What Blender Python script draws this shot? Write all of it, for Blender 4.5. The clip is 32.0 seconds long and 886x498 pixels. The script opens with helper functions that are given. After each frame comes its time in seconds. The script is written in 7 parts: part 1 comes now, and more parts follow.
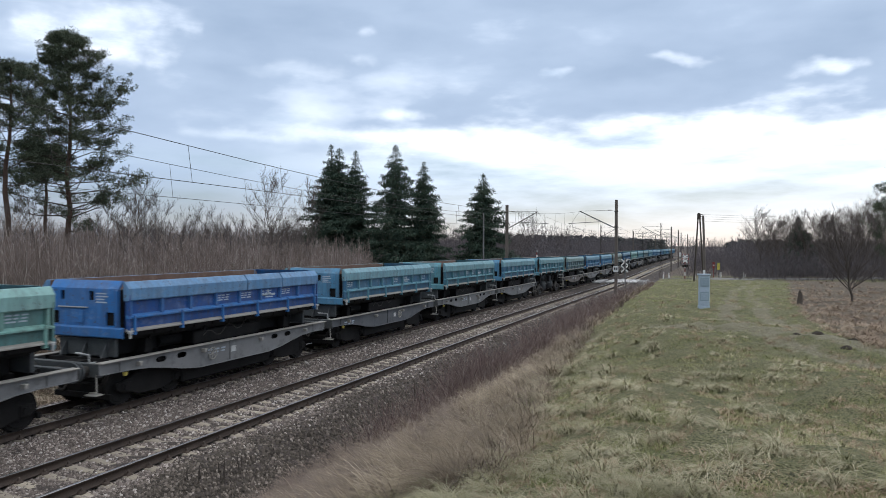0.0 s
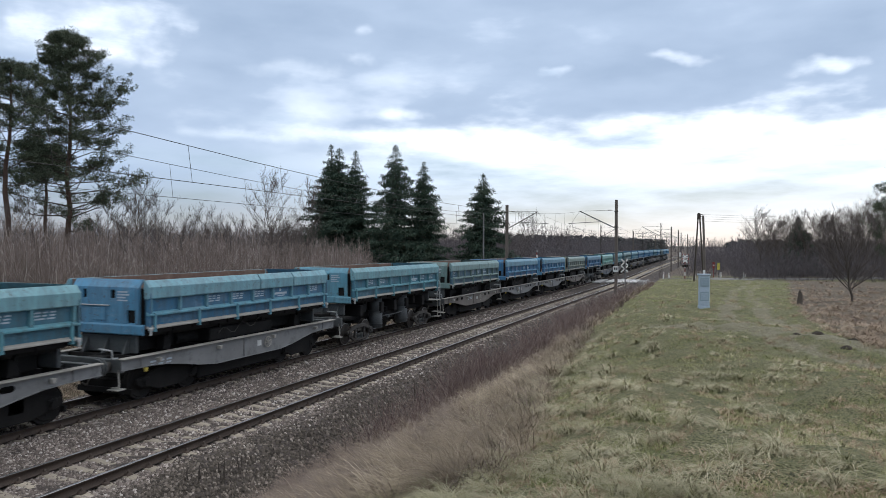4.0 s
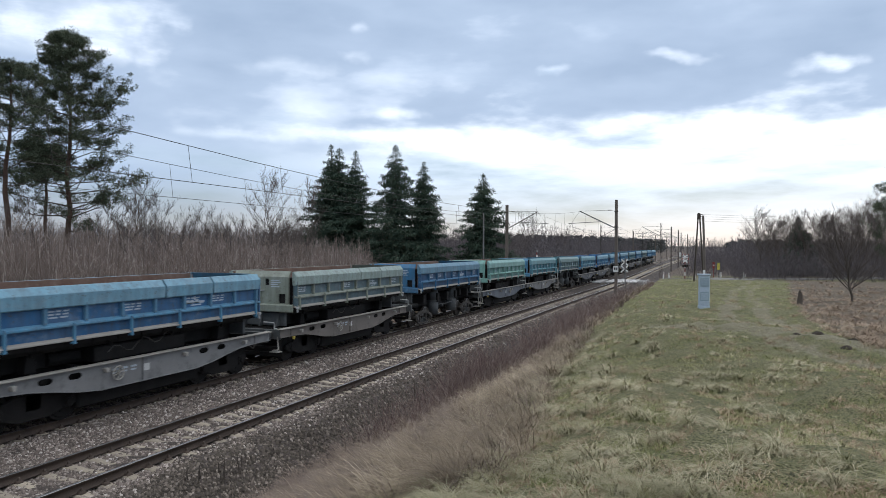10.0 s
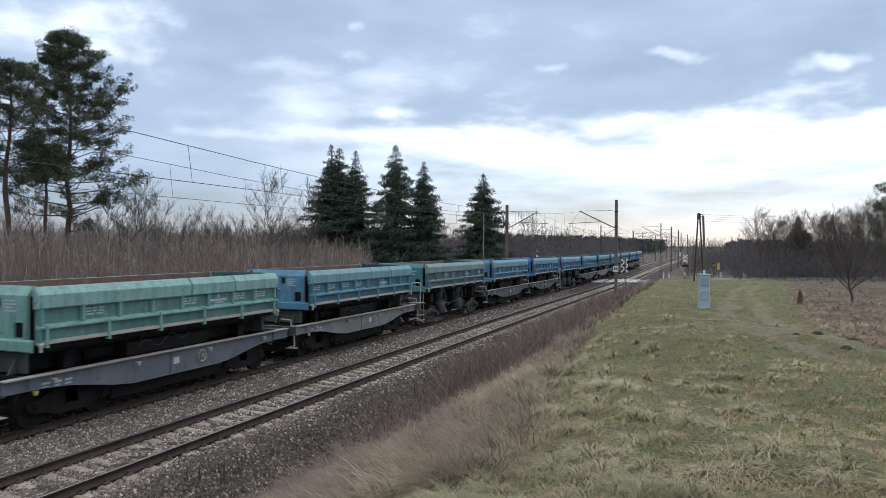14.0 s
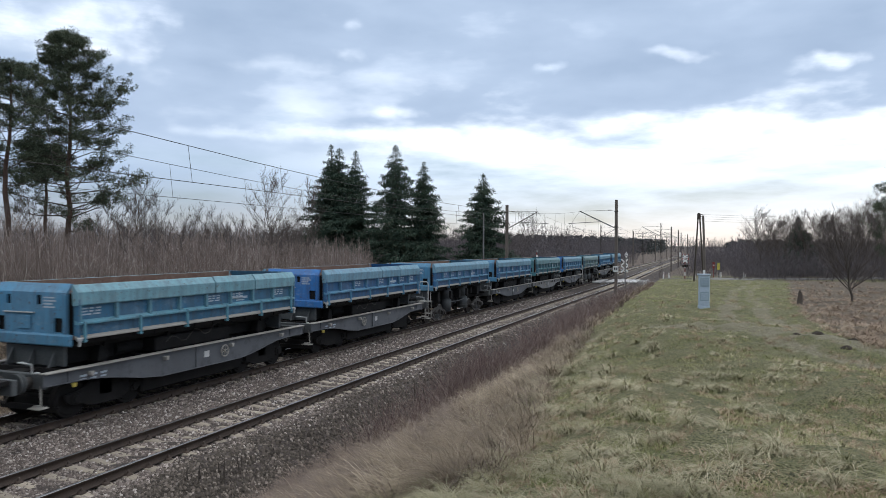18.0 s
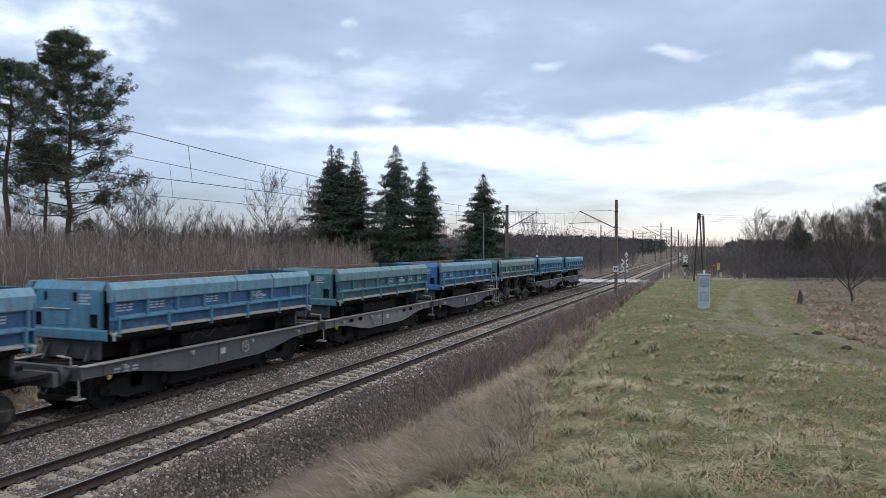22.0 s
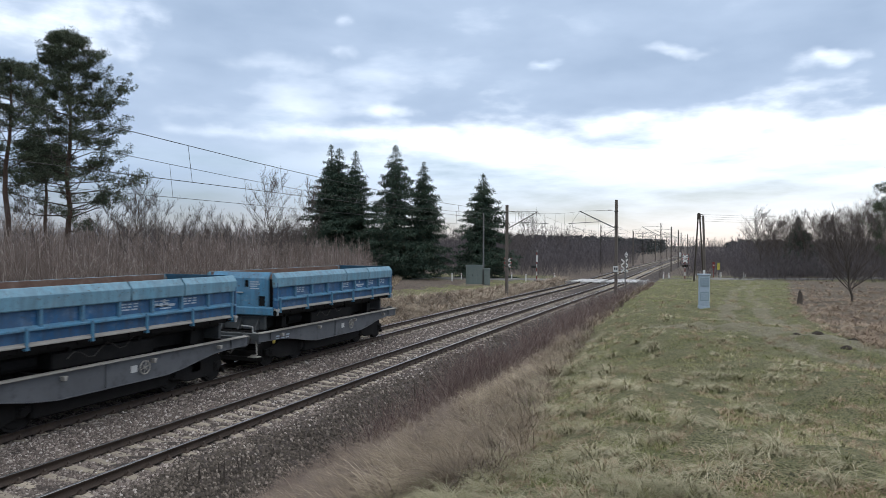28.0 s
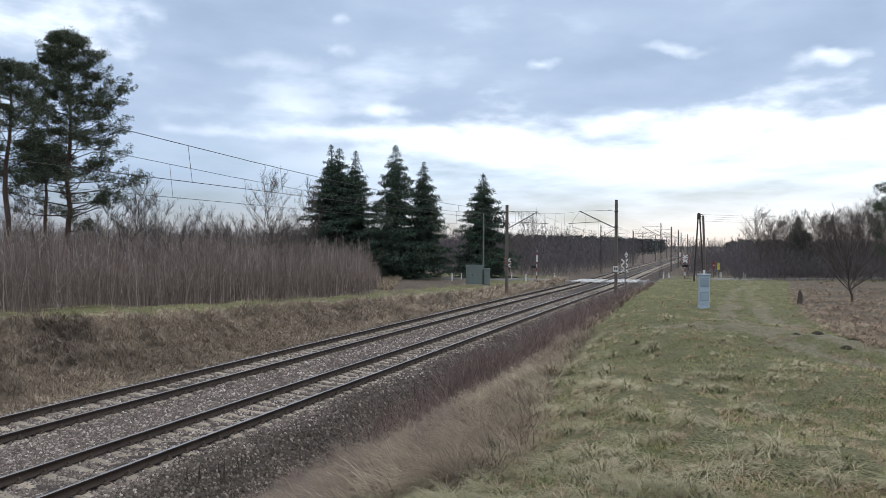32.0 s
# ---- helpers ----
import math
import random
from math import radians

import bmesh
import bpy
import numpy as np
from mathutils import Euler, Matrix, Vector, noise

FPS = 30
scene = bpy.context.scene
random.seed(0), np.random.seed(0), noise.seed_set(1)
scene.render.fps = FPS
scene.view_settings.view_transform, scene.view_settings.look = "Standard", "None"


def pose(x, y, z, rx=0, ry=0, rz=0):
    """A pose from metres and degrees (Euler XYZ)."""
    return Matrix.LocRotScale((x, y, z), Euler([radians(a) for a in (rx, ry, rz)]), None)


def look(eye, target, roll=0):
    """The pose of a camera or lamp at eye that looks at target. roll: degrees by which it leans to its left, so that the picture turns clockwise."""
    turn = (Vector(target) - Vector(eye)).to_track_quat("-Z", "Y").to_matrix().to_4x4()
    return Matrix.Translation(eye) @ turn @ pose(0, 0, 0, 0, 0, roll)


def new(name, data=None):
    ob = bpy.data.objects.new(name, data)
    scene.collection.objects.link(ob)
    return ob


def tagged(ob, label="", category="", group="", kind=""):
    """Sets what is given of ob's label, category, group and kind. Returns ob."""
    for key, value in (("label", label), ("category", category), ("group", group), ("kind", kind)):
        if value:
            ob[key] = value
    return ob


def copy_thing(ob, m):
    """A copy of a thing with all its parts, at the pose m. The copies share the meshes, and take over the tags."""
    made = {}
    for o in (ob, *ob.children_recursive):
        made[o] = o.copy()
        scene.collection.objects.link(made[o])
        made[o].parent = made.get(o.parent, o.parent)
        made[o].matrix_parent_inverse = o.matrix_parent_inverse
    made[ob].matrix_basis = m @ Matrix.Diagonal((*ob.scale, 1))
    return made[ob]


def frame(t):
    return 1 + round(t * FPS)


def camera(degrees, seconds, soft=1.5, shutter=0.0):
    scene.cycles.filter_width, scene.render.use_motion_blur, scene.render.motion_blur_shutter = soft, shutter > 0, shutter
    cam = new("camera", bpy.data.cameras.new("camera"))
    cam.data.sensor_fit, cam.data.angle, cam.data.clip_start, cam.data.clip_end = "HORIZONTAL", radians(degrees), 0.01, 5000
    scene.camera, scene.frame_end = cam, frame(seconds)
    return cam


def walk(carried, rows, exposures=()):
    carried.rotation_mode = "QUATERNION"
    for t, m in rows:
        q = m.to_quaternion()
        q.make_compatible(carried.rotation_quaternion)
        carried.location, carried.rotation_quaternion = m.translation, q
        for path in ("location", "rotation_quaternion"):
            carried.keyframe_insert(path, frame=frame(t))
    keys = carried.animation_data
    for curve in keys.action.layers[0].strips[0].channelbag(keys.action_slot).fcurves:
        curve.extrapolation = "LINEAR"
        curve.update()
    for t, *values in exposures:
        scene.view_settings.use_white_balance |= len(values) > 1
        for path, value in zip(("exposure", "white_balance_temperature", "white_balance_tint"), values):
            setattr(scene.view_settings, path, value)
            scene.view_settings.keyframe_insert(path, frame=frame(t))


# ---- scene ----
EYE_H = 4.172                      # eye above the rail tops, which are z = 0
TRACKS = (-11.161, -15.297)        # centre lines of the two tracks (x); they run along y
GAUGE = 1.507                      # between rail head centres


def cam_pose():
    fw = Vector((-0.35689579, 0.93412844, -0.00542795))
    rt = Vector((0.93412475, 0.35691983, 0.0043807))
    up = rt.cross(fw)
    m = Matrix((rt, up, -fw)).transposed().to_4x4()
    m.translation = (0, 0, EYE_H)
    return m


cam = camera(63.36, 32.0, soft=0.6, shutter=0.25)
walk(cam, [(0.0, cam_pose()), (32.0, cam_pose())])
scene.view_settings.exposure = 0.0

# ---- sky and sun: a bright broken overcast, the light low ahead ----
SUN_EL, SUN_AZ = 38.0, 10.0         # degrees; azimuth from +y towards +x
world = bpy.data.worlds.new("sky")
scene.world = world
world.use_nodes = True


def link(nt, a, b):
    nt.links.new(a, b)


def node(nt, kind, **props):
    n = nt.nodes.new(kind)
    for k, v in props.items():
        if k in n.inputs:
            n.inputs[k].default_value = v
    return n


def mixed(nt, fac, a, b):
    """A colour between a and b (colours or sockets)."""
    mx = nt.nodes.new("ShaderNodeMix")
    mx.data_type = "RGBA"
    for sock, v in ((mx.inputs[0], fac), (mx.inputs[6], a), (mx.inputs[7], b)):
        if isinstance(v, bpy.types.NodeSocket):
            link(nt, v, sock)
        else:
            sock.default_value = v if isinstance(v, float) else (*v[:3], 1)
    return mx.outputs[2]


def noisy(nt, scale, detail=4.0, rough=0.6, lo=0.35, hi=0.65, stretch=None, coord="Object", src=None):
    if src is None:
        src = nt.nodes.new("ShaderNodeTexCoord").outputs[coord]
    if stretch:
        mp = nt.nodes.new("ShaderNodeMapping")
        mp.inputs["Scale"].default_value = stretch
        link(nt, src, mp.inputs["Vector"])
        src = mp.outputs[0]
    nz = node(nt, "ShaderNodeTexNoise", Scale=scale, Detail=detail, Roughness=rough)
    link(nt, src, nz.inputs["Vector"])
    mr = nt.nodes.new("ShaderNodeMapRange")
    mr.inputs["From Min"].default_value, mr.inputs["From Max"].default_value = lo, hi
    link(nt, nz.outputs["Fac"], mr.inputs["Value"])
    return mr.outputs[0]


def build_world():
    nt = world.node_tree
    nt.nodes.clear()
    out = nt.nodes.new("ShaderNodeOutputWorld")
    sky = nt.nodes.new("ShaderNodeTexSky")
    sky.sky_type = "NISHITA"
    sky.sun_disc = False
    sky.sun_elevation, sky.sun_rotation = radians(SUN_EL), radians(SUN_AZ)
    sky.dust_density = 0.6
    bg = node(nt, "ShaderNodeBackground", Strength=0.05)
    link(nt, sky.outputs["Color"], bg.inputs["Color"])
    # pale veil of thin high cloud, whiter towards the horizon
    tc = nt.nodes.new("ShaderNodeTexCoord")
    sep = nt.nodes.new("ShaderNodeSeparateXYZ")
    link(nt, tc.outputs["Generated"], sep.inputs[0])
    ramp = nt.nodes.new("ShaderNodeValToRGB")
    cr = ramp.color_ramp
    cr.elements[0].position, cr.elements[0].color = 0.0, (0.31, 0.37, 0.53, 1)
    cr.elements[1].position, cr.elements[1].color = 0.5, (0.50, 0.60, 0.80, 1)
    e = cr.elements.new(0.05)
    e.color = (0.30, 0.365, 0.56, 1)
    e = cr.elements.new(0.095)
    e.color = (0.50, 0.57, 0.76, 1)
    e = cr.elements.new(0.135)
    e.color = (0.98, 1.0, 1.05, 1)
    e = cr.elements.new(0.22)
    e.color = (0.95, 1.0, 1.1, 1)
    link(nt, sep.outputs["Z"], ramp.inputs["Fac"])
    veil = node(nt, "ShaderNodeBackground", Strength=0.9)
    # the veil glows more on the sun's side of the sky
    dot = nt.nodes.new("ShaderNodeVectorMath")
    dot.operation = "DOT_PRODUCT"
    link(nt, tc.outputs["Generated"], dot.inputs[0])
    dot.inputs[1].default_value = (math.sin(radians(SUN_AZ)), math.cos(radians(SUN_AZ)), 0)
    glow = nt.nodes.new("ShaderNodeMapRange")
    glow.interpolation_type = "SMOOTHSTEP"
    for key, val in (("From Min", 0.62), ("From Max", 0.98), ("To Min", 0.0), ("To Max", 1.0)):
        glow.inputs[key].default_value = val
    link(nt, dot.outputs["Value"], glow.inputs["Value"])
    # away from the sun only the low sky is blue-grey
    high = nt.nodes.new("ShaderNodeMapRange")
    high.interpolation_type = "SMOOTHSTEP"
    high.inputs["From Min"].default_value, high.inputs["From Max"].default_value = 0.125, 0.185
    link(nt, sep.outputs["Z"], high.inputs["Value"])
    both = nt.nodes.new("ShaderNodeMath")
    both.use_clamp = True
    link(nt, glow.outputs[0], both.inputs[0])
    link(nt, high.outputs[0], both.inputs[1])
    # thin wisps in it
    wisp = noisy(nt, 4.0, 6.0, 0.55, 0.46, 0.66, stretch=(1, 1, 5), coord="Generated")
    mul = nt.nodes.new("ShaderNodeVectorMath")
    mul.operation = "MULTIPLY"
    link(nt, ramp.outputs["Color"], mul.inputs[0])
    veiled = mixed(nt, both.outputs[0], (0.50, 0.565, 0.68), (1.25, 1.24, 1.2))
    link(nt, mixed(nt, wisp, veiled, (0.34, 0.42, 0.50)), mul.inputs[1])
    link(nt, mul.outputs[0], veil.inputs["Color"])
    add = nt.nodes.new("ShaderNodeAddShader")
    link(nt, bg.outputs[0], add.inputs[0])
    link(nt, veil.outputs[0], add.inputs[1])
    link(nt, add.outputs[0], out.inputs["Surface"])


build_world()
sun = new("sun", bpy.data.lights.new("sun", "SUN"))
sun.data.energy, sun.data.angle, sun.data.color = 2.6, radians(30), (1.0, 0.98, 0.96)
sun.matrix_world = look((0, 0, 0), (-math.sin(radians(SUN_AZ)) * math.cos(radians(SUN_EL)),
                                    -math.cos(radians(SUN_AZ)) * math.cos(radians(SUN_EL)), -math.sin(radians(SUN_EL))))


# ---- materials ----
def material(name, rough=0.8, metal=0.0):
    m = bpy.data.materials.new(name)
    m.use_nodes = True
    b = m.node_tree.nodes["Principled BSDF"]
    b.inputs["Roughness"].default_value = rough
    b.inputs["Metallic"].default_value = metal
    b.inputs["Specular IOR Level"].default_value = 0.3
    return m, m.node_tree, b


def bump(nt, bsdf, height, strength=0.3, dist=0.02):
    b = node(nt, "ShaderNodeBump", Strength=strength, Distance=dist)
    link(nt, height, b.inputs["Height"])
    link(nt, b.outputs[0], bsdf.inputs["Normal"])


def two_tone(name, a, b, scale=3.0, rough=0.8, metal=0.0, fine=40.0, bumpy=0.2, dist=0.01, stretch=None, c=None, island=0.0, obj=0.0, speckle=0.12):
    """Colour a worn into b by large noise, speckled by fine noise; c: a third tone in patches."""
    m, nt, s = material(name, rough, metal)
    big = noisy(nt, scale, stretch=stretch)
    small = noisy(nt, fine, 3.0, 0.7, 0.3, 0.7)
    col = mixed(nt, big, a, b)
    if c:
        col = mixed(nt, noisy(nt, scale * 2.7, 5.0, 0.65, 0.52, 0.68), col, c)
    speck = noisy(nt, fine * 3.7, 2.0, 0.6, 0.3, 0.7)
    sc = nt.nodes.new("ShaderNodeMath")
    sc.operation = "MULTIPLY"
    link(nt, speck, sc.inputs[0])
    sc.inputs[1].default_value = speckle
    col = mixed(nt, sc.outputs[0], col, tuple(v * 0.45 for v in a))
    dk = mixed(nt, small, tuple(v * 0.75 for v in a), tuple(min(1, v * 1.18) for v in b))
    col = mixed(nt, 0.35, col, dk)
    if island or obj:
        g = nt.nodes.new("ShaderNodeNewGeometry" if island else "ShaderNodeObjectInfo")
        hsv = nt.nodes.new("ShaderNodeHueSaturation")
        mr = nt.nodes.new("ShaderNodeMapRange")
        w = island or obj
        mr.inputs["To Min"].default_value, mr.inputs["To Max"].default_value = 1 - w, 1 + w
        link(nt, g.outputs["Random Per Island" if island else "Random"], mr.inputs["Value"])
        link(nt, mr.outputs[0], hsv.inputs["Value"])
        link(nt, col, hsv.inputs["Color"])
        col = hsv.outputs[0]
    link(nt, col, s.inputs["Base Color"])
    if bumpy:
        bump(nt, s, small, bumpy, dist)
    return m


def paint(name, col, worn, dirt=(0.09, 0.075, 0.06), rough=0.5):
    """Weathered wagon paint: chalky faded patches, dirt and dust running down, rust spots."""
    m, nt, s = material(name, rough)
    dusty = tuple(0.68 * v + 0.32 * g for v, g in zip(worn, (0.40, 0.43, 0.44)))
    base = mixed(nt, noisy(nt, 0.8, 4.0, 0.6, 0.35, 0.68), col, worn)
    base = mixed(nt, noisy(nt, 1.9, 6.0, 0.7, 0.54, 0.76, stretch=(1.0, 1.0, 1.6)), base, dusty)
    base = mixed(nt, noisy(nt, 5.0, 5.0, 0.7, 0.40, 0.72, stretch=(1.0, 1.0, 0.15)), base, tuple(0.5 * v + 0.5 * d for v, d in zip(col, dirt)))
    base = mixed(nt, noisy(nt, 9.0, 6.0, 0.75, 0.57, 0.70), base, dirt)
    base = mixed(nt, noisy(nt, 3.1, 6.0, 0.8, 0.64, 0.73), base, (0.15, 0.06, 0.03))
    link(nt, base, s.inputs["Base Color"])
    bump(nt, s, noisy(nt, 14.0, 3.0), 0.12, 0.01)
    return m


M = {}


def ground_material():
    """Meadow soil under the blades; dead grass, leaf litter and a worn track by where they lie."""
    m, nt, s = material("meadow_ground", 0.95)
    fine = noisy(nt, 13.0, 5.0, 0.7, 0.3, 0.7)
    speck = noisy(nt, 42.0, 3.0, 0.65, 0.45, 0.62)
    broad = noisy(nt, 1.1, 5.0, 0.62)

    def cover(a, b, c):
        return mixed(nt, speck, mixed(nt, fine, mixed(nt, broad, a, b), c), tuple(v * 0.35 for v in a))
    ragged = noisy(nt, 2.6, 6.0, 0.7, 0.2, 0.8)
    col = cover((0.15, 0.148, 0.07), (0.27, 0.24, 0.15), (0.20, 0.20, 0.09))
    for name, kinds in (("dead_cover", ((0.14, 0.112, 0.082), (0.25, 0.203, 0.148), (0.19, 0.152, 0.112))), ("litter_cover", ((0.13, 0.10, 0.08), (0.20, 0.16, 0.125), (0.16, 0.125, 0.10))),
                        ("worn_cover", ((0.26, 0.235, 0.16), (0.40, 0.355, 0.26), (0.24, 0.225, 0.13)))):
        at = nt.nodes.new("ShaderNodeAttribute")
        at.attribute_name = name
        sm = nt.nodes.new("ShaderNodeMath")
        link(nt, at.outputs["Fac"], sm.inputs[0])
        link(nt, ragged, sm.inputs[1])
        mr = nt.nodes.new("ShaderNodeMapRange")
        mr.interpolation_type = "SMOOTHSTEP"
        mr.inputs["From Min"].default_value, mr.inputs["From Max"].default_value = 0.8, 1.2
        link(nt, sm.outputs[0], mr.inputs["Value"])
        col = mixed(nt, mr.outputs[0], col, cover(*kinds))
    link(nt, col, s.inputs["Base Color"])
    bump(nt, s, fine, 0.8, 0.06)
    return m


M["ground"] = ground_material()
M["ballast"] = two_tone("ballast_bed", speckle=0.7, a=(0.085, 0.070, 0.062), b=(0.14, 0.117, 0.104), scale=0.7, rough=0.95, fine=22.0, bumpy=1.0, dist=0.05)
M["concrete"] = two_tone("sleeper_concrete", (0.25, 0.21, 0.16), (0.36, 0.315, 0.25), 1.5, 0.9, fine=30.0, bumpy=0.3, obj=0.2)
M["rail"] = two_tone("rail_side", (0.055, 0.042, 0.035), (0.095, 0.07, 0.055), 2.0, 0.75, 0.3, fine=30.0, bumpy=0.15)
M["railtop"] = two_tone("rail_head", (0.50, 0.50, 0.52), (0.33, 0.31, 0.30), 1.0, 0.28, 0.95, fine=6.0, bumpy=0.05, stretch=(1, 0.1, 1))
M["asphalt"] = two_tone("asphalt", (0.16, 0.155, 0.15), (0.23, 0.22, 0.21), 0.8, 0.85, fine=30.0, bumpy=0.3)
M["deck"] = two_tone("crossing_concrete", (0.42, 0.41, 0.40), (0.55, 0.54, 0.52), 1.0, 0.7, fine=20.0, bumpy=0.2)


# ---- mesh helpers ----
def fast_mesh(name, verts, faces, mat, smooth=False):
    """A mesh from arrays: verts (n, 3), faces a list of arrays (m, 3) or (m, 4)."""
    me = bpy.data.meshes.new(name)
    verts = np.asarray(verts, np.float32)
    if not isinstance(faces, (list, tuple)):
        faces = [faces]
    loops = np.concatenate([np.asarray(f, np.int32).ravel() for f in faces])
    sizes = np.concatenate([np.full(len(f), np.asarray(f).shape[1], np.int32) for f in faces])
    me.vertices.add(len(verts))
    me.vertices.foreach_set("co", verts.ravel())
    me.loops.add(len(loops))
    me.loops.foreach_set("vertex_index", loops)
    me.polygons.add(len(sizes))
    starts = np.concatenate([[0], np.cumsum(sizes)[:-1]]).astype(np.int32)
    me.polygons.foreach_set("loop_start", starts)
    if smooth:
        me.polygons.foreach_set("use_smooth", np.ones(len(sizes), bool))
    me.update(calc_edges=True)
    if mat:
        me.materials.append(mat)
    return me


class Shape:
    """Collects boxes, rods, prisms and lathed forms into one mesh."""

    def __init__(self):
        self.bm = bmesh.new()

    def box(self, x0, x1, y0, y1, z0, z1, bevel=0.0, turn=None):
        r = bmesh.ops.create_cube(self.bm, size=1.0)
        vs = r["verts"]
        for v in vs:
            v.co = Vector((x0 + (v.co.x + 0.5) * (x1 - x0), y0 + (v.co.y + 0.5) * (y1 - y0), z0 + (v.co.z + 0.5) * (z1 - z0)))
        if turn is not None:
            bmesh.ops.transform(self.bm, matrix=turn, verts=vs)
        if bevel:
            es = list({e for v in vs for e in v.link_edges})
            bmesh.ops.bevel(self.bm, geom=es, offset=bevel, segments=1, affect="EDGES", profile=0.5)
        return self

    def rod(self, a, b, r, r2=None, n=8, caps=True):
        a, b = Vector(a), Vector(b)
        d = b - a
        m = Matrix.Translation((a + b) / 2) @ d.to_track_quat("Z", "Y").to_matrix().to_4x4()
        bmesh.ops.create_cone(self.bm, cap_ends=caps, segments=n, radius1=r, radius2=r if r2 is None else r2, depth=d.length, matrix=m)
        return self

    def pipe(self, pts, r, n=6):
        for a, b in zip(pts, pts[1:]):
            self.rod(a, b, r, n=n)
        return self

    def prism(self, outline, axis, lo, hi, bevel=0.0):
        """An outline of (u, v) pairs drawn out along an axis: 'x' (u=y, v=z), 'y' (u=x, v=z), 'z' (u=x, v=y)."""
        put = {"x": lambda u, v, w: (w, u, v), "y": lambda u, v, w: (u, w, v), "z": lambda u, v, w: (u, v, w)}[axis]
        a = [self.bm.verts.new(put(u, v, lo)) for u, v in outline]
        b = [self.bm.verts.new(put(u, v, hi)) for u, v in outline]
        fs = [self.bm.faces.new(a[::-1]), self.bm.faces.new(b)]
        for i in range(len(a)):
            j = (i + 1) % len(a)
            fs.append(self.bm.faces.new((a[i], a[j], b[j], b[i])))
        if bevel:
            es = list({e for f in fs for e in f.edges})
            bmesh.ops.bevel(self.bm, geom=es, offset=bevel, segments=1, affect="EDGES", profile=0.5)
        return self

    def ring(self, centre, r, t, axis="x", n=20):
        """A flat ring of tube radius t."""
        c = Vector(centre)
        for i in range(n):
            p = []
            for k in (i, i + 1):
                a = 2 * math.pi * k / n
                u, v = r * math.cos(a), r * math.sin(a)
                p.append(c + {"x": Vector((0, u, v)), "y": Vector((u, 0, v)), "z": Vector((u, v, 0))}[axis])
            self.rod(p[0], p[1], t, n=5, caps=False)
        return self

    def mesh(self, name, mat, smooth=False):
        bmesh.ops.recalc_face_normals(self.bm, faces=self.bm.faces)
        me = bpy.data.meshes.new(name)
        self.bm.to_mesh(me)
        self.bm.free()
        me.materials.append(mat)
        if smooth:
            for p in me.polygons:
                p.use_smooth = True
        return me


def part(name, shape, mat=None, parent=None, label="", smooth=False, at=None):
    """Links a Shape or a mesh as one object under a thing or a part."""
    me = shape.mesh(name, mat, smooth) if isinstance(shape, Shape) else shape
    ob = new(name, me)
    if parent is not None:
        ob.parent = parent
    if at is not None:
        ob.matrix_basis = at
    if label:
        ob["label"] = label
    return ob


def thing(name, m, label, category, group="", kind=""):
    ob = new(name)
    ob.matrix_basis = m
    return tagged(ob, label, category, group, kind)


def tube_arrays(p0, p1, r0, r1, sides=3):
    """Tapered rods between point arrays (n, 3): their verts and quads. sides 2: flat slivers for far twigs."""
    p0, p1 = np.asarray(p0, float), np.asarray(p1, float)
    n = len(p0)
    d = p1 - p0
    d /= np.maximum(np.linalg.norm(d, axis=1, keepdims=True), 1e-9)
    if sides == 2:
        ref = np.random.default_rng(n).normal(0, 1, (n, 3))
    else:
        ref = np.where(np.abs(d[:, 2:3]) > 0.9, np.array([[1.0, 0, 0]]), np.array([[0, 0, 1.0]]))
    u = np.cross(d, ref)
    u /= np.linalg.norm(u, axis=1, keepdims=True)
    w = np.cross(d, u)
    ang = 2 * np.pi * np.arange(sides) / sides
    ring = u[:, None] * np.cos(ang)[None, :, None] + w[:, None] * np.sin(ang)[None, :, None]
    r0, r1 = np.broadcast_to(r0, n), np.broadcast_to(r1, n)
    v = np.concatenate([p0[:, None] + ring * r0[:, None, None], p1[:, None] + ring * r1[:, None, None]], 1)
    k = np.arange(sides)
    q = np.stack([k, (k + 1) % sides, (k + 1) % sides + sides, k + sides], 1)
    if sides == 2:
        q = q[:1]
    f = (np.arange(n) * 2 * sides)[:, None, None] + q[None]
    return v.reshape(-1, 3), f.reshape(-1, 4)


def line_tube(pts, r, sides=4):
    """One unbroken thin rod through the points."""
    pts = np.asarray(pts, float)
    d = np.gradient(pts, axis=0)
    d /= np.linalg.norm(d, axis=1, keepdims=True)
    u = np.cross(d, np.array([[0, 0, 1.0]]))
    u /= np.linalg.norm(u, axis=1, keepdims=True)
    w = np.cross(d, u)
    ang = 2 * np.pi * np.arange(sides) / sides
    v = pts[:, None] + r * (u[:, None] * np.cos(ang)[None, :, None] + w[:, None] * np.sin(ang)[None, :, None])
    i, k = np.meshgrid(np.arange(len(pts) - 1), np.arange(sides), indexing="ij")
    a, b = (i * sides + k).ravel(), (i * sides + (k + 1) % sides).ravel()
    return v.reshape(-1, 3), np.stack([a, b, b + sides, a + sides], 1)


# ---- the lie of the land ----
def sag(y):
    """Height of the rail tops: the line dips a little at the level crossing."""
    return -0.26 * np.exp(-((np.asarray(y, float) - 92) / 36) ** 2)


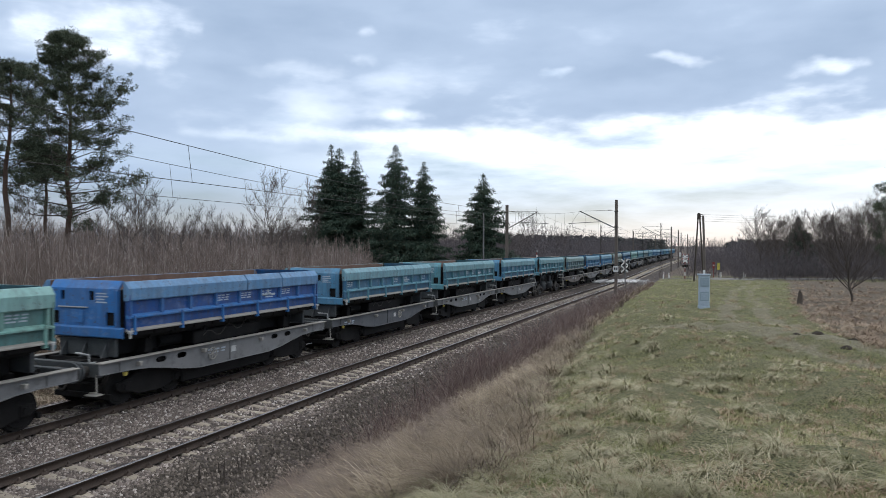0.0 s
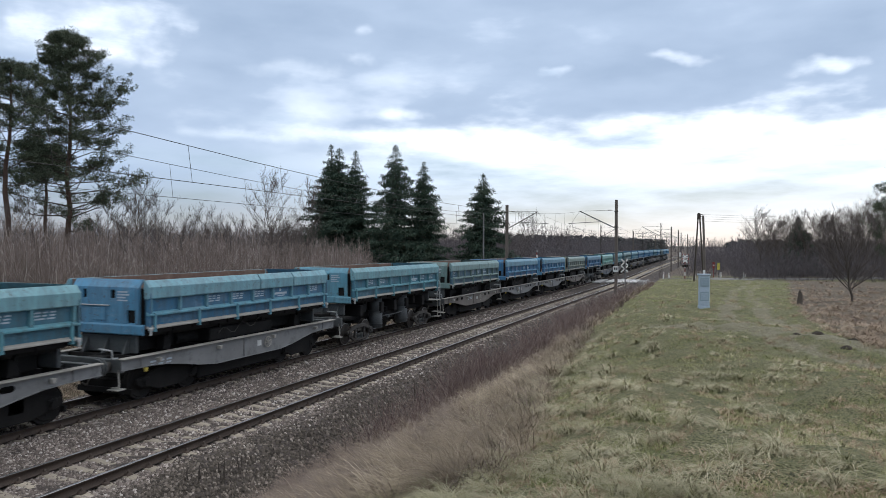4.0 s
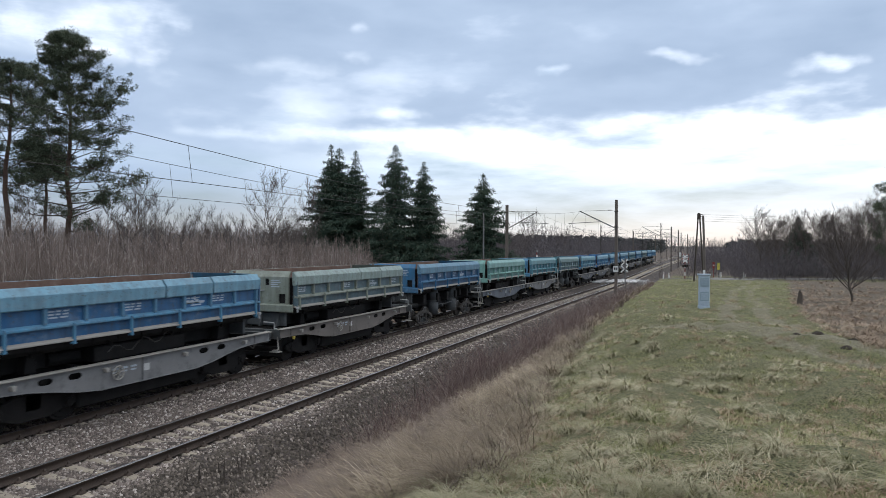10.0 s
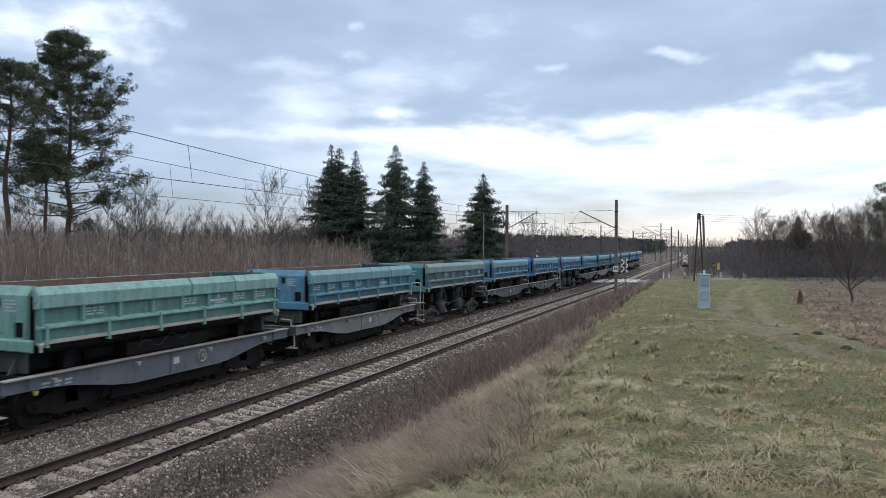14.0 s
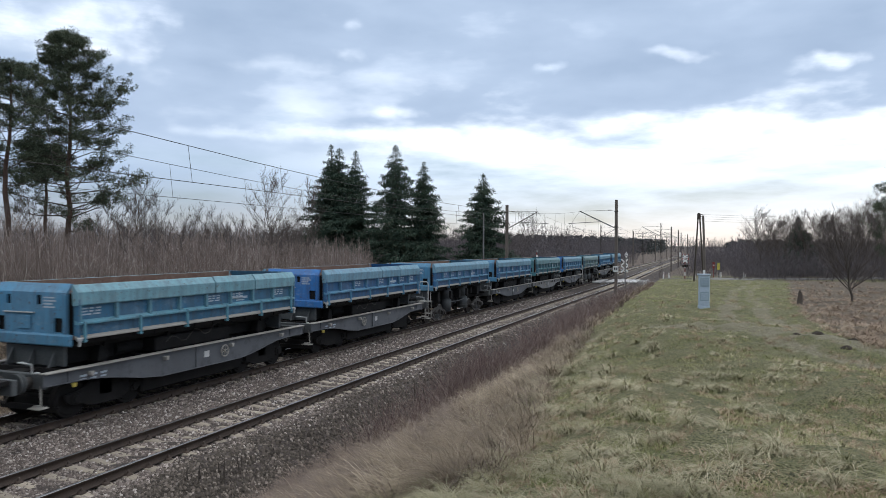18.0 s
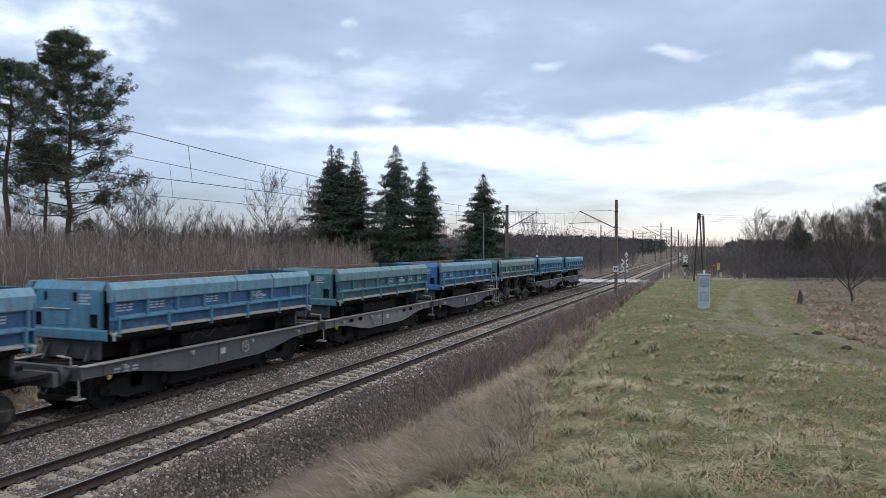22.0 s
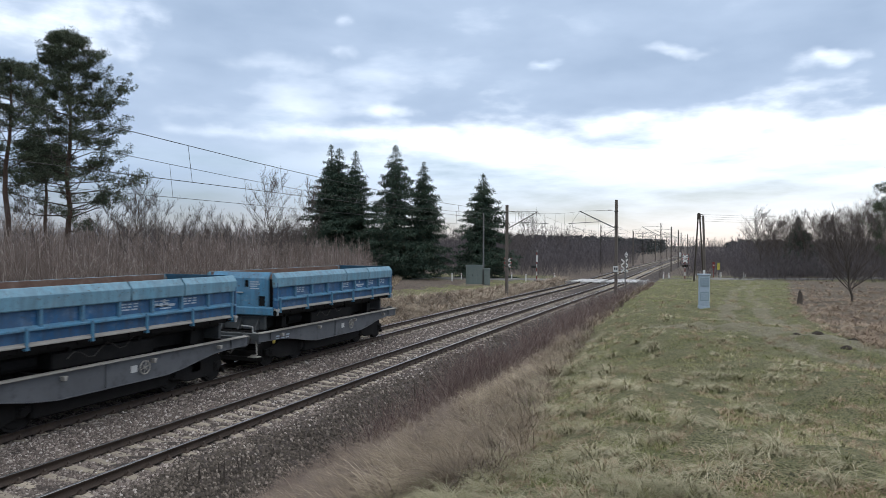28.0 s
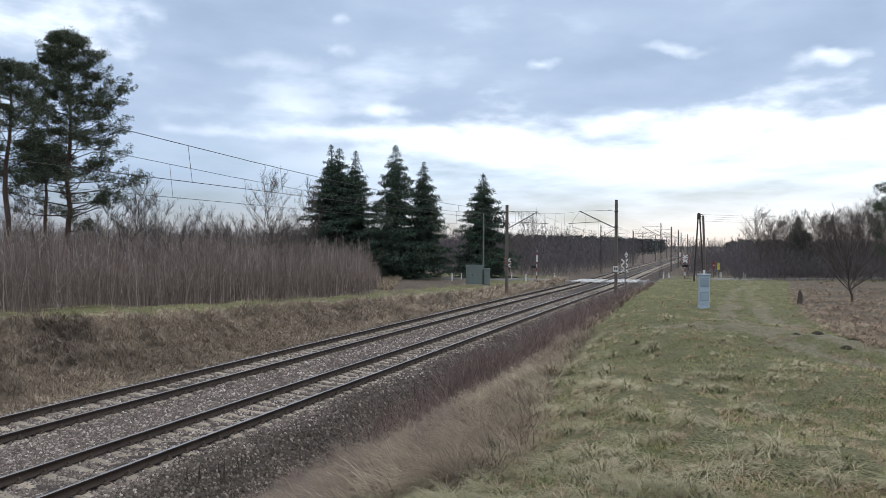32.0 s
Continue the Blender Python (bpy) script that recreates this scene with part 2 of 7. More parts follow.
def land(x, y):
    """Height of the ground at x, y (arrays)."""
    x, y = np.broadcast_arrays(np.asarray(x, float), np.asarray(y, float))
    right_h = np.interp(y, [-60, 0, 12, 24, 38, 55, 72, 86, 95, 100, 120, 400], [2.7, 2.57, 2.45, 2.05, 1.45, 0.82, 0.3, 0.12, 0.08, -0.28, -0.3, -0.3])
    right_x = np.interp(y, [-60, 5, 15, 24, 38, 55, 75, 95], [-1.0, -0.9, -1.1, -1.9, -3.5, -4.8, -5.8, -6.5])
    left_h = np.interp(y, [-60, 0, 17, 22, 30, 38, 47, 63, 75, 88, 400], [1.8, 1.75, 1.55, 1.36, 1.0, 0.70, 0.40, 0.05, -0.15, -0.3, -0.3])
    left_x = np.interp(y, [0, 17, 30, 60, 90], [-22.4, -22.0, -21.4, -21.0, -20.6])
    bed = sag(y) - 0.85
    t = np.clip((x + 8.4) / np.maximum(right_x + 8.4, 0.5), 0, 1)
    s = np.clip((-18.1 - x) / np.maximum(-18.1 - left_x, 0.5), 0, 1)
    ease = lambda k: k * k * (3 - 2 * k) * 0.6 + k * 0.4
    z = np.where(x > -13, bed + (right_h - bed) * ease(t), bed + 0.35 + (left_h - bed - 0.35) * ease(s))
    # gentle swells, none on the railway itself
    off = np.clip((np.abs(x + 13.2) - 5.5) / 6, 0, 1)
    z = z + off * (0.10 * np.sin(x * 0.55 + 1.3 + 0.3 * np.sin(y * 0.21)) * np.sin(y * 0.43 + 0.5) + 0.05 * np.sin(x * 1.7 + y * 1.1))
    far = np.clip((np.hypot(x, y) - 250) / 900, 0, 1)
    return z + far * 3.0


# a faint field track comes over the meadow from the road
PATH_Y, PATH_X = [10, 12.5, 14.6, 18, 24, 40, 60, 88], [4.0, 2.7, 1.7, 1.05, 0.9, 1.2, 1.8, 4.0]
# where the meadow gives way to the dead grass of the cutting, and to the bramble field
BROW_Y, BROW_X = [-60, 0, 5, 8, 16, 24, 38, 55, 75, 95], [-1.3, -1.4, -1.9, -2.4, -3.4, -4.2, -5.0, -5.7, -6.3, -6.8]
FIELD_Y, FIELD_X = [11.5, 13, 15, 19, 27, 35, 60, 91], [4.2, 3.1, 2.65, 2.5, 2.8, 3.2, 5.2, 7.7]


def build_ground():
    """One sheet, fine near the line, coarse out to the horizon."""
    def steps(fine_lo, fine_hi, fine, far_lo, far_hi):
        a = list(np.arange(fine_lo, fine_hi + 1e-6, fine))
        s = fine
        while a[-1] < far_hi:
            s *= 1.18
            a.append(a[-1] + s)
        s = fine
        while a[0] > far_lo:
            s *= 1.18
            a.insert(0, a[0] - s)
        return np.array(a)
    xs, ys = steps(-27, 12, 0.28, -3500, 3500), steps(-2, 60, 0.4, -1500, 4200)
    gx, gy = np.meshgrid(xs, ys, indexing="ij")
    z = land(gx, gy)
    rng = np.random.default_rng(5)
    fade = np.clip(1.4 - np.hypot(gx, gy) / 60, 0, 1)
    z += rng.normal(0, 0.034, z.shape) * fade * ((gx > -8.5) | (gx < -18.3))
    v = np.stack([gx, gy, z], -1).reshape(-1, 3)
    n, m = gx.shape
    i, j = np.meshgrid(np.arange(n - 1), np.arange(m - 1), indexing="ij")
    a = (i * m + j).ravel()
    f = np.stack([a, a + m, a + m + 1, a + 1], 1)
    me = fast_mesh("ground", v, f, M["ground"], True)
    # which cover grows where: meadow, dead grass on slopes, leaf litter in the woods
    cx, cy = gx.ravel(), gy.ravel()
    brow = np.interp(cy, BROW_Y, BROW_X)
    dead, litter, worn = np.zeros(len(cx)), np.zeros(len(cx)), np.zeros(len(cx))
    dead[(cx > -9.5) & (cx < -6)] = 1
    dead = np.maximum(dead, np.where(cx > -9.5, np.clip((brow - cx) / 0.9 + 0.5, 0, 1), 0))
    dead[(cx < -17.3) & (cx > -21.7)] = 1
    field = np.clip((cx - np.interp(cy, FIELD_Y, FIELD_X)) / 0.8 + 0.5, 0, 1) * (cy > 11.5) * (cy < 103)
    dead = np.maximum(dead, field)
    litter[(cx < -25.5) & (cy < 84)] = 1
    litter[(cy > 104) & (cx < -9)] = 1
    litter[(cy > 112) & (cx >= -9)] = 1
    path_x = np.interp(cy, PATH_Y, PATH_X)
    worn[(np.abs(np.abs(cx - path_x) - 0.55) < 0.3) & (cy > 12) & (cy < 92)] = 0.85
    worn[np.hypot((cx - 0.4) * 0.53 + (cy - 16.9) * 0.85, 0.28 * ((cx - 0.4) * -0.85 - (cy - 16.9) * 0.53)) < 0.62] = 0.8
    for key, w in (("dead_cover", dead), ("litter_cover", litter), ("worn_cover", worn)):
        me.attributes.new(key, "FLOAT", "POINT").data.foreach_set("value", w.astype(np.float32))
    tagged(part("ground", me), "winter meadow ground with dead and green grass", "ground", kind="structure")


def build_bed():
    """The ballast bed under both tracks."""
    prof = [(-18.3, -0.75), (-17.3, -0.30), (-16.7, -0.225), (-14.3, -0.215), (-13.2, -0.25), (-12.1, -0.215), (-9.75, -0.225), (-9.35, -0.30), (-8.45, -0.88)]
    px = np.concatenate([np.linspace(a[0], b[0], 7)[:-1] for a, b in zip(prof, prof[1:])] + [[prof[-1][0]]])
    pz = np.interp(px, [p[0] for p in prof], [p[1] for p in prof])
    ys = np.concatenate([np.arange(-25, 60, 0.25), np.arange(60, 420, 3.0)])
    gx, gy = np.meshgrid(px, ys, indexing="ij")
    rng = np.random.default_rng(8)
    z = pz[:, None] + sag(gy) + rng.normal(0, 0.012, gx.shape)
    v = np.stack([gx, gy, z], -1).reshape(-1, 3)
    n, m = gx.shape
    i, j = np.meshgrid(np.arange(n - 1), np.arange(m - 1), indexing="ij")
    a = (i * m + j).ravel()
    f = np.stack([a, a + m, a + m + 1, a + 1], 1)
    tagged(part("track_bed", fast_mesh("track_bed", v, f, M["ballast"], True)), "ballast bed of grey-brown crushed stone", "track bed", kind="structure")


def stone_heap(rng, x, y, z, size):
    """Angular stones: a skewed square foot, a broken rim and an off-centre top."""
    n = len(x)
    base = np.array([(1, 0, -0.4), (0, 1, -0.4), (-1, 0, -0.4), (0, -1, -0.4), (0.5, 0.4, 0.55), (-0.5, 0.1, 0.7), (0.1, -0.6, 0.45)])
    v = base[None] * rng.uniform(0.55, 1.3, (n, 7, 3)) * size[:, None, None]
    a = rng.uniform(0, 2 * np.pi, n)
    c, s = np.cos(a)[:, None], np.sin(a)[:, None]
    v = np.stack([v[..., 0] * c - v[..., 1] * s + x[:, None], v[..., 0] * s + v[..., 1] * c + y[:, None], v[..., 2] + z[:, None]], -1)
    t = np.array([(4, 5, 6), (0, 1, 4), (1, 2, 5), (1, 5, 4), (2, 3, 6), (2, 6, 5), (3, 0, 6), (0, 4, 6)])
    f = (np.arange(n) * 7)[:, None, None] + t[None]
    return v.reshape(-1, 3), f.reshape(-1, 3)


def build_stones():
    """Loose crushed stone lying on the bed, darker on the near shoulder."""
    M["stone"] = ramp_material("ballast_stone", [(0.0, (0.095, 0.078, 0.068)), (0.45, (0.185, 0.153, 0.135)), (0.72, (0.29, 0.245, 0.217)), (0.86, (0.46, 0.40, 0.355)), (1.0, (0.78, 0.73, 0.68))], patch=0.1, pscale=0.8)
    M["darkstone"] = ramp_material("dark_shoulder_stone", [(0.0, (0.045, 0.038, 0.032)), (0.5, (0.10, 0.085, 0.070)), (0.80, (0.19, 0.158, 0.133)), (0.92, (0.33, 0.285, 0.245)), (1.0, (0.66, 0.61, 0.55))], patch=0.15, pscale=0.8)
    rng = np.random.default_rng(21)
    prof_x, prof_z = [-18.3, -17.3, -16.7, -14.3, -13.2, -12.1, -9.75, -9.35, -8.45], [-0.75, -0.30, -0.225, -0.215, -0.25, -0.215, -0.225, -0.30, -0.88]
    n = 96000
    y = 1 / rng.uniform(1 / 70, 1 / 7.5, n)
    x = rng.uniform(-18.1, -8.3, n)
    z = np.interp(x, prof_x, prof_z) + sag(y) + rng.uniform(-0.012, 0.016, n)
    size = rng.uniform(0.018, 0.048, n) * (0.85 + y / 42)
    # the tops of the sleepers stay mostly clear
    gap = np.abs((y - 2.0) / SLEEPER_GAP - np.round((y - 2.0) / SLEEPER_GAP)) * SLEEPER_GAP
    lat = np.minimum(np.abs(x - TRACKS[0]), np.abs(x - TRACKS[1]))
    clear = ((gap < 0.12) & (lat < 1.05) & (rng.random(n) < 0.82)) | (np.abs(lat - GAUGE / 2) < 0.075)
    dark = x > -9.85 + 0.25 * np.sin(y * 0.9) + rng.normal(0, 0.18, n)
    for pick, key, label in ((~clear & ~dark, "stone", "grey and brown crushed ballast stones between the rails"), (~clear & dark, "darkstone", "dark ballast stones on the shoulder")):
        v, f = stone_heap(rng, x[pick], y[pick], z[pick], size[pick])
        tagged(part("loose_ballast", fast_mesh("loose_ballast", v, f, M[key])), label, "ballast", kind="stuff")


def rail_mesh(name, y0, y1, step=6.0):
    """One running rail along y, its head top at z = 0 before the dip."""
    prof = [(-0.036, -0.004), (-0.036, -0.035), (-0.010, -0.05), (-0.009, -0.135), (-0.066, -0.158), (-0.066, -0.168),
            (0.066, -0.168), (0.066, -0.158), (0.009, -0.135), (0.010, -0.05), (0.036, -0.035), (0.036, -0.004)]
    ys = np.arange(y0, y1 + 0.01, step)
    p = np.array(prof)
    v = np.stack([np.stack([p[:, 0], np.full(len(p), yy), p[:, 1] + sag(yy)], 1) for yy in ys])
    k = len(p)
    i, j = np.meshgrid(np.arange(len(ys) - 1), np.arange(k - 1), indexing="ij")
    a = (i * k + j).ravel()
    return fast_mesh(name, v.reshape(-1, 3), np.stack([a, a + 1, a + k + 1, a + k], 1), M["rail"])


def railhead_mesh(name, y0, y1, step=6.0):
    ys = np.arange(y0, y1 + 0.01, step)
    p = np.array([(-0.036, -0.004), (-0.024, 0.0), (0.024, 0.0), (0.036, -0.004)])
    v = np.stack([np.stack([p[:, 0], np.full(len(p), yy), p[:, 1] + sag(yy)], 1) for yy in ys])
    i, j = np.meshgrid(np.arange(len(ys) - 1), np.arange(3), indexing="ij")
    a = (i * 4 + j).ravel()
    return fast_mesh(name, v.reshape(-1, 3), np.stack([a, a + 1, a + 5, a + 4], 1), M["railtop"])


SLEEPER_GAP = 0.53


def sleeper_outline():
    """Half a sleeper's top heights along x: high under the rail, low in the middle."""
    return [(-1.30, -0.26), (-1.06, -0.222), (-0.86, -0.18), (-0.58, -0.18), (-0.25, -0.212), (0.25, -0.212), (0.58, -0.18), (0.86, -0.18), (1.06, -0.222), (1.30, -0.26)]


def sleeper_mesh():
    v, f = [], []
    for x, z in sleeper_outline():
        v += [(x, -0.15, -0.36), (x, -0.105, z), (x, 0.105, z), (x, 0.15, -0.36)]
    n = len(sleeper_outline())
    for i in range(n - 1):
        a, b = 4 * i, 4 * i + 4
        f += [(a + k, a + k + 1, b + k + 1, b + k) for k in range(3)]
    f += [(0, 1, 2, 3), tuple(4 * (n - 1) + k for k in (3, 2, 1, 0))]
    return fast_mesh("sleeper", v, np.array(f), M["concrete"])


def clip_arrays(ys):
    """Rail fastenings at every sleeper: low blocks either side of each rail, with a bolt."""
    lo, fc = [], []
    cube = np.array([(-1, -1, 0), (1, -1, 0), (1, 1, 0), (-1, 1, 0), (-0.8, -0.8, 1), (0.8, -0.8, 1), (0.8, 0.8, 1), (-0.8, 0.8, 1)], float)
    faces = np.array([(0, 1, 5, 4), (1, 2, 6, 5), (2, 3, 7, 6), (3, 0, 4, 7), (4, 5, 6, 7)])
    for side in (-1, 1):
        for e in (-1, 1):
            x = side * GAUGE / 2 + e * 0.088
            lo.append(cube * (0.05, 0.065, 0.045) + (x, 0, -0.185))
            lo.append(cube * (0.02, 0.02, 0.06) + (x, 0, -0.145))
    one = np.concatenate(lo)
    f1 = (np.arange(8) * 8)[:, None, None] + faces[None]
    v = one[None] + np.stack([0 * ys, ys, sag(ys)], 1)[:, None]
    f = (np.arange(len(ys)) * len(one))[:, None, None] + f1.reshape(-1, 4)[None]
    return v.reshape(-1, 3), f.reshape(-1, 4)


def build_track(x, which):
    t = thing("railway_track", pose(x, 0, 0), "straight railway track with rusty rails on concrete sleepers" if which else
              "straight railway track with polished rails on concrete sleepers", "railway track", "double track line")
    side, head = rail_mesh("rail", -25, 420), railhead_mesh("running_surface", -25, 420)
    for e in (-1, 1):
        r = part("rail", side, None, t, at=pose(e * GAUGE / 2, 0, 0))
        part("running_surface", head, None, r, "bright worn steel running surface")
    sm = sleeper_mesh()
    rng = random.Random(3 + which)
    for i in range(150):
        y = 2.0 + i * SLEEPER_GAP
        part("sleeper", sm, None, t, at=pose(rng.uniform(-0.02, 0.02), y, float(sag(y)) + rng.uniform(-0.008, 0.004), 0, 0, rng.uniform(-0.6, 0.6)))
    v0 = np.array([c.co[:] for c in sm.vertices])
    f0 = np.array([p.vertices[:] for p in sm.polygons if len(p.vertices) == 4])
    ys = np.concatenate([np.arange(-24, 1.9, SLEEPER_GAP), np.arange(2.0 + 150 * SLEEPER_GAP, 300, SLEEPER_GAP)])
    v = v0[None] + np.stack([0 * ys, ys, sag(ys)], 1)[:, None]
    f = (np.arange(len(ys)) * len(v0))[:, None, None] + f0[None]
    o = part("sleepers", fast_mesh("sleepers", v.reshape(-1, 3), f.reshape(-1, 4), M["concrete"]), None, t)
    o["kind"] = "stuff"
    v, f = clip_arrays(2.0 + np.arange(230) * SLEEPER_GAP)
    o = part("fastening", fast_mesh("fastening", v, f, M["rail"]), None, t)
    o["kind"] = "stuff"
    return t


build_ground()
build_bed()
for which, tx in enumerate(TRACKS):
    build_track(tx, which)
# ---- the train ----
SPEED = 8.30                       # m/s towards -y
FRONT0 = 14.02                     # y of the box front of wagon 0 at the start
PITCH = {"A": 11.30, "B": 11.62}
BLUE, SKYB, PALE, TEAL, MINT = (0.024, 0.165, 0.45), (0.075, 0.24, 0.385), (0.11, 0.30, 0.385), (0.10, 0.29, 0.345), (0.20, 0.41, 0.36)
DTEAL, KHAKI, DBLUE, GREYG = (0.06, 0.205, 0.245), (0.24, 0.27, 0.22), (0.03, 0.15, 0.29), (0.15, 0.24, 0.23)
STEEL, DSTEEL, RSTEEL, BSTEEL = (0.25, 0.248, 0.247), (0.145, 0.15, 0.16), (0.21, 0.185, 0.165), (0.17, 0.185, 0.21)
# type, side, end, frame, and A: slotted sole bar, B: brakesman's corner leading
CONSIST = [("A", MINT, TEAL, STEEL, 1), ("A", BLUE, BLUE, STEEL, 1), ("A", PALE, SKYB, DSTEEL, 0), ("A", TEAL, TEAL, STEEL, 1),
           ("A", PALE, SKYB, STEEL, 0), ("B", TEAL, PALE, DSTEEL, 0), ("A", GREYG, GREYG, RSTEEL, 1), ("A", SKYB, DBLUE, STEEL, 1),
           ("A", SKYB, SKYB, STEEL, 1), ("A", KHAKI, KHAKI, RSTEEL, 1), ("B", DBLUE, DBLUE, DSTEEL, 0), ("A", MINT, MINT, BSTEEL, 0),
           ("A", TEAL, SKYB, STEEL, 0), ("B", GREYG, DTEAL, DSTEEL, 1), ("A", PALE, SKYB, DSTEEL, 0), ("A", SKYB, BLUE, DSTEEL, 0),
           ("B", SKYB, SKYB, DSTEEL, 1), ("A", SKYB, SKYB, DSTEEL, 0), ("A", DTEAL, DTEAL, STEEL, 1), ("A", SKYB, BLUE, DSTEEL, 0),
           ("B", GREYG, DTEAL, DSTEEL, 1), ("A", SKYB, SKYB, DSTEEL, 0), ("A", SKYB, SKYB, DSTEEL, 0)]
# the recessed panels: bluer paint, darkened further for the shade in the recess
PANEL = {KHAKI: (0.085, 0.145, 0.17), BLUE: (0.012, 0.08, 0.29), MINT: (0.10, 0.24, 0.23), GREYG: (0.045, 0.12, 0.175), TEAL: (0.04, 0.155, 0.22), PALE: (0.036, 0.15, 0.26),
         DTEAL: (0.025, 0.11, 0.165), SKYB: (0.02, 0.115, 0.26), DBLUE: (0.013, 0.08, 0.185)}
WORDS = {BLUE: "bright blue", SKYB: "sky-blue", PALE: "pale blue", TEAL: "teal", MINT: "mint green", DTEAL: "dark teal", KHAKI: "khaki grey", DBLUE: "dark blue", GREYG: "grey-green"}

# grime black, deepened in colour by the shade under the wagons
M["under"] = two_tone("shaded_underframe_grime", (0.007, 0.0065, 0.006), (0.017, 0.015, 0.014), 2.0, 0.8, fine=20.0, bumpy=0.2)
M["bogie"] = two_tone("bogie_steel", (0.05, 0.046, 0.042), (0.095, 0.086, 0.078), 3.0, 0.7, 0.2, fine=25.0, bumpy=0.2)
M["wheel"] = two_tone("wheel_steel", (0.035, 0.03, 0.028), (0.07, 0.06, 0.052), 3.0, 0.6, 0.3, fine=20.0, bumpy=0.1)
M["tread"] = two_tone("wheel_tread", (0.26, 0.25, 0.24), (0.15, 0.14, 0.13), 4.0, 0.35, 0.9, fine=20.0, bumpy=0.0)
M["inside"] = two_tone("rusty_inside", (0.14, 0.088, 0.066), (0.22, 0.15, 0.12), 1.2, 0.85, fine=14.0, bumpy=0.25, c=(0.27, 0.21, 0.175))
M["lettering"] = two_tone("stencil_white", (0.50, 0.55, 0.58), (0.36, 0.42, 0.48), 6.0, 0.7, bumpy=0.0)
M["plate"] = two_tone("white_plate", (0.62, 0.62, 0.60), (0.48, 0.48, 0.46), 5.0, 0.6, bumpy=0.0)
M["whitepipe"] = two_tone("pale_handrail", (0.50, 0.51, 0.50), (0.32, 0.32, 0.31), 5.0, 0.6, bumpy=0.0)
M["yellow"] = two_tone("yellow_paint", (0.62, 0.50, 0.10), (0.45, 0.36, 0.10), 5.0, 0.6, bumpy=0.0)
M["cyl"] = two_tone("cylinder_grey", (0.075, 0.08, 0.082), (0.125, 0.13, 0.128), 1.5, 0.6, 0.1, fine=18.0, bumpy=0.1)
M["dustgrey"] = two_tone("dusty_ledge", (0.42, 0.40, 0.36), (0.30, 0.28, 0.25), 2.0, 0.85, fine=18.0, bumpy=0.1)

HALF = {"A": 4.60, "B": 4.78}      # half the box length
PAINTS = {}


def coat(col, worn=None):
    key = (col, worn)
    if key not in PAINTS:
        w = worn or tuple(0.86 * v + 0.14 * g for v, g in zip(col, (0.42, 0.46, 0.48)))
        PAINTS[key] = paint("wagon_paint", col, w)
    return PAINTS[key]


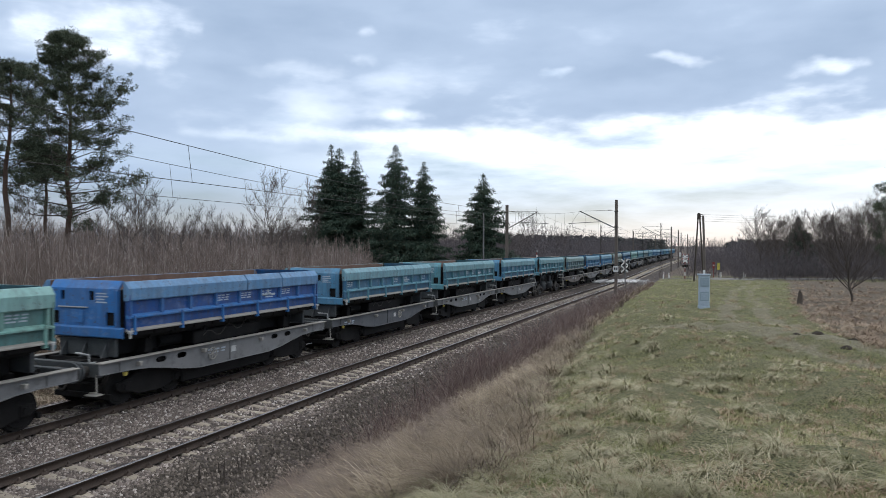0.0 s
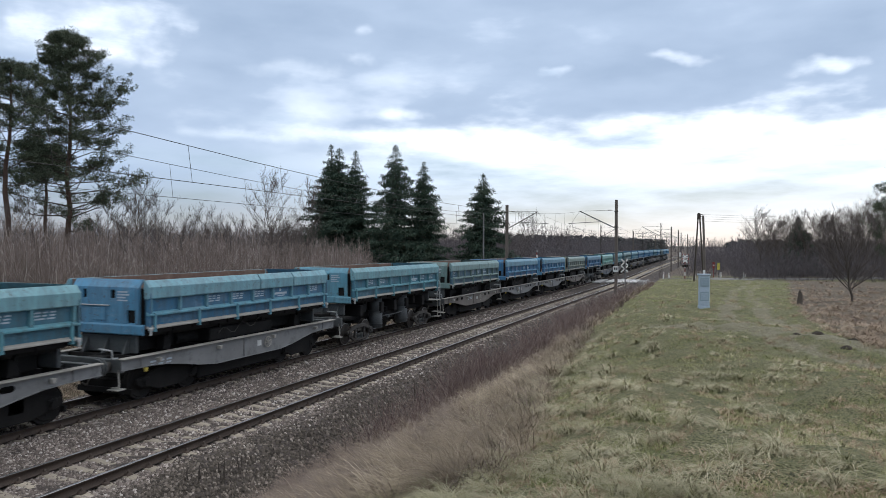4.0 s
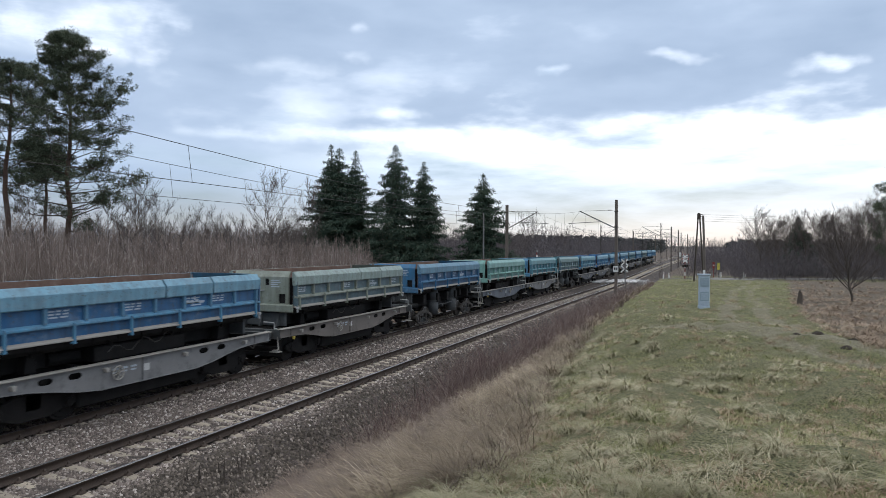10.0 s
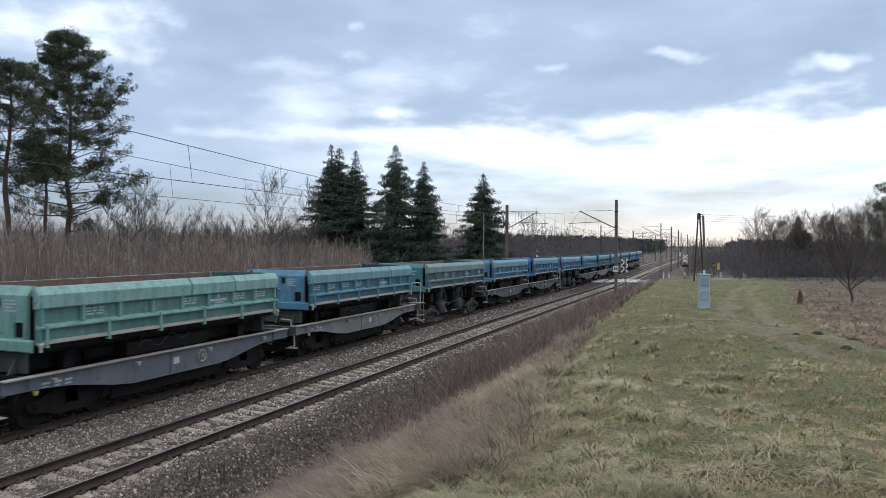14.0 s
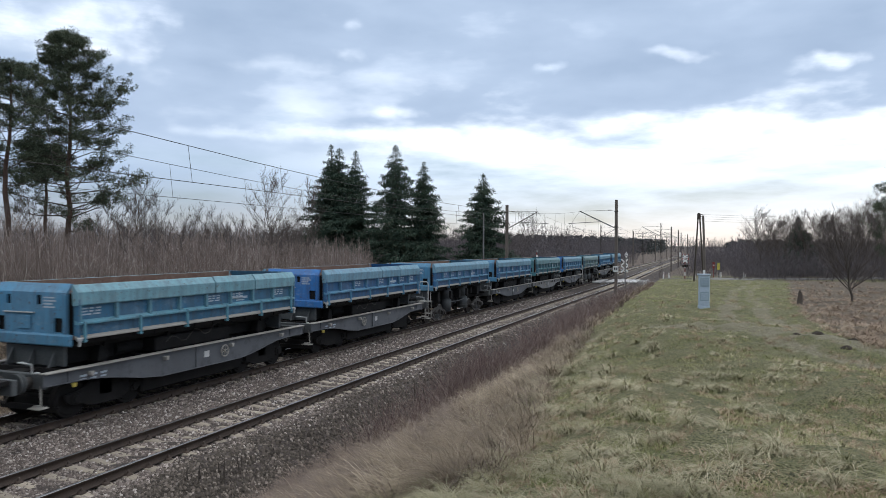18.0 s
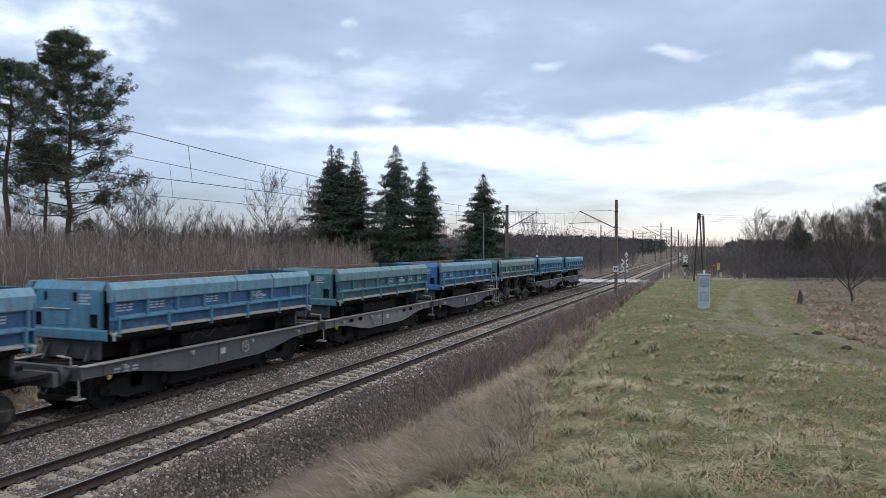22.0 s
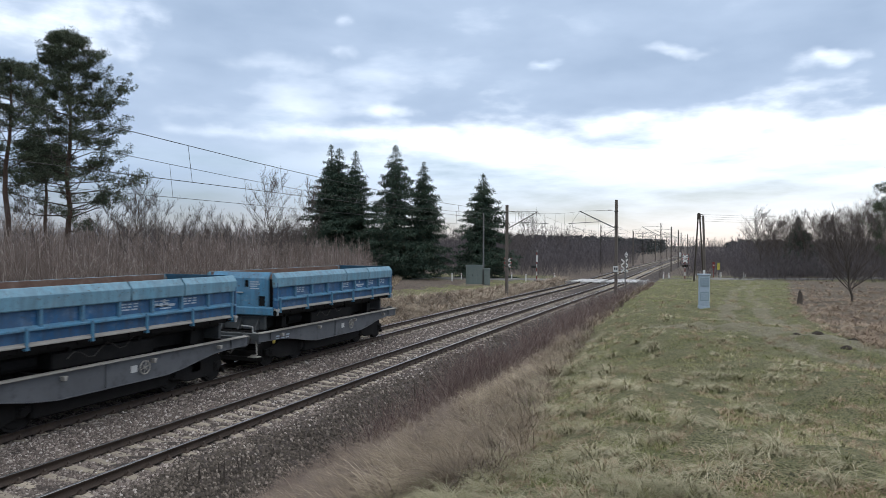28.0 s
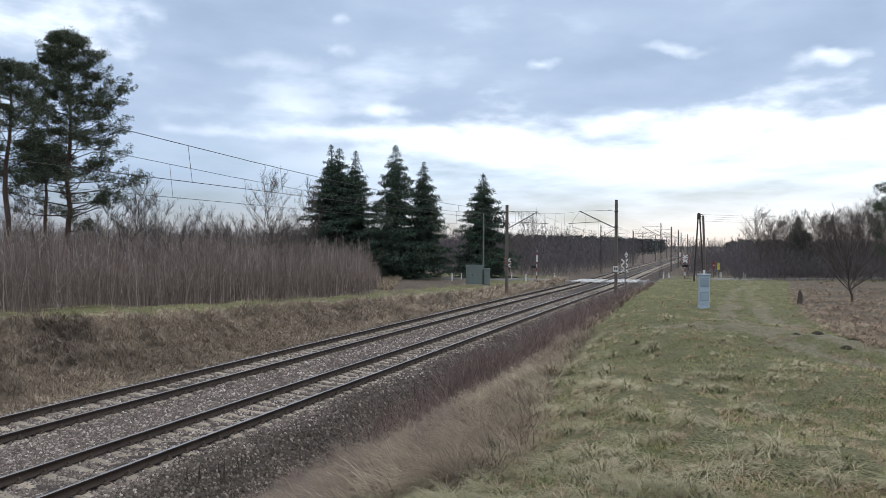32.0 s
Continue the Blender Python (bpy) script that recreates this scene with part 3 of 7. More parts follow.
def wagon_meshes(kind):
    """All the meshes of one kind of wagon, made once and shared by the train."""
    h = HALF[kind]
    g = {}
    # side wall sheet with its end flanges, and the skirt under it
    s = Shape()
    s.prism([(1.318, 1.97), (1.352, 1.97), (1.352, 2.86), (1.318, 2.86)], "y", -h + 0.05, h - 0.04)
    for e in (-h + 0.05, h - 0.09):
        s.prism([(1.30, 1.95), (1.47, 1.95), (1.47, 2.88), (1.30, 2.88)], "y", e, e + 0.06, 0.01)
    g["side"] = s.mesh("side_wall", M["plate"])
    s = Shape().prism([(1.22, 1.80), (1.30, 1.80), (1.318, 1.945), (1.22, 1.945)], "y", -h + 0.12, h - 0.07)
    for k in range(12):
        y = -h + 0.3 + k * (2 * h - 0.6) / 11
        s.prism([(1.30, 1.805), (1.335, 1.81), (1.335, 1.93), (1.316, 1.94)], "y", y - 0.012, y + 0.012)
    g["skirt"] = s.mesh("skirt", M["under"])
    s = Shape()
    s.prism([(1.27, 2.02), (1.298, 2.02), (1.298, 3.205), (1.27, 3.205)], "y", -h + 0.10, h - 0.10)
    g["lining"] = s.mesh("lining", M["inside"])
    # coping leaning inwards along the top; on the fish-bellied wagons in three lengths
    s = Shape()
    cuts = [(-h + 0.02, 0.3), (0.36, 2.25), (2.31, h - 0.01)] if kind == "A" else [(-h + 0.02, h - 0.01)]
    for a, b in cuts:
        s.prism([(1.30, 2.72), (1.44, 2.72), (1.466, 2.74), (1.470, 3.035), (1.335, 3.205), (1.315, 3.215), (1.28, 3.20)], "y", a, b, 0.008)
    for a, b in zip(cuts, cuts[1:]):
        s.prism([(1.29, 2.86), (1.42, 2.86), (1.42, 3.02), (1.31, 3.15), (1.29, 3.15)], "y", a[1], b[0])
    g["coping"] = s.mesh("coping", M["plate"])
    g["rib"] = Shape().prism([(-0.045, 2.34), (0.045, 2.34), (0.04, 2.74), (-0.04, 2.74)], "x", 1.352, 1.455, 0.008).mesh("rib", M["plate"])
    g["rail_hi"] = Shape().prism([(1.352, 2.28), (1.485, 2.275), (1.485, 2.325), (1.352, 2.385)], "y", -h + 0.04, h - 0.03, 0.006).mesh("ledge", M["plate"])
    g["rail_lo"] = Shape().prism([(1.352, 1.945), (1.495, 1.935), (1.495, 1.975), (1.352, 2.02)], "y", -h + 0.04, h - 0.03, 0.006).mesh("ledge", M["dustgrey"])
    s = Shape().prism([(-0.035, 1.90), (0.035, 1.90), (0.035, 2.36), (-0.035, 2.36)], "x", 1.45, 1.52, 0.01)
    s.box(1.40, 1.52, -0.045, 0.045, 1.86, 1.905, 0.008)
    g["bracket"] = s.mesh("bracket", M["plate"])
    s = Shape().rod((1.49, 0, 1.92), (1.49, 0, 1.78), 0.035, n=8)
    s.box(1.45, 1.53, -0.06, 0.06, 1.90, 1.97, 0.01)
    g["hook"] = s.mesh("latch", M["whitepipe"])
    # end wall with its window holes cut right through
    cols = [(-1.16, -1.12), (-1.12, -0.86), (-0.86, -0.80), (-0.80, -0.66), (-0.66, 0.18), (0.18, 0.34), (0.34, 0.74), (0.74, 1.02), (1.02, 1.16)]
    s = Shape()
    for i, (a, b) in enumerate(cols):
        if i in (1, 7):
            bands = [(1.80, 2.08), (2.42, 3.02)]
        elif i in (3, 5):
            bands = [(1.80, 2.72), (2.95, 3.02)]
        else:
            bands = [(1.80, 3.02)]
        for z0, z1 in bands:
            s.box(a, b, -h, -h + 0.06, z0, z1)
    s.prism([(-h - 0.0, 3.02), (-h + 0.14, 3.225), (-h + 0.20, 3.225), (-h + 0.06, 3.02)], "x", -1.16, 1.16)
    bmesh.ops.remove_doubles(s.bm, verts=s.bm.verts, dist=0.0005)
    g["end"] = s.mesh("end_wall", M["plate"])
    # solid black block added behind the holes, in place of the shade inside
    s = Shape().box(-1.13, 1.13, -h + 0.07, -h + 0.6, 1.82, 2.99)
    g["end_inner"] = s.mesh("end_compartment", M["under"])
    s = Shape().box(-0.95, 0.95, -h + 0.10, -h + 0.22, 1.262, 1.74, 0.02)
    for x in (-0.7, 0, 0.7):
        s.prism([(-h - 0.12, 1.262), (-h + 0.10, 1.262), (-h + 0.10, 1.66)], "x", x - 0.02, x + 0.02)
    g["bulkhead"] = s.mesh("end_bulkhead", M["cyl"])
    g["end_lip"] = Shape().prism([(-h - 0.11, 1.79), (-h - 0.002, 1.76), (-h - 0.002, 2.06), (-h - 0.11, 2.03)], "x", -1.36, 1.36, 0.015).mesh("bottom_flange", M["plate"])
    g["end_post"] = Shape().prism([(1.08, -h - 0.04), (1.16, -h - 0.04), (1.16, -h - 0.002), (1.08, -h - 0.002)], "z", 2.06, 3.0, 0.01).mesh("corner_post", M["plate"])
    g["end_strip"] = Shape().box(-0.85, 0.15, -h - 0.05, -h - 0.002, 2.515, 2.545, 0.006).mesh("grab_rail", M["whitepipe"])
    g["panel"] = Shape().box(-0.42, 0.02, -h - 0.03, -h - 0.002, 2.13, 2.46, 0.01).mesh("hatch", M["plate"])
    s = Shape()
    for r in range(4):
        w = (0.34, 0.40, 0.28, 0.36)[r]
        s.box(0.42, 0.42 + w, -h - 0.006, -h - 0.001, 2.88 - 0.075 * r, 2.915 - 0.075 * r)
    g["end_text"] = s.mesh("lettering", M["lettering"])
    rng = random.Random(4)
    s = Shape()
    for r in range(3):
        x = -0.13
        while x < 0.12:
            w = rng.uniform(0.05, 0.12)
            s.box(1.3535, 1.358, -0.42 + x * 2.2, -0.42 + (x + w) * 2.0, 2.62 - 0.07 * r, 2.655 - 0.07 * r)
            x += w + 0.03
    g["side_text"] = s.mesh("lettering", M["lettering"])
    s = Shape()
    s.rod((1.3535, -0.15, 2.63), (1.358, -0.15, 2.63), 0.055, n=8)
    s.box(1.3535, 1.358, -0.50, 0.25, 2.48, 2.55).box(1.3535, 1.358, -0.32, 0.10, 2.42, 2.455)
    g["emblem"] = s.mesh("emblem", M["lettering"])
    # floor of the box, its beams and pivots
    s = Shape().box(-1.34, 1.34, -h + 0.05, h - 0.05, 1.93, 2.02)
    g["floor"] = s.mesh("floor", M["inside"])
    g["floor_beam"] = Shape().box(-0.09, 0.09, -h + 0.2, h - 0.2, 1.66, 1.93, 0.01).mesh("floor_beam", M["under"])
    g["floor_cross"] = Shape().box(-1.30, 1.30, -0.06, 0.06, 1.78, 1.928).mesh("cross_bearer", M["under"])
    s = Shape().prism([(-0.16, 1.24), (0.16, 1.24), (0.09, 1.70), (-0.09, 1.70)], "x", 0.66, 0.92, 0.015)
    s.rod((0.60, 0, 1.66), (1.0, 0, 1.66), 0.06, n=10)
    g["pedestal"] = s.mesh("pivot_pedestal", M["under"])
    # running gear
    s = Shape()
    for x in (-1, 1):
        r = 0.46
        s.rod((x * 0.685, 0, 0), (x * 0.715, 0, 0), 0.49, n=28)
        s.rod((x * 0.715, 0, 0), (x * 0.82, 0, 0), r, n=28)
    s.rod((-0.75, 0, 0), (0.75, 0, 0), 0.08, n=10)
    for x in (-1, 1):
        s.rod((x * 0.818, 0, 0), (x * 0.84, 0, 0), 0.40, 0.38, n=28)
        s.rod((x * 0.83, 0, 0), (x * 1.0, 0, 0), 0.12, 0.10, n=12)
        for k in range(4):
            a = k * math.pi / 2
            s.rod((x * 0.838, 0.25 * math.cos(a), 0.25 * math.sin(a)), (x * 0.85, 0.25 * math.cos(a), 0.25 * math.sin(a)), 0.035, n=8)
    g["wheelset"] = s.mesh("wheelset", M["wheel"])
    s = Shape()
    for x in (-1, 1):
        s.ring((x * 0.826, 0, 0), 0.445, 0.018, "x", 28)
    g["tread"] = s.mesh("rim", M["tread"])
    s = Shape()
    for x in (-1, 1):
        lo, hi = (x * 0.90, x * 1.0) if x > 0 else (x * 1.0, x * 0.90)
        s.prism([(-1.18, 0.42), (-0.98, 0.30), (-0.70, 0.34), (-0.42, 0.20), (0.42, 0.20), (0.70, 0.34), (0.98, 0.30), (1.18, 0.42), (1.18, 0.58),
                 (0.80, 0.64), (0.45, 0.80), (-0.45, 0.80), (-0.80, 0.64), (-1.18, 0.58)], "x", lo, hi, 0.02)
    s.box(-1.0, 1.0, -0.22, 0.22, 0.40, 0.82, 0.03)
    # low block added between the wheels to keep light out, with brake beams
    s.box(-0.64, 0.64, -1.25, 1.25, 0.16, 0.52, 0.02)
    for y in (-1.32, 1.32):
        s.box(-0.95, 0.95, y - 0.04, y + 0.04, 0.20, 0.34, 0.01)
    g["bogie"] = s.mesh("bogie_frame", M["under"])
    if kind == "B":
        # cast frame with open windows
        s = Shape()
        for x in (-1, 1):
            lo, hi = (x * 0.98, x * 1.08) if x > 0 else (x * 1.08, x * 0.98)
            s.prism([(-1.12, 0.56), (-0.80, 0.66), (-0.42, 0.80), (0.42, 0.80), (0.80, 0.66), (1.12, 0.56), (1.12, 0.46), (0.80, 0.53), (0.40, 0.68), (-0.40, 0.68), (-0.80, 0.53), (-1.12, 0.46)], "x", lo, hi, 0.015)
            s.prism([(-0.95, 0.42), (-0.45, 0.20), (0.45, 0.20), (0.95, 0.42), (0.95, 0.34), (0.48, 0.12), (-0.48, 0.12), (-0.95, 0.34)], "x", lo, hi, 0.015)
            for e in (-0.40, 0.40):
                s.prism([(e - 0.05, 0.18), (e + 0.05, 0.18), (e + 0.05, 0.70), (e - 0.05, 0.70)], "x", lo, hi, 0.01)
        s.box(-1.04, 1.04, -0.18, 0.18, 0.50, 0.66, 0.03)
        g["bogie"] = s.mesh("bogie_frame", M["bogie"])
    s = Shape()
    for k in range(4):
        s.ring((0, 0, 0.28 + 0.055 * k), 0.075, 0.02, "z", 10)
    g["spring"] = s.mesh("coil_spring", M["cyl"])
    s = Shape().box(1.10, 1.20, -0.14, 0.14, 0.32, 0.60, 0.03)
    s.rod((1.19, 0, 0.46), (1.24, 0, 0.46), 0.09, n=12)
    g["axlebox"] = s.mesh("axle_box", M["bogie"])
    # draw and buffing gear
    fl = PITCH[kind] / 2 - 0.32
    s = Shape().box(-1.28, 1.28, -fl, -fl + 0.14, 0.90, 1.24, 0.015)
    g["headstock"] = s.mesh("headstock", M["cyl"])
    s = Shape().rod((0, -fl, 1.06), (0, -fl - 0.24, 1.06), 0.12, 0.10, n=14)
    g["buffer"] = s.mesh("buffer", M["bogie"], True)
    s = Shape().rod((0, -fl - 0.24, 1.06), (0, -fl - 0.30, 1.06), 0.23, 0.235, n=20)
    g["buffer_head"] = s.mesh("buffer_head", M["cyl"])
    s = Shape().box(-0.06, 0.06, -fl - 0.22, -fl, 1.0, 1.12, 0.02)
    s.ring((0, -fl - 0.22, 0.93), 0.12, 0.025, "x", 12)
    s.pipe([(0.35, -fl, 0.92), (0.38, -fl - 0.12, 0.75), (0.36, -fl - 0.22, 0.58), (0.30, -fl - 0.30, 0.66)], 0.025)
    g["coupler"] = s.mesh("coupler", M["bogie"])
    s = Shape().pipe([(1.18, -fl - 0.02, 1.28), (1.22, -fl - 0.22, 1.30), (1.22, -fl - 0.24, 1.50), (0.80, -fl - 0.24, 1.52), (0.75, -fl - 0.02, 1.48)], 0.022)
    g["grab"] = s.mesh("shunter_grab", M["whitepipe"])
    s = Shape().pipe([(1.18, -fl + 0.02, 1.0), (1.24, -fl - 0.02, 0.55), (1.0, -fl - 0.02, 0.52)], 0.02)
    s.box(0.92, 1.28, -fl - 0.1, -fl + 0.16, 0.46, 0.49, 0.006)
    g["step"] = s.mesh("step", M["dustgrey"])
    if kind == "A":
        low = lambda y: float(np.interp(abs(y), [0, 1.7, 2.4, 3.1, 3.7, 4.3, fl], [0.60, 0.62, 0.70, 0.83, 0.925, 0.965, 0.975]))
        bends = [c * e for e in (-1, 1) for c in (1.7, 2.4, 3.1, 3.7, 4.3, fl)]
        oval = {-0.19: 0.02, -0.16: 0.055, -0.10: 0.075, 0.10: 0.075, 0.16: 0.055, 0.19: 0.02}
        for slots in (0, 1):
            s = Shape()
            holes = [-3.25, -2.45, 2.05, 2.85] if slots else []
            edge = {round(c + e, 3): r for c in holes for e, r in oval.items()}
            cuts = sorted({*bends, *edge})
            for a, b in zip(cuts, cuts[1:]):
                mid = (a + b) / 2
                if any(abs(mid - c) < 0.19 for c in holes):
                    zz = 1.07
                    near = lambda v: min(oval.items(), key=lambda o: min(abs(v - c - o[0]) for c in holes))[1]
                    ra, rb = near(a), near(b)
                    s.prism([(a, low(a)), (b, low(b)), (b, zz - rb), (a, zz - ra)], "x", 1.285, 1.300)
                    s.prism([(a, zz + ra), (b, zz + rb), (b, 1.235), (a, 1.235)], "x", 1.285, 1.300)
                else:
                    s.prism([(a, low(a)), (b, low(b)), (b, 1.235), (a, 1.235)], "x", 1.285, 1.300)
            bmesh.ops.remove_doubles(s.bm, verts=s.bm.verts, dist=0.0005)
            g["sole%d" % slots] = s.mesh("sole_bar", M["plate"])
            g["webs%d" % slots] = [-4.7, -0.35, 4.5]
        ends = sorted(bends)
        s = Shape()
        for a, b in zip(ends, ends[1:]):
            s.prism([(a, low(a) - 0.018), (b, low(b) - 0.018), (b, low(b)), (a, low(a))], "x", 1.20, 1.345)
        bmesh.ops.remove_doubles(s.bm, verts=s.bm.verts, dist=0.0005)
        g["foot"] = s.mesh("bottom_flange", M["plate"])
        for deep in (0, 1):
            g["web%d" % deep] = Shape().box(1.30, 1.345, -0.008, 0.008, 0.64 if deep else 0.98, 1.235).mesh("stiffener", M["plate"])
        s = Shape().box(1.16, 1.405, -fl, fl, 1.235, 1.262, 0.005)
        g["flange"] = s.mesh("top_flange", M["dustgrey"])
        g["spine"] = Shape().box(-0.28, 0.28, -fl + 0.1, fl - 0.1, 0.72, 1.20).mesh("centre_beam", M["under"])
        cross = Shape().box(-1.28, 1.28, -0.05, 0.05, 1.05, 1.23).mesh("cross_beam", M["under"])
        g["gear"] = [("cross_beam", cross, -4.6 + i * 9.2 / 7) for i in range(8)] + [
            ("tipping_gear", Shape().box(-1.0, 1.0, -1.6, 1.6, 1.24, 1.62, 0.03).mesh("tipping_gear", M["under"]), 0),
            # upper and belly boxes are added to block light and deepen the shade
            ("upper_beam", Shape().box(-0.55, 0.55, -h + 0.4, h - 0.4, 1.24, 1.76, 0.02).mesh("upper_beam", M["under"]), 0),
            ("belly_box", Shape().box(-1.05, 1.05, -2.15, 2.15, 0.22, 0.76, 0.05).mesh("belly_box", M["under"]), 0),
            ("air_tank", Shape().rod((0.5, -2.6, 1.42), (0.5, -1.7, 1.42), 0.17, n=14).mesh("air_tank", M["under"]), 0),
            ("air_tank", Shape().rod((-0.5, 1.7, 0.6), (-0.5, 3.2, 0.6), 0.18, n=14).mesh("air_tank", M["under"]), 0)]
        s = Shape().ring((1.36, 0, 0.95), 0.17, 0.018, "x", 18)
        for k in range(3):
            a = k * math.pi / 3 + 0.3
            s.rod((1.36, 0.165 * math.cos(a), 0.95 + 0.165 * math.sin(a)), (1.36, -0.165 * math.cos(a), 0.95 - 0.165 * math.sin(a)), 0.012, n=5)
        s.rod((1.29, 0, 0.95), (1.38, 0, 0.95), 0.03, n=8)
        g["handwheel"] = s.mesh("handwheel", M["dustgrey"])
        s = Shape().box(1.301, 1.306, -0.11, 0.11, 0.86, 1.04)
        g["plate"] = s.mesh("data_plate", M["plate"])
        s = Shape()
        for k in range(3):
            s.box(1.301, 1.306, -0.45 + 0.30 * k, -0.25 + 0.30 * k, 1.02, 1.07).box(1.301, 1.306, -0.45 + 0.30 * k, -0.28 + 0.30 * k, 0.94, 0.98)
        g["sole_text"] = s.mesh("lettering", M["lettering"])
        pts = [(1.0, -1.2 + 0.2 * i, 1.45 + 0.13 * math.sin(i * 1.3) + 0.02 * i) for i in range(12)]
        g["hose"] = fast_mesh("air_hose", *line_tube(pts, 0.018, 6), M["bogie"])
        g["lug"] = Shape().prism([(-0.06, 1.14), (0.06, 1.14), (0.03, 1.03), (-0.03, 1.03)], "x", 1.30, 1.44, 0.01).mesh("lug", M["dustgrey"])
        g["valve"] = Shape().rod((1.34, 0, 0.93), (1.34, 0, 0.84), 0.06, 0.045, n=8).mesh("drain_valve", M["yellow"])
    else:
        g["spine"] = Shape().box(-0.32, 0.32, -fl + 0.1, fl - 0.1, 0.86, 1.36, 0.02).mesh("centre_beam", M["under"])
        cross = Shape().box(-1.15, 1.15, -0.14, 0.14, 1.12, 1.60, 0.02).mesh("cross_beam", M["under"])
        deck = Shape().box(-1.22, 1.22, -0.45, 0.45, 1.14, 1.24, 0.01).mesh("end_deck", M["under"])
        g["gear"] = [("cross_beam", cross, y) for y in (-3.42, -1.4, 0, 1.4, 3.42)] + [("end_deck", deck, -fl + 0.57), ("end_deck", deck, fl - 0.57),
            # upper and lower blocks are added to shut out light from behind
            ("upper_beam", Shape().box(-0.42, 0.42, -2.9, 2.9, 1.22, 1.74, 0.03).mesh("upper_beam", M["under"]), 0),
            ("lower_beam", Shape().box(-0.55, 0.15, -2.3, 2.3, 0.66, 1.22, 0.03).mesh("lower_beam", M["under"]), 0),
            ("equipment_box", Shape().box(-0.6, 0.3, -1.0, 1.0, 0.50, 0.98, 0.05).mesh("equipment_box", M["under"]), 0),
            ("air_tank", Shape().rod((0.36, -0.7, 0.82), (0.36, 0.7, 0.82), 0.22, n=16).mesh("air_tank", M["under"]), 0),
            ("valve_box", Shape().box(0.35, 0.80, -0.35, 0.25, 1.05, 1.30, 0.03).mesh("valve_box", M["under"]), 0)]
        s = Shape().rod((0.80, 0, 0.46), (0.80, 0, 1.16), 0.30, n=22).rod((0.80, 0, 1.16), (0.80, 0, 1.20), 0.33, n=22)
        s.rod((0.80, 0, 1.20), (0.80, 0, 1.80), 0.28, n=22).rod((0.80, 0, 0.42), (0.80, 0, 0.47), 0.26, 0.31, n=22)
        s.rod((0.80, 0, 0.60), (0.80, 0, 0.63), 0.325, n=22)
        g["cylinder"] = s.mesh("tipping_cylinder", M["cyl"], True)
        s = Shape().pipe([(1.0, -1.1, 0.95), (1.0, 0.2, 0.93), (1.0, 1.1, 0.98)], 0.025)
        s.rod((0.95, -0.5, 0.88), (0.95, -0.35, 0.86), 0.07, n=8)
        g["hose"] = s.mesh("brake_pipe", M["cyl"])
        s = Shape().pipe([(1.30, -fl + 0.12, 1.20), (1.31, -fl + 0.12, 2.12), (1.29, -fl + 0.12, 2.22), (1.22, -fl + 0.12, 2.28), (0.90, -fl + 0.12, 2.28), (0.82, -fl + 0.12, 2.22), (0.80, -fl + 0.12, 1.9)], 0.027, 8)
        s.pipe([(1.28, -fl + 0.5, 1.20), (1.30, -fl + 0.5, 1.75)], 0.018)
        g["handrail"] = s.mesh("handrail", M["whitepipe"])
        s = Shape().box(0.70, 1.34, -fl + 0.05, -fl + 0.62, 1.245, 1.275, 0.006).box(0.98, 1.34, -fl + 0.08, -fl + 0.5, 0.62, 0.65, 0.006)
        s.box(0.98, 1.36, -fl + 0.02, -fl + 0.6, 0.36, 0.385, 0.006)
        s.pipe([(1.32, -fl + 0.1, 1.26), (1.33, -fl + 0.1, 0.38)], 0.012).pipe([(1.32, -fl + 0.5, 1.26), (1.33, -fl + 0.5, 0.38)], 0.016)
        g["platform"] = s.mesh("end_steps", M["dustgrey"])
    return g, fl


TURN = pose(0, 0, 0, 0, 0, 180)
WHEELS = []                        # (object, its pose's x, y, z)


def own_mat(ob, mat):
    ob.material_slots[0].link = "OBJECT"
    ob.material_slots[0].material = mat


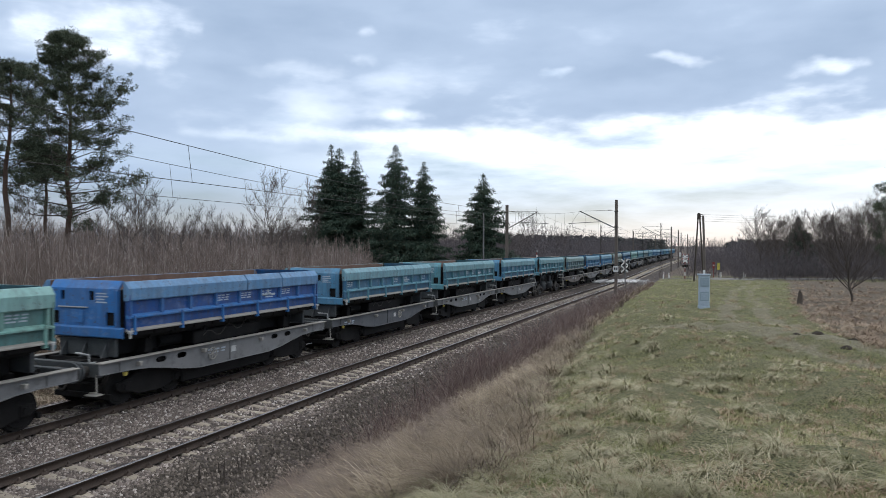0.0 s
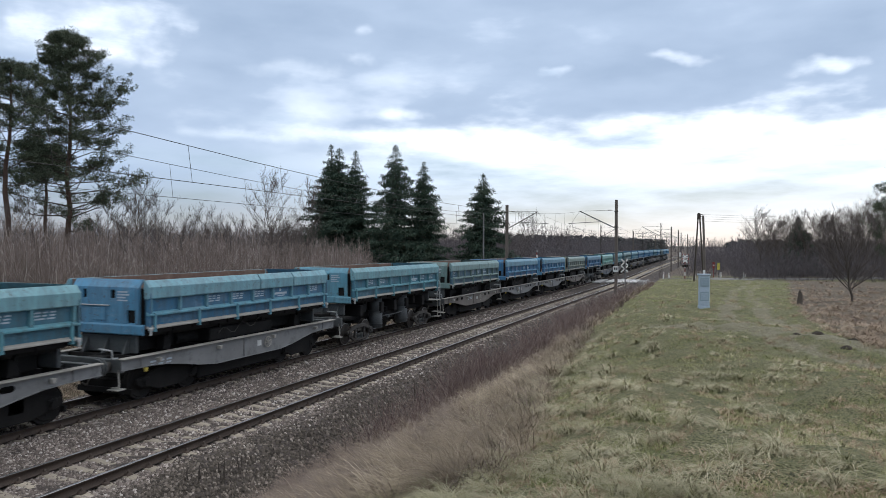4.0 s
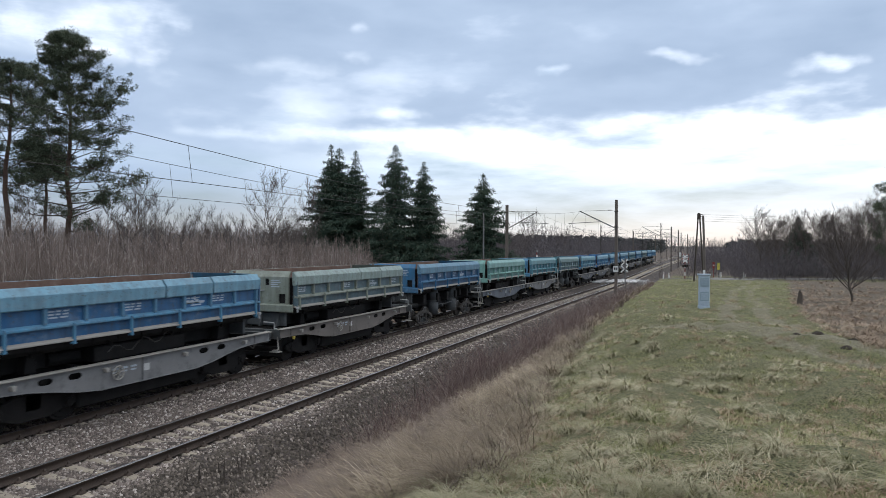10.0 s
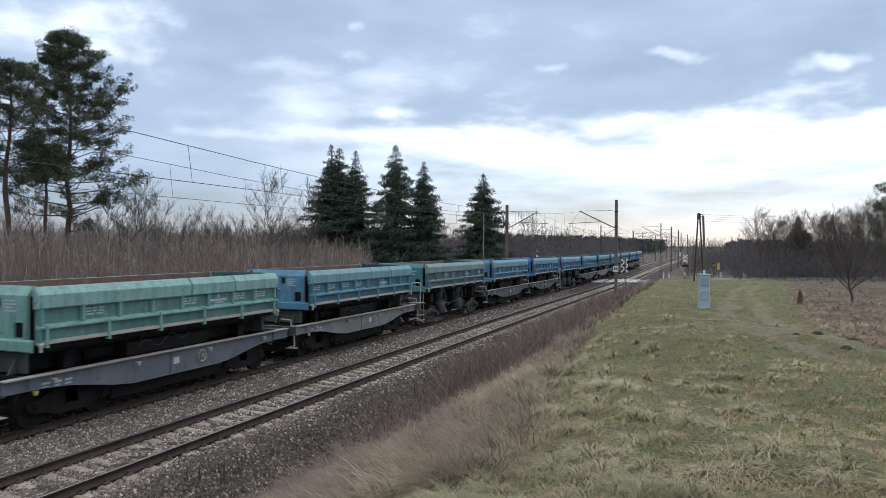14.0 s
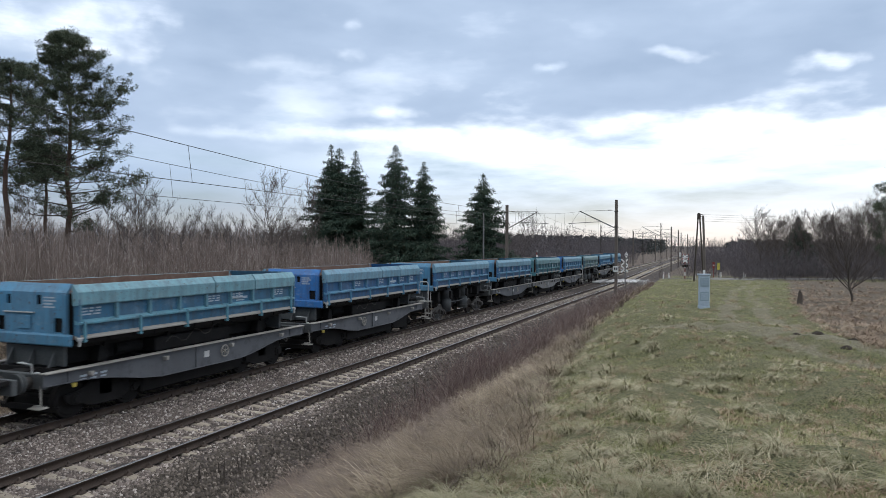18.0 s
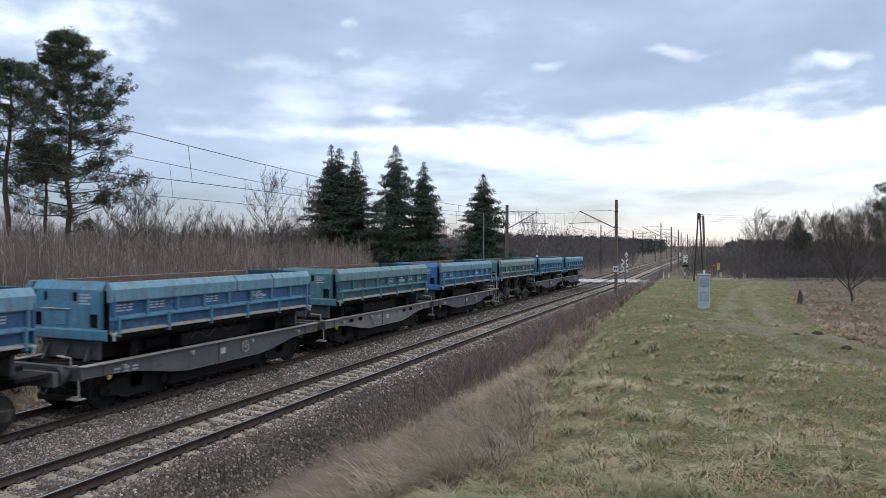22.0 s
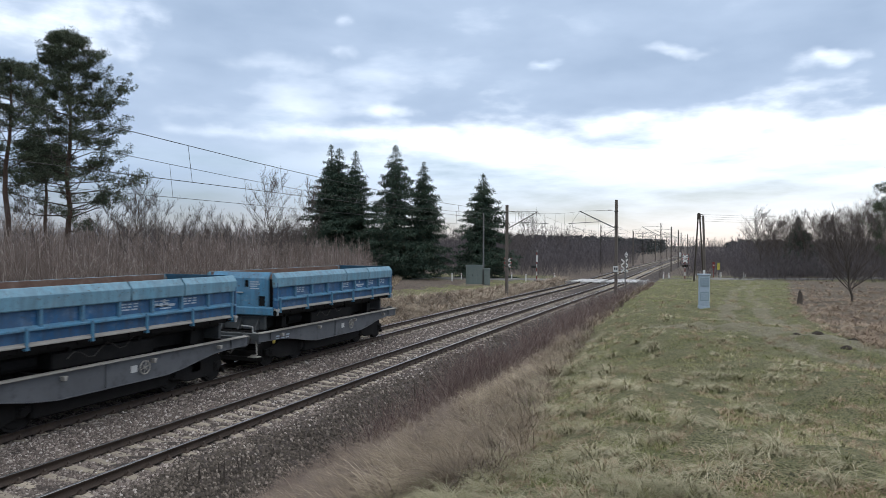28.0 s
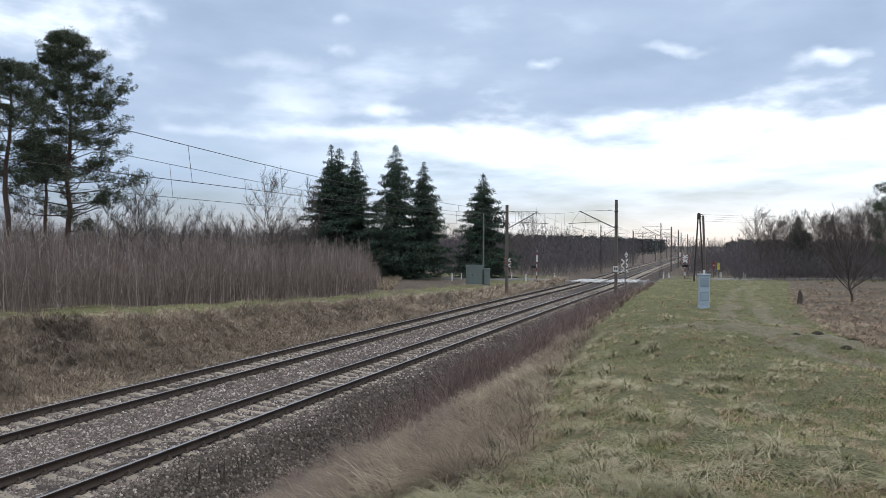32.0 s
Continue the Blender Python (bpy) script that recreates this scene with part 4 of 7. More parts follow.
def build_wagon(kind, g, fl, side, end, frame, slots, seed):
    rng = random.Random(seed)
    h = HALF[kind]
    deck = "grey fish-bellied underframe" if kind == "A" else "black underframe with tipping cylinders"
    w = thing("dump_wagon", Matrix(), "%s weathered steel side-tipping wagon on %s" % (WORDS[side], deck), "railway wagon", "wagons of the goods train")
    cs, ce = coat(side), coat(end)
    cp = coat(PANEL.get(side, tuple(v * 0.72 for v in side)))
    cc = coat(tuple(0.68 * v + 0.32 * u for v, u in zip(side, (0.30, 0.48, 0.50))))
    mframe = FRAMES[frame]
    for sgn, m in ((1, Matrix()), (-1, TURN)):
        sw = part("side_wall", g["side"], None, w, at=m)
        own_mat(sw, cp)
        part("lining", g["lining"], None, sw, "rust-brown inner face")
        part("skirt", g["skirt"], None, sw, "lower skirt, black with grime and coloured-in shade")
        own_mat(part("coping", g["coping"], None, sw, "faded dusty coping"), cc)
        n = 8
        step = (2 * h - 0.3) / n
        for i in range(n + 1):
            y = -h + 0.13 + i * step
            own_mat(part("rib", g["rib"], None, sw, at=pose(0, y, 0)), cs)
        own_mat(part("ledge", g["rail_hi"], None, sw), cs)
        part("ledge", g["rail_lo"], None, sw)
        for i in range(6):
            y = -h + 0.22 + i * (2 * h - 0.5) / 5
            own_mat(part("bracket", g["bracket"], None, sw, at=pose(0, y, 0)), cs)
        if sgn > 0:
            for i in sorted(rng.sample(range(0, 8), 4)):
                y = -h + 0.13 + (i + 0.5) * step + 0.28
                part("lettering", g["side_text"], None, sw, "worn white stencilled lettering", at=pose(0, y, 0))
            part("emblem", g["emblem"], None, sw, "worn white painted emblem", at=pose(0, -h + 0.13 + step * 5.5 + 0.1, 0))
            part("latch", g["hook"], None, sw, at=pose(0, -h + 0.06, 0))
            part("latch", g["hook"], None, sw, at=pose(0, h - 0.10, 0))
    for sgn, m in ((1, Matrix()), (-1, TURN)):
        ew = part("end_wall", g["end"], None, w, at=m)
        own_mat(ew, ce)
        own_mat(part("bottom_flange", g["end_lip"], None, ew), ce)
        own_mat(part("corner_post", g["end_post"], None, ew), ce)
        own_mat(part("corner_post", g["end_post"], None, ew, at=pose(-2.24, 0, 0)), ce)
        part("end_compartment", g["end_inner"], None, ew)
        own_mat(part("hatch", g["panel"], None, ew), ce)
        part("grab_rail", g["end_strip"], None, ew)
        part("lettering", g["end_text"], None, ew, "white stencilled lettering")
        hs = part("headstock", g["headstock"], None, w, at=m)
        for x in (-0.875, 0.875):
            b = part("buffer", g["buffer"], None, hs, at=pose(x, 0, 0))
            part("buffer_head", g["buffer_head"], None, hs, at=pose(x, 0, 0))
        part("coupler", g["coupler"], None, hs)
        part("end_bulkhead", g["bulkhead"], None, w, "dusty grey bulkhead under the box end", at=m)
        part("shunter_grab", g["grab"], None, hs)
        part("step", g["step"], None, hs)
    part("floor", g["floor"], None, w, "rusty steel floor")
    for x in (-0.85, 0.85):
        part("floor_beam", g["floor_beam"], None, w, at=pose(x, 0, 0))
    for i in range(7):
        part("cross_bearer", g["floor_cross"], None, w, at=pose(0, -h + 0.4 + i * (2 * h - 0.8) / 6, 0))
    part("centre_beam", g["spine"], None, w)
    for name, me, y in g["gear"]:
        part(name, me, None, w, at=pose(0, y, 0))
    if kind == "A":
        for sgn, m in ((1, Matrix()), (-1, TURN)):
            sb = part("sole_bar", g["sole%d" % slots], None, w, at=m)
            own_mat(sb, mframe)
            own_mat(part("bottom_flange", g["foot"], None, sb), mframe)
            for y in g["webs%d" % slots]:
                own_mat(part("stiffener", g["web%d" % (abs(y) < 2.4)], None, sb, at=pose(0, y, 0)), mframe)
            part("top_flange", g["flange"], None, sb)
            if sgn > 0:
                part("handwheel", g["handwheel"], None, sb, at=pose(0, rng.choice((-1.2, 0.9, 1.6)), 0))
                part("data_plate", g["plate"], None, sb, "small white data plate", at=pose(0, rng.uniform(-0.4, 0.6), 0))
                part("lettering", g["sole_text"], None, sb, "white stencilled lettering", at=pose(0, -3.9 if not slots else -0.9, 0))
                part("drain_valve", g["valve"], None, sb, "small yellow valve", at=pose(0, -4.55, 0))
                for y in (-4.1, -1.6, 1.2, 3.9):
                    part("lug", g["lug"], None, sb, at=pose(0, y, 0))
        for y in (-3.3, -1.1, 1.1, 3.3):
            part("pivot_pedestal", g["pedestal"], None, w, at=pose(0, y, 0))
            part("pivot_pedestal", g["pedestal"], None, w, at=pose(-1.58, y, 0))
        part("air_hose", g["hose"], None, w)
    else:
        for y in (-1.4, 1.4):
            part("tipping_cylinder", g["cylinder"], None, w, at=pose(0, y, 0))
            part("tipping_cylinder", g["cylinder"], None, w, at=pose(-1.60, y, 0))
        part("brake_pipe", g["hose"], None, w)
        # the brakesman's corner is at the trailing end of some wagons
        flip = Matrix() if slots else Matrix.Diagonal((1, -1, 1, 1))
        part("handrail", g["handrail"], None, w, at=flip)
        part("end_steps", g["platform"], None, w, at=flip)
        for y in (-3.42, 3.42):
            part("pivot_pedestal", g["pedestal"], None, w, at=pose(0, y * 0.8, 0))
    by = 3.42 if kind == "B" else 3.30
    for y in (-by, by):
        bg = part("bogie_frame", g["bogie"], None, w, at=pose(0, y, 0))
        for e in (-1, 1):
            if kind == "B":
                part("coil_spring", g["spring"], None, bg, at=pose(1.03, e * 0.16, -0.04))
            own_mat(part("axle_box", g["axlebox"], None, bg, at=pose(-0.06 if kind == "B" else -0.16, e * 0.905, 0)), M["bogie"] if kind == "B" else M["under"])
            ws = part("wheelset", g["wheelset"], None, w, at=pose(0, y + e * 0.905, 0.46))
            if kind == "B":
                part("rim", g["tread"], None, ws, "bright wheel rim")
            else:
                # these wheels take the shade-deepened black too
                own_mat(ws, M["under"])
            WHEELS.append((ws, y + e * 0.905, kind))
    return w


FRAMES = {c: two_tone("frame_paint", c, tuple(v * 0.72 for v in c), 1.2, 0.65, fine=12.0, bumpy=0.12, c=tuple(v * 0.45 for v in c)) for c in (STEEL, DSTEEL, RSTEEL, BSTEEL)}
TRAIN = []                         # (wagon, y of its centre at the start)


def build_train():
    sets = {k: wagon_meshes(k) for k in "AB"}
    y = FRONT0 - PITCH["A"]
    for i, (kind, side, end, frame, slots) in enumerate(CONSIST):
        g, fl = sets[kind]
        w = build_wagon(kind, g, fl, side, end, frame, slots, 50 + i)
        TRAIN.append((w, y + HALF[kind]))
        y += PITCH[kind]


build_train()
# ---- railway furniture and the level crossing ----
M["mast"] = two_tone("mast_concrete", (0.095, 0.08, 0.068), (0.17, 0.145, 0.125), 1.2, 0.9, fine=20.0, bumpy=0.2)
M["lattice"] = two_tone("dark_lattice_steel", (0.045, 0.04, 0.036), (0.075, 0.065, 0.058), 2.0, 0.7, 0.3, fine=20.0, bumpy=0.1)
M["galv"] = two_tone("grey_steel_tube", (0.16, 0.16, 0.16), (0.23, 0.23, 0.22), 3.0, 0.55, 0.5, fine=25.0, bumpy=0.05)
M["wire"] = two_tone("old_copper_wire", (0.045, 0.042, 0.04), (0.07, 0.065, 0.06), 1.0, 0.6, 0.4, bumpy=0.0)
M["porcelain"] = two_tone("brown_porcelain", (0.06, 0.035, 0.025), (0.10, 0.055, 0.04), 4.0, 0.3, bumpy=0.0)
M["white"] = two_tone("white_paint", (0.74, 0.74, 0.72), (0.60, 0.60, 0.57), 3.0, 0.6, fine=18.0, bumpy=0.05)
M["red"] = two_tone("red_paint", (0.26, 0.035, 0.03), (0.19, 0.045, 0.04), 3.0, 0.5, bumpy=0.0)
M["black"] = two_tone("black_paint", (0.02, 0.02, 0.02), (0.035, 0.035, 0.033), 3.0, 0.5, bumpy=0.0)
M["cabinet"] = two_tone("grey_green_cabinet", (0.12, 0.15, 0.14), (0.18, 0.21, 0.20), 1.0, 0.6, fine=16.0, bumpy=0.1, stretch=(1, 1, 0.3))
M["bluecab"] = two_tone("pale_blue_cabinet", (0.34, 0.42, 0.50), (0.44, 0.51, 0.57), 1.6, 0.5, fine=16.0, bumpy=0.05)
M["vent"] = two_tone("cabinet_vent", (0.25, 0.33, 0.36), (0.33, 0.40, 0.42), 2.0, 0.6, bumpy=0.0)
M["wood"] = two_tone("tarred_pole_wood", (0.05, 0.04, 0.033), (0.095, 0.08, 0.065), 1.0, 0.9, fine=25.0, bumpy=0.3, stretch=(1, 1, 0.1))
M["yellowsign"] = two_tone("yellow_sign", (0.62, 0.55, 0.08), (0.52, 0.46, 0.10), 3.0, 0.5, bumpy=0.0)


def floor_at(x, y):
    return float(land(x, y))


def catenary_mast(x, y, top, arm_dir, lattice=False, arm=True, reach=3.2):
    z0 = min(float(sag(y)) - 0.6, floor_at(x, y))
    t = thing("catenary_mast", pose(x, y, 0), "dark %s overhead line mast with bracket arm beside the track" % ("steel lattice" if lattice else "weathered concrete"), "catenary mast", "overhead line masts")
    if lattice:
        s = Shape()
        for ex in (-1, 1):
            for ey in (-1, 1):
                s.rod((ex * 0.17, ey * 0.12, z0), (ex * 0.10, ey * 0.08, top), 0.035, 0.03, n=4)
        p = part("pole", s, M["lattice"], t)
        n = 11
        s = Shape()
        for i in range(n):
            a, b = z0 + (top - z0) * i / n, z0 + (top - z0) * (i + 1) / n
            wa, wb = 0.17 - 0.07 * i / n, 0.17 - 0.07 * (i + 1) / n
            d = 1 if i % 2 else -1
            for ey in (-0.10, 0.10):
                s.rod((-d * wa, ey, a), (d * wb, ey, b), 0.016, n=4)
        part("lacing", s, M["lattice"], p)
        part("footing", Shape().box(-0.3, 0.3, -0.28, 0.28, z0 - 0.4, z0 + 0.12, 0.03), M["concrete"], t)
    else:
        s = Shape()
        s.prism([(-0.17, z0 - 0.3), (0.17, z0 - 0.3), (0.11, top), (-0.11, top)], "x", -0.12, 0.12, 0.02)
        p = part("pole", s, M["mast"], t)
        part("pole_cap", Shape().box(-0.13, 0.13, -0.12, 0.12, top, top + 0.05, 0.01), M["mast"], p)
        for zz in (2.2, 5.85, 7.15):
            part("band", Shape().box(-0.145, 0.145, -0.18, 0.18, zz, zz + 0.07, 0.01), M["lattice"], p)
    if arm:
        d = arm_dir
        z = float(sag(y))
        tip = (d * reach, 0, 7.40 + z)
        part("bracket_arm", Shape().rod((d * 0.15, 0, 5.9 + z), tip, 0.045, n=8), M["galv"], t)
        part("tie_rod", Shape().rod((d * 0.15, 0, 7.45 + z), tip, 0.014, n=6), M["galv"], t)
        s = Shape()
        for k in range(5):
            s.rod((d * (0.42 + 0.07 * k), 0, 7.445 + z), (d * (0.46 + 0.07 * k), 0, 7.445 + z), 0.055, 0.035, n=10)
        part("insulator", s, M["porcelain"], t, "brown ribbed insulator")
        part("steady_tube", Shape().rod((d * 1.2, 0, 6.45 + z), (d * (reach + 1.0), 0, 6.30 + z), 0.028, n=8), M["galv"], t)
        part("steady_arm", Shape().pipe([(d * (reach + 0.7), 0, 6.28 + z), (d * (reach + 0.6), 0, 5.95 + z), (d * (reach - 0.5), 0, 5.60 + z)], 0.014), M["galv"], t)
        part("hanger", Shape().rod(tip, (d * (reach + 0.75), 0, 6.32 + z), 0.010, n=5), M["galv"], t)
    return t


def build_masts():
    m = catenary_mast(-8.28, 64.2, 8.15, -1)
    plate = part("number_plate", Shape().box(-0.22, 0.22, -0.21, -0.19, 1.88, 2.40, 0.005), M["white"], m, "white enamel plate with a black figure")
    part("figure_bar", Shape().box(-0.14, -0.02, -0.217, -0.212, 2.04, 2.28), M["black"], plate)
    part("figure_bar", Shape().box(0.04, 0.15, -0.217, -0.212, 2.04, 2.28), M["black"], plate)
    catenary_mast(-18.2, 64.2, 7.85, 1, reach=2.9)
    catenary_mast(-18.2, 122.0, 7.7, 1, True, reach=2.9)
    catenary_mast(-8.3, 118.4, 7.8, -1, True, reach=2.9)
    catenary_mast(-18.3, 172.0, 7.6, 1)
    catenary_mast(-18.3, 195.0, 7.9, 1, True)
    catenary_mast(-8.4, 147.0, 7.9, -1)
    catenary_mast(-8.5, 176.0, 7.9, -1)
    catenary_mast(-8.5, 190.0, 7.6, -1, True)
    for y in (235.0, 290.0, 350.0):
        catenary_mast(-8.6, y, 7.8, -1, y == 290.0)
        catenary_mast(-18.5, y + 4, 7.7, 1)
    # the masts behind the viewer's shoulder that carry the near span
    catenary_mast(-8.3, -4.0, 8.0, -1)
    catenary_mast(-18.2, 2.0, 8.0, 1)


def build_overhead_line(x, supports, low, name_word, first):
    t = thing("overhead_line", pose(x, 0, 0), "thin dark contact and messenger wires hung over the %s track" % name_word, "overhead line", "overhead lines")
    stag = 0.22
    for si, (a, b) in enumerate(zip(supports, supports[1:])):
        n = 14
        ys = np.linspace(a, b, n + 1)
        u = (ys - (a + b) / 2) / ((b - a) / 2)
        zb = sag(ys)
        mz = 7.38 - low * (1 - u * u) * min(1.0, ((b - a) / 66) ** 2) + zb
        sg = stag * (1 if si % 2 else -1)
        mx = np.linspace(-sg, sg, n + 1)
        pts = np.stack([mx, ys, mz], 1)
        v, f = line_tube(pts, 0.008 if a < 70 else 0.013)
        part("messenger_wire", fast_mesh("messenger_wire", v, f, M["wire"]), None, t)
        cx = np.linspace(-sg * 1.3, sg * 1.3, n + 1)
        pts2 = np.stack([cx, ys, 5.56 + zb], 1)
        v, f = line_tube(pts2, 0.0075 if a < 70 else 0.012)
        part("contact_wire", fast_mesh("contact_wire", v, f, M["wire"]), None, t)
        if a < 130:
            for yy in np.arange(a + first, b - 1.5, 3.65 if a < 60 else 7.3):
                zz = float(np.interp(yy, ys, mz))
                part("dropper", Shape().rod((float(np.interp(yy, ys, mx)), yy, zz), (float(np.interp(yy, ys, cx)), yy + 0.1, 5.56 + float(sag(yy))), 0.006, n=4), M["wire"], t)


def build_crossing():
    # the road, gently bending as it crosses
    line = [(-160, 74), (-100, 81), (-60, 86.5), (-40, 89.0), (-26, 91.5), (-20, 92.8), (-15, 93.8), (-8, 96.8), (-2, 101.5), (6, 107.5), (30, 124), (90, 168)]
    fine = []
    for (ax, ay), (bx, by) in zip(line, line[1:]):
        for k in range(6):
            fine.append((ax + (bx - ax) * k / 6, ay + (by - ay) * k / 6))
    c = np.array(fine)
    d = np.gradient(c, axis=0)
    d /= np.linalg.norm(d, axis=1, keepdims=True)
    nrm = np.stack([-d[:, 1], d[:, 0]], 1)
    rows = []
    for w in (-3.0, -1.5, 0, 1.5, 3.0):
        p = c + nrm * w
        z = np.where((p[:, 0] > -18.2) & (p[:, 0] < -8.4), sag(p[:, 1]) - 0.06, np.maximum(land(p[:, 0], p[:, 1]), -0.6) + 0.07)
        rows.append(np.stack([p[:, 0], p[:, 1], z + 0.02 - abs(w) * 0.015], 1))
    for k, side in ((0, rows[0]), (len(rows), rows[-1])):
        rows.insert(k, side - np.array([0, 0, 1.2]))
    v = np.stack(rows)
    n, m = v.shape[:2]
    i, j = np.meshgrid(np.arange(n - 1), np.arange(m - 1), indexing="ij")
    a = (i * m + j).ravel()
    f = np.stack([a, a + m, a + m + 1, a + 1], 1)
    tagged(part("road", fast_mesh("road", v.reshape(-1, 3), f, M["asphalt"], True)), "narrow grey asphalt road over the railway", "road", kind="structure")
    deck = thing("crossing_deck", pose(-13.2, 93.6, 0), "pale concrete slab deck between the rails of the crossing", "crossing deck")
    for tx in TRACKS:
        for x0, x1 in ((-1.75, -0.83), (-0.66, -0.01), (0.01, 0.66), (0.83, 1.75)):
            for k in range(6):
                y = -3.6 + k * 1.2 + (tx + 13.2) * 0.25
                part("deck_panel", Shape().box(tx + 13.2 + x0, tx + 13.2 + x1, y + 0.01, y + 1.19, float(sag(93.6)) - 0.16, float(sag(93.6)) - 0.005, 0.012), M["deck"], deck)
    # white guide posts along the road
    first = None
    for x, y, hgt in ((-30.5, 83.0, 0.9), (-30.9, 87.6, 0.88), (-27.8, 89.2, 0.88), (-25.4, 92.0, 0.82), (-22.2, 87.0, 0.84), (-20.4, 95.4, 0.75), (-8.3, 90.6, 0.97),
                      (-8.6, 98.8, 0.85), (-6.1, 101.9, 0.8), (-2.9, 105.6, 0.8), (0.2, 107.2, 0.78), (0.5, 110.0, 0.78), (3.5, 109.5, 0.75), (3.8, 112.5, 0.75), (-6.3, 94.2, 0.8)):
        if first is None:
            first = thing("guide_post", Matrix(), "short white concrete guide post beside the road", "guide post", "guide posts at the crossing")
            p = part("post", Shape().prism([(-0.09, -0.3), (0.09, -0.3), (0.07, 0.84), (-0.07, 0.84)], "x", -0.075, 0.075, 0.02), M["white"], first)
            part("reflector", Shape().box(-0.03, 0.03, -0.092, -0.08, 0.6, 0.74), M["red"], p)
            ob = first
        else:
            ob = copy_thing(first, Matrix())
        ob.matrix_basis = pose(x, y, floor_at(x, y) + (hgt - 0.84), 0, 0, 18)


def cross_blades(t, z, back, w=0.54):
    for k, zz in enumerate((z, z - 0.62)):
        for sgn in (-1, 1):
            turn = Matrix.Translation((0, -0.07 - 0.02 * (sgn > 0), zz)) @ pose(0, 0, 0, 0, sgn * 32, 0)
            b = part("sign_blade", Shape().box(-w, w, -0.012, 0.012, -0.075, 0.075, 0.006, turn), M["white"], t)
            if not back:
                for e in (-1, 1):
                    part("red_tip", Shape().box(e * w * 0.86 - 0.07, e * w * 0.86 + 0.07, -0.018, -0.013, -0.07, 0.07, 0, turn), M["red"], b)


def crossing_sign(x, y, z_top, face, signal=True, back=False):
    z0 = floor_at(x, y)
    t = thing("crossing_signal", pose(x, y, z0, 0, 0, face), "double cross sign on a red-white pole%s" % (" with warning lamps" if signal else ""), "crossing sign", "warning signs at the crossing")
    hgt = z_top - z0
    n = 7
    for k in range(n):
        part("pole_band", Shape().rod((0, 0, -0.2 if k == 0 else hgt * k / n), (0, 0, hgt * (k + 1) / n), 0.055, n=10), M["galv"] if back else M["white"] if k % 2 else M["red"], t)
    cross_blades(t, hgt - 0.38, back)
    if signal:
        hd = part("lamp_board", Shape().box(-0.42, 0.42, -0.10, 0.02, hgt - 1.85, hgt - 1.50, 0.02), M["black"], t)
        for e in (-1, 1):
            l = part("lamp_hood", Shape().rod((e * 0.25, -0.10, hgt - 1.68), (e * 0.25, -0.32, hgt - 1.66), 0.13, 0.15, n=14, caps=False), M["black"], hd)
            part("lens", Shape().rod((e * 0.25, -0.105, hgt - 1.68), (e * 0.25, -0.13, hgt - 1.68), 0.11, n=14), M["porcelain"], hd)


def build_signs():
    crossing_sign(-23.7, 84.0, 2.75, 25, False)
    crossing_sign(-4.1, 103.2, 3.15, 20)
    crossing_sign(-8.1, 69.4, 3.0, 235, False, True)
    # barrier drive with its striped arm standing upright
    t = thing("barrier_post", pose(-20.4, 85.2, floor_at(-20.4, 85.2), 0, 0, 20), "red-white upright signal post with dark lamp beside the road", "signal post")
    for k in range(8):
        part("pole_band", Shape().rod((0, 0, -0.1 + 0.47 * k), (0, 0, -0.1 + 0.47 * (k + 1)), 0.06, n=10), M["white"] if k % 2 == 0 else M["red"], t)
    part("lamp_board", Shape().box(-0.65, -0.05, -0.12, 0.05, 1.75, 2.05, 0.03), M["black"], t)
    part("bell", Shape().rod((0, 0, 3.66), (0, 0, 3.95), 0.16, 0.05, n=14), M["galv"], t)
    part("plate", Shape().box(-0.10, 0.12, -0.09, -0.06, 2.5, 3.3, 0.01), M["white"], t)
    # small triangular line signs
    for x, y, zb in ((-18.1, 157.0, -0.2), (-8.2, 178.0, -0.2)):
        t = thing("line_sign", pose(x, y, zb), "white triangular railway sign on a thin steel post", "railway sign", "triangular signs along the line")
        part("post", Shape().rod((0, 0, -0.4), (0, 0, 3.0), 0.05, n=8), M["galv"], t)
        part("triangle", Shape().prism([(-0.45, 2.35), (0.45, 2.35), (0.0, 3.15)], "y", -0.07, -0.05), M["white"], t)
        part("board", Shape().box(-0.2, 0.2, -0.07, -0.055, 1.9, 2.25), M["white"], t)
    t = thing("road_sign", pose(-0.45, 104.7, floor_at(-0.45, 104.7)), "red round-cornered sign on a thin red post", "road sign")
    part("post", Shape().rod((0, 0, -0.2), (0, 0, 2.0), 0.035, n=8), M["red"], t)
    part("board", Shape().box(-0.16, 0.16, -0.06, -0.04, 1.35, 2.15, 0.01), M["red"], t)
    part("bar", Shape().box(-0.10, 0.10, -0.066, -0.061, 1.68, 1.80), M["white"], t)
    t = thing("road_sign", pose(0.15, 103.8, floor_at(0.15, 103.8)), "small yellow board on a thin post", "road sign")
    part("post", Shape().rod((0, 0, -0.2), (0, 0, 1.5), 0.03, n=8), M["galv"], t)
    part("board", Shape().box(-0.17, 0.17, -0.05, -0.03, 1.15, 2.05, 0.01), M["yellowsign"], t)


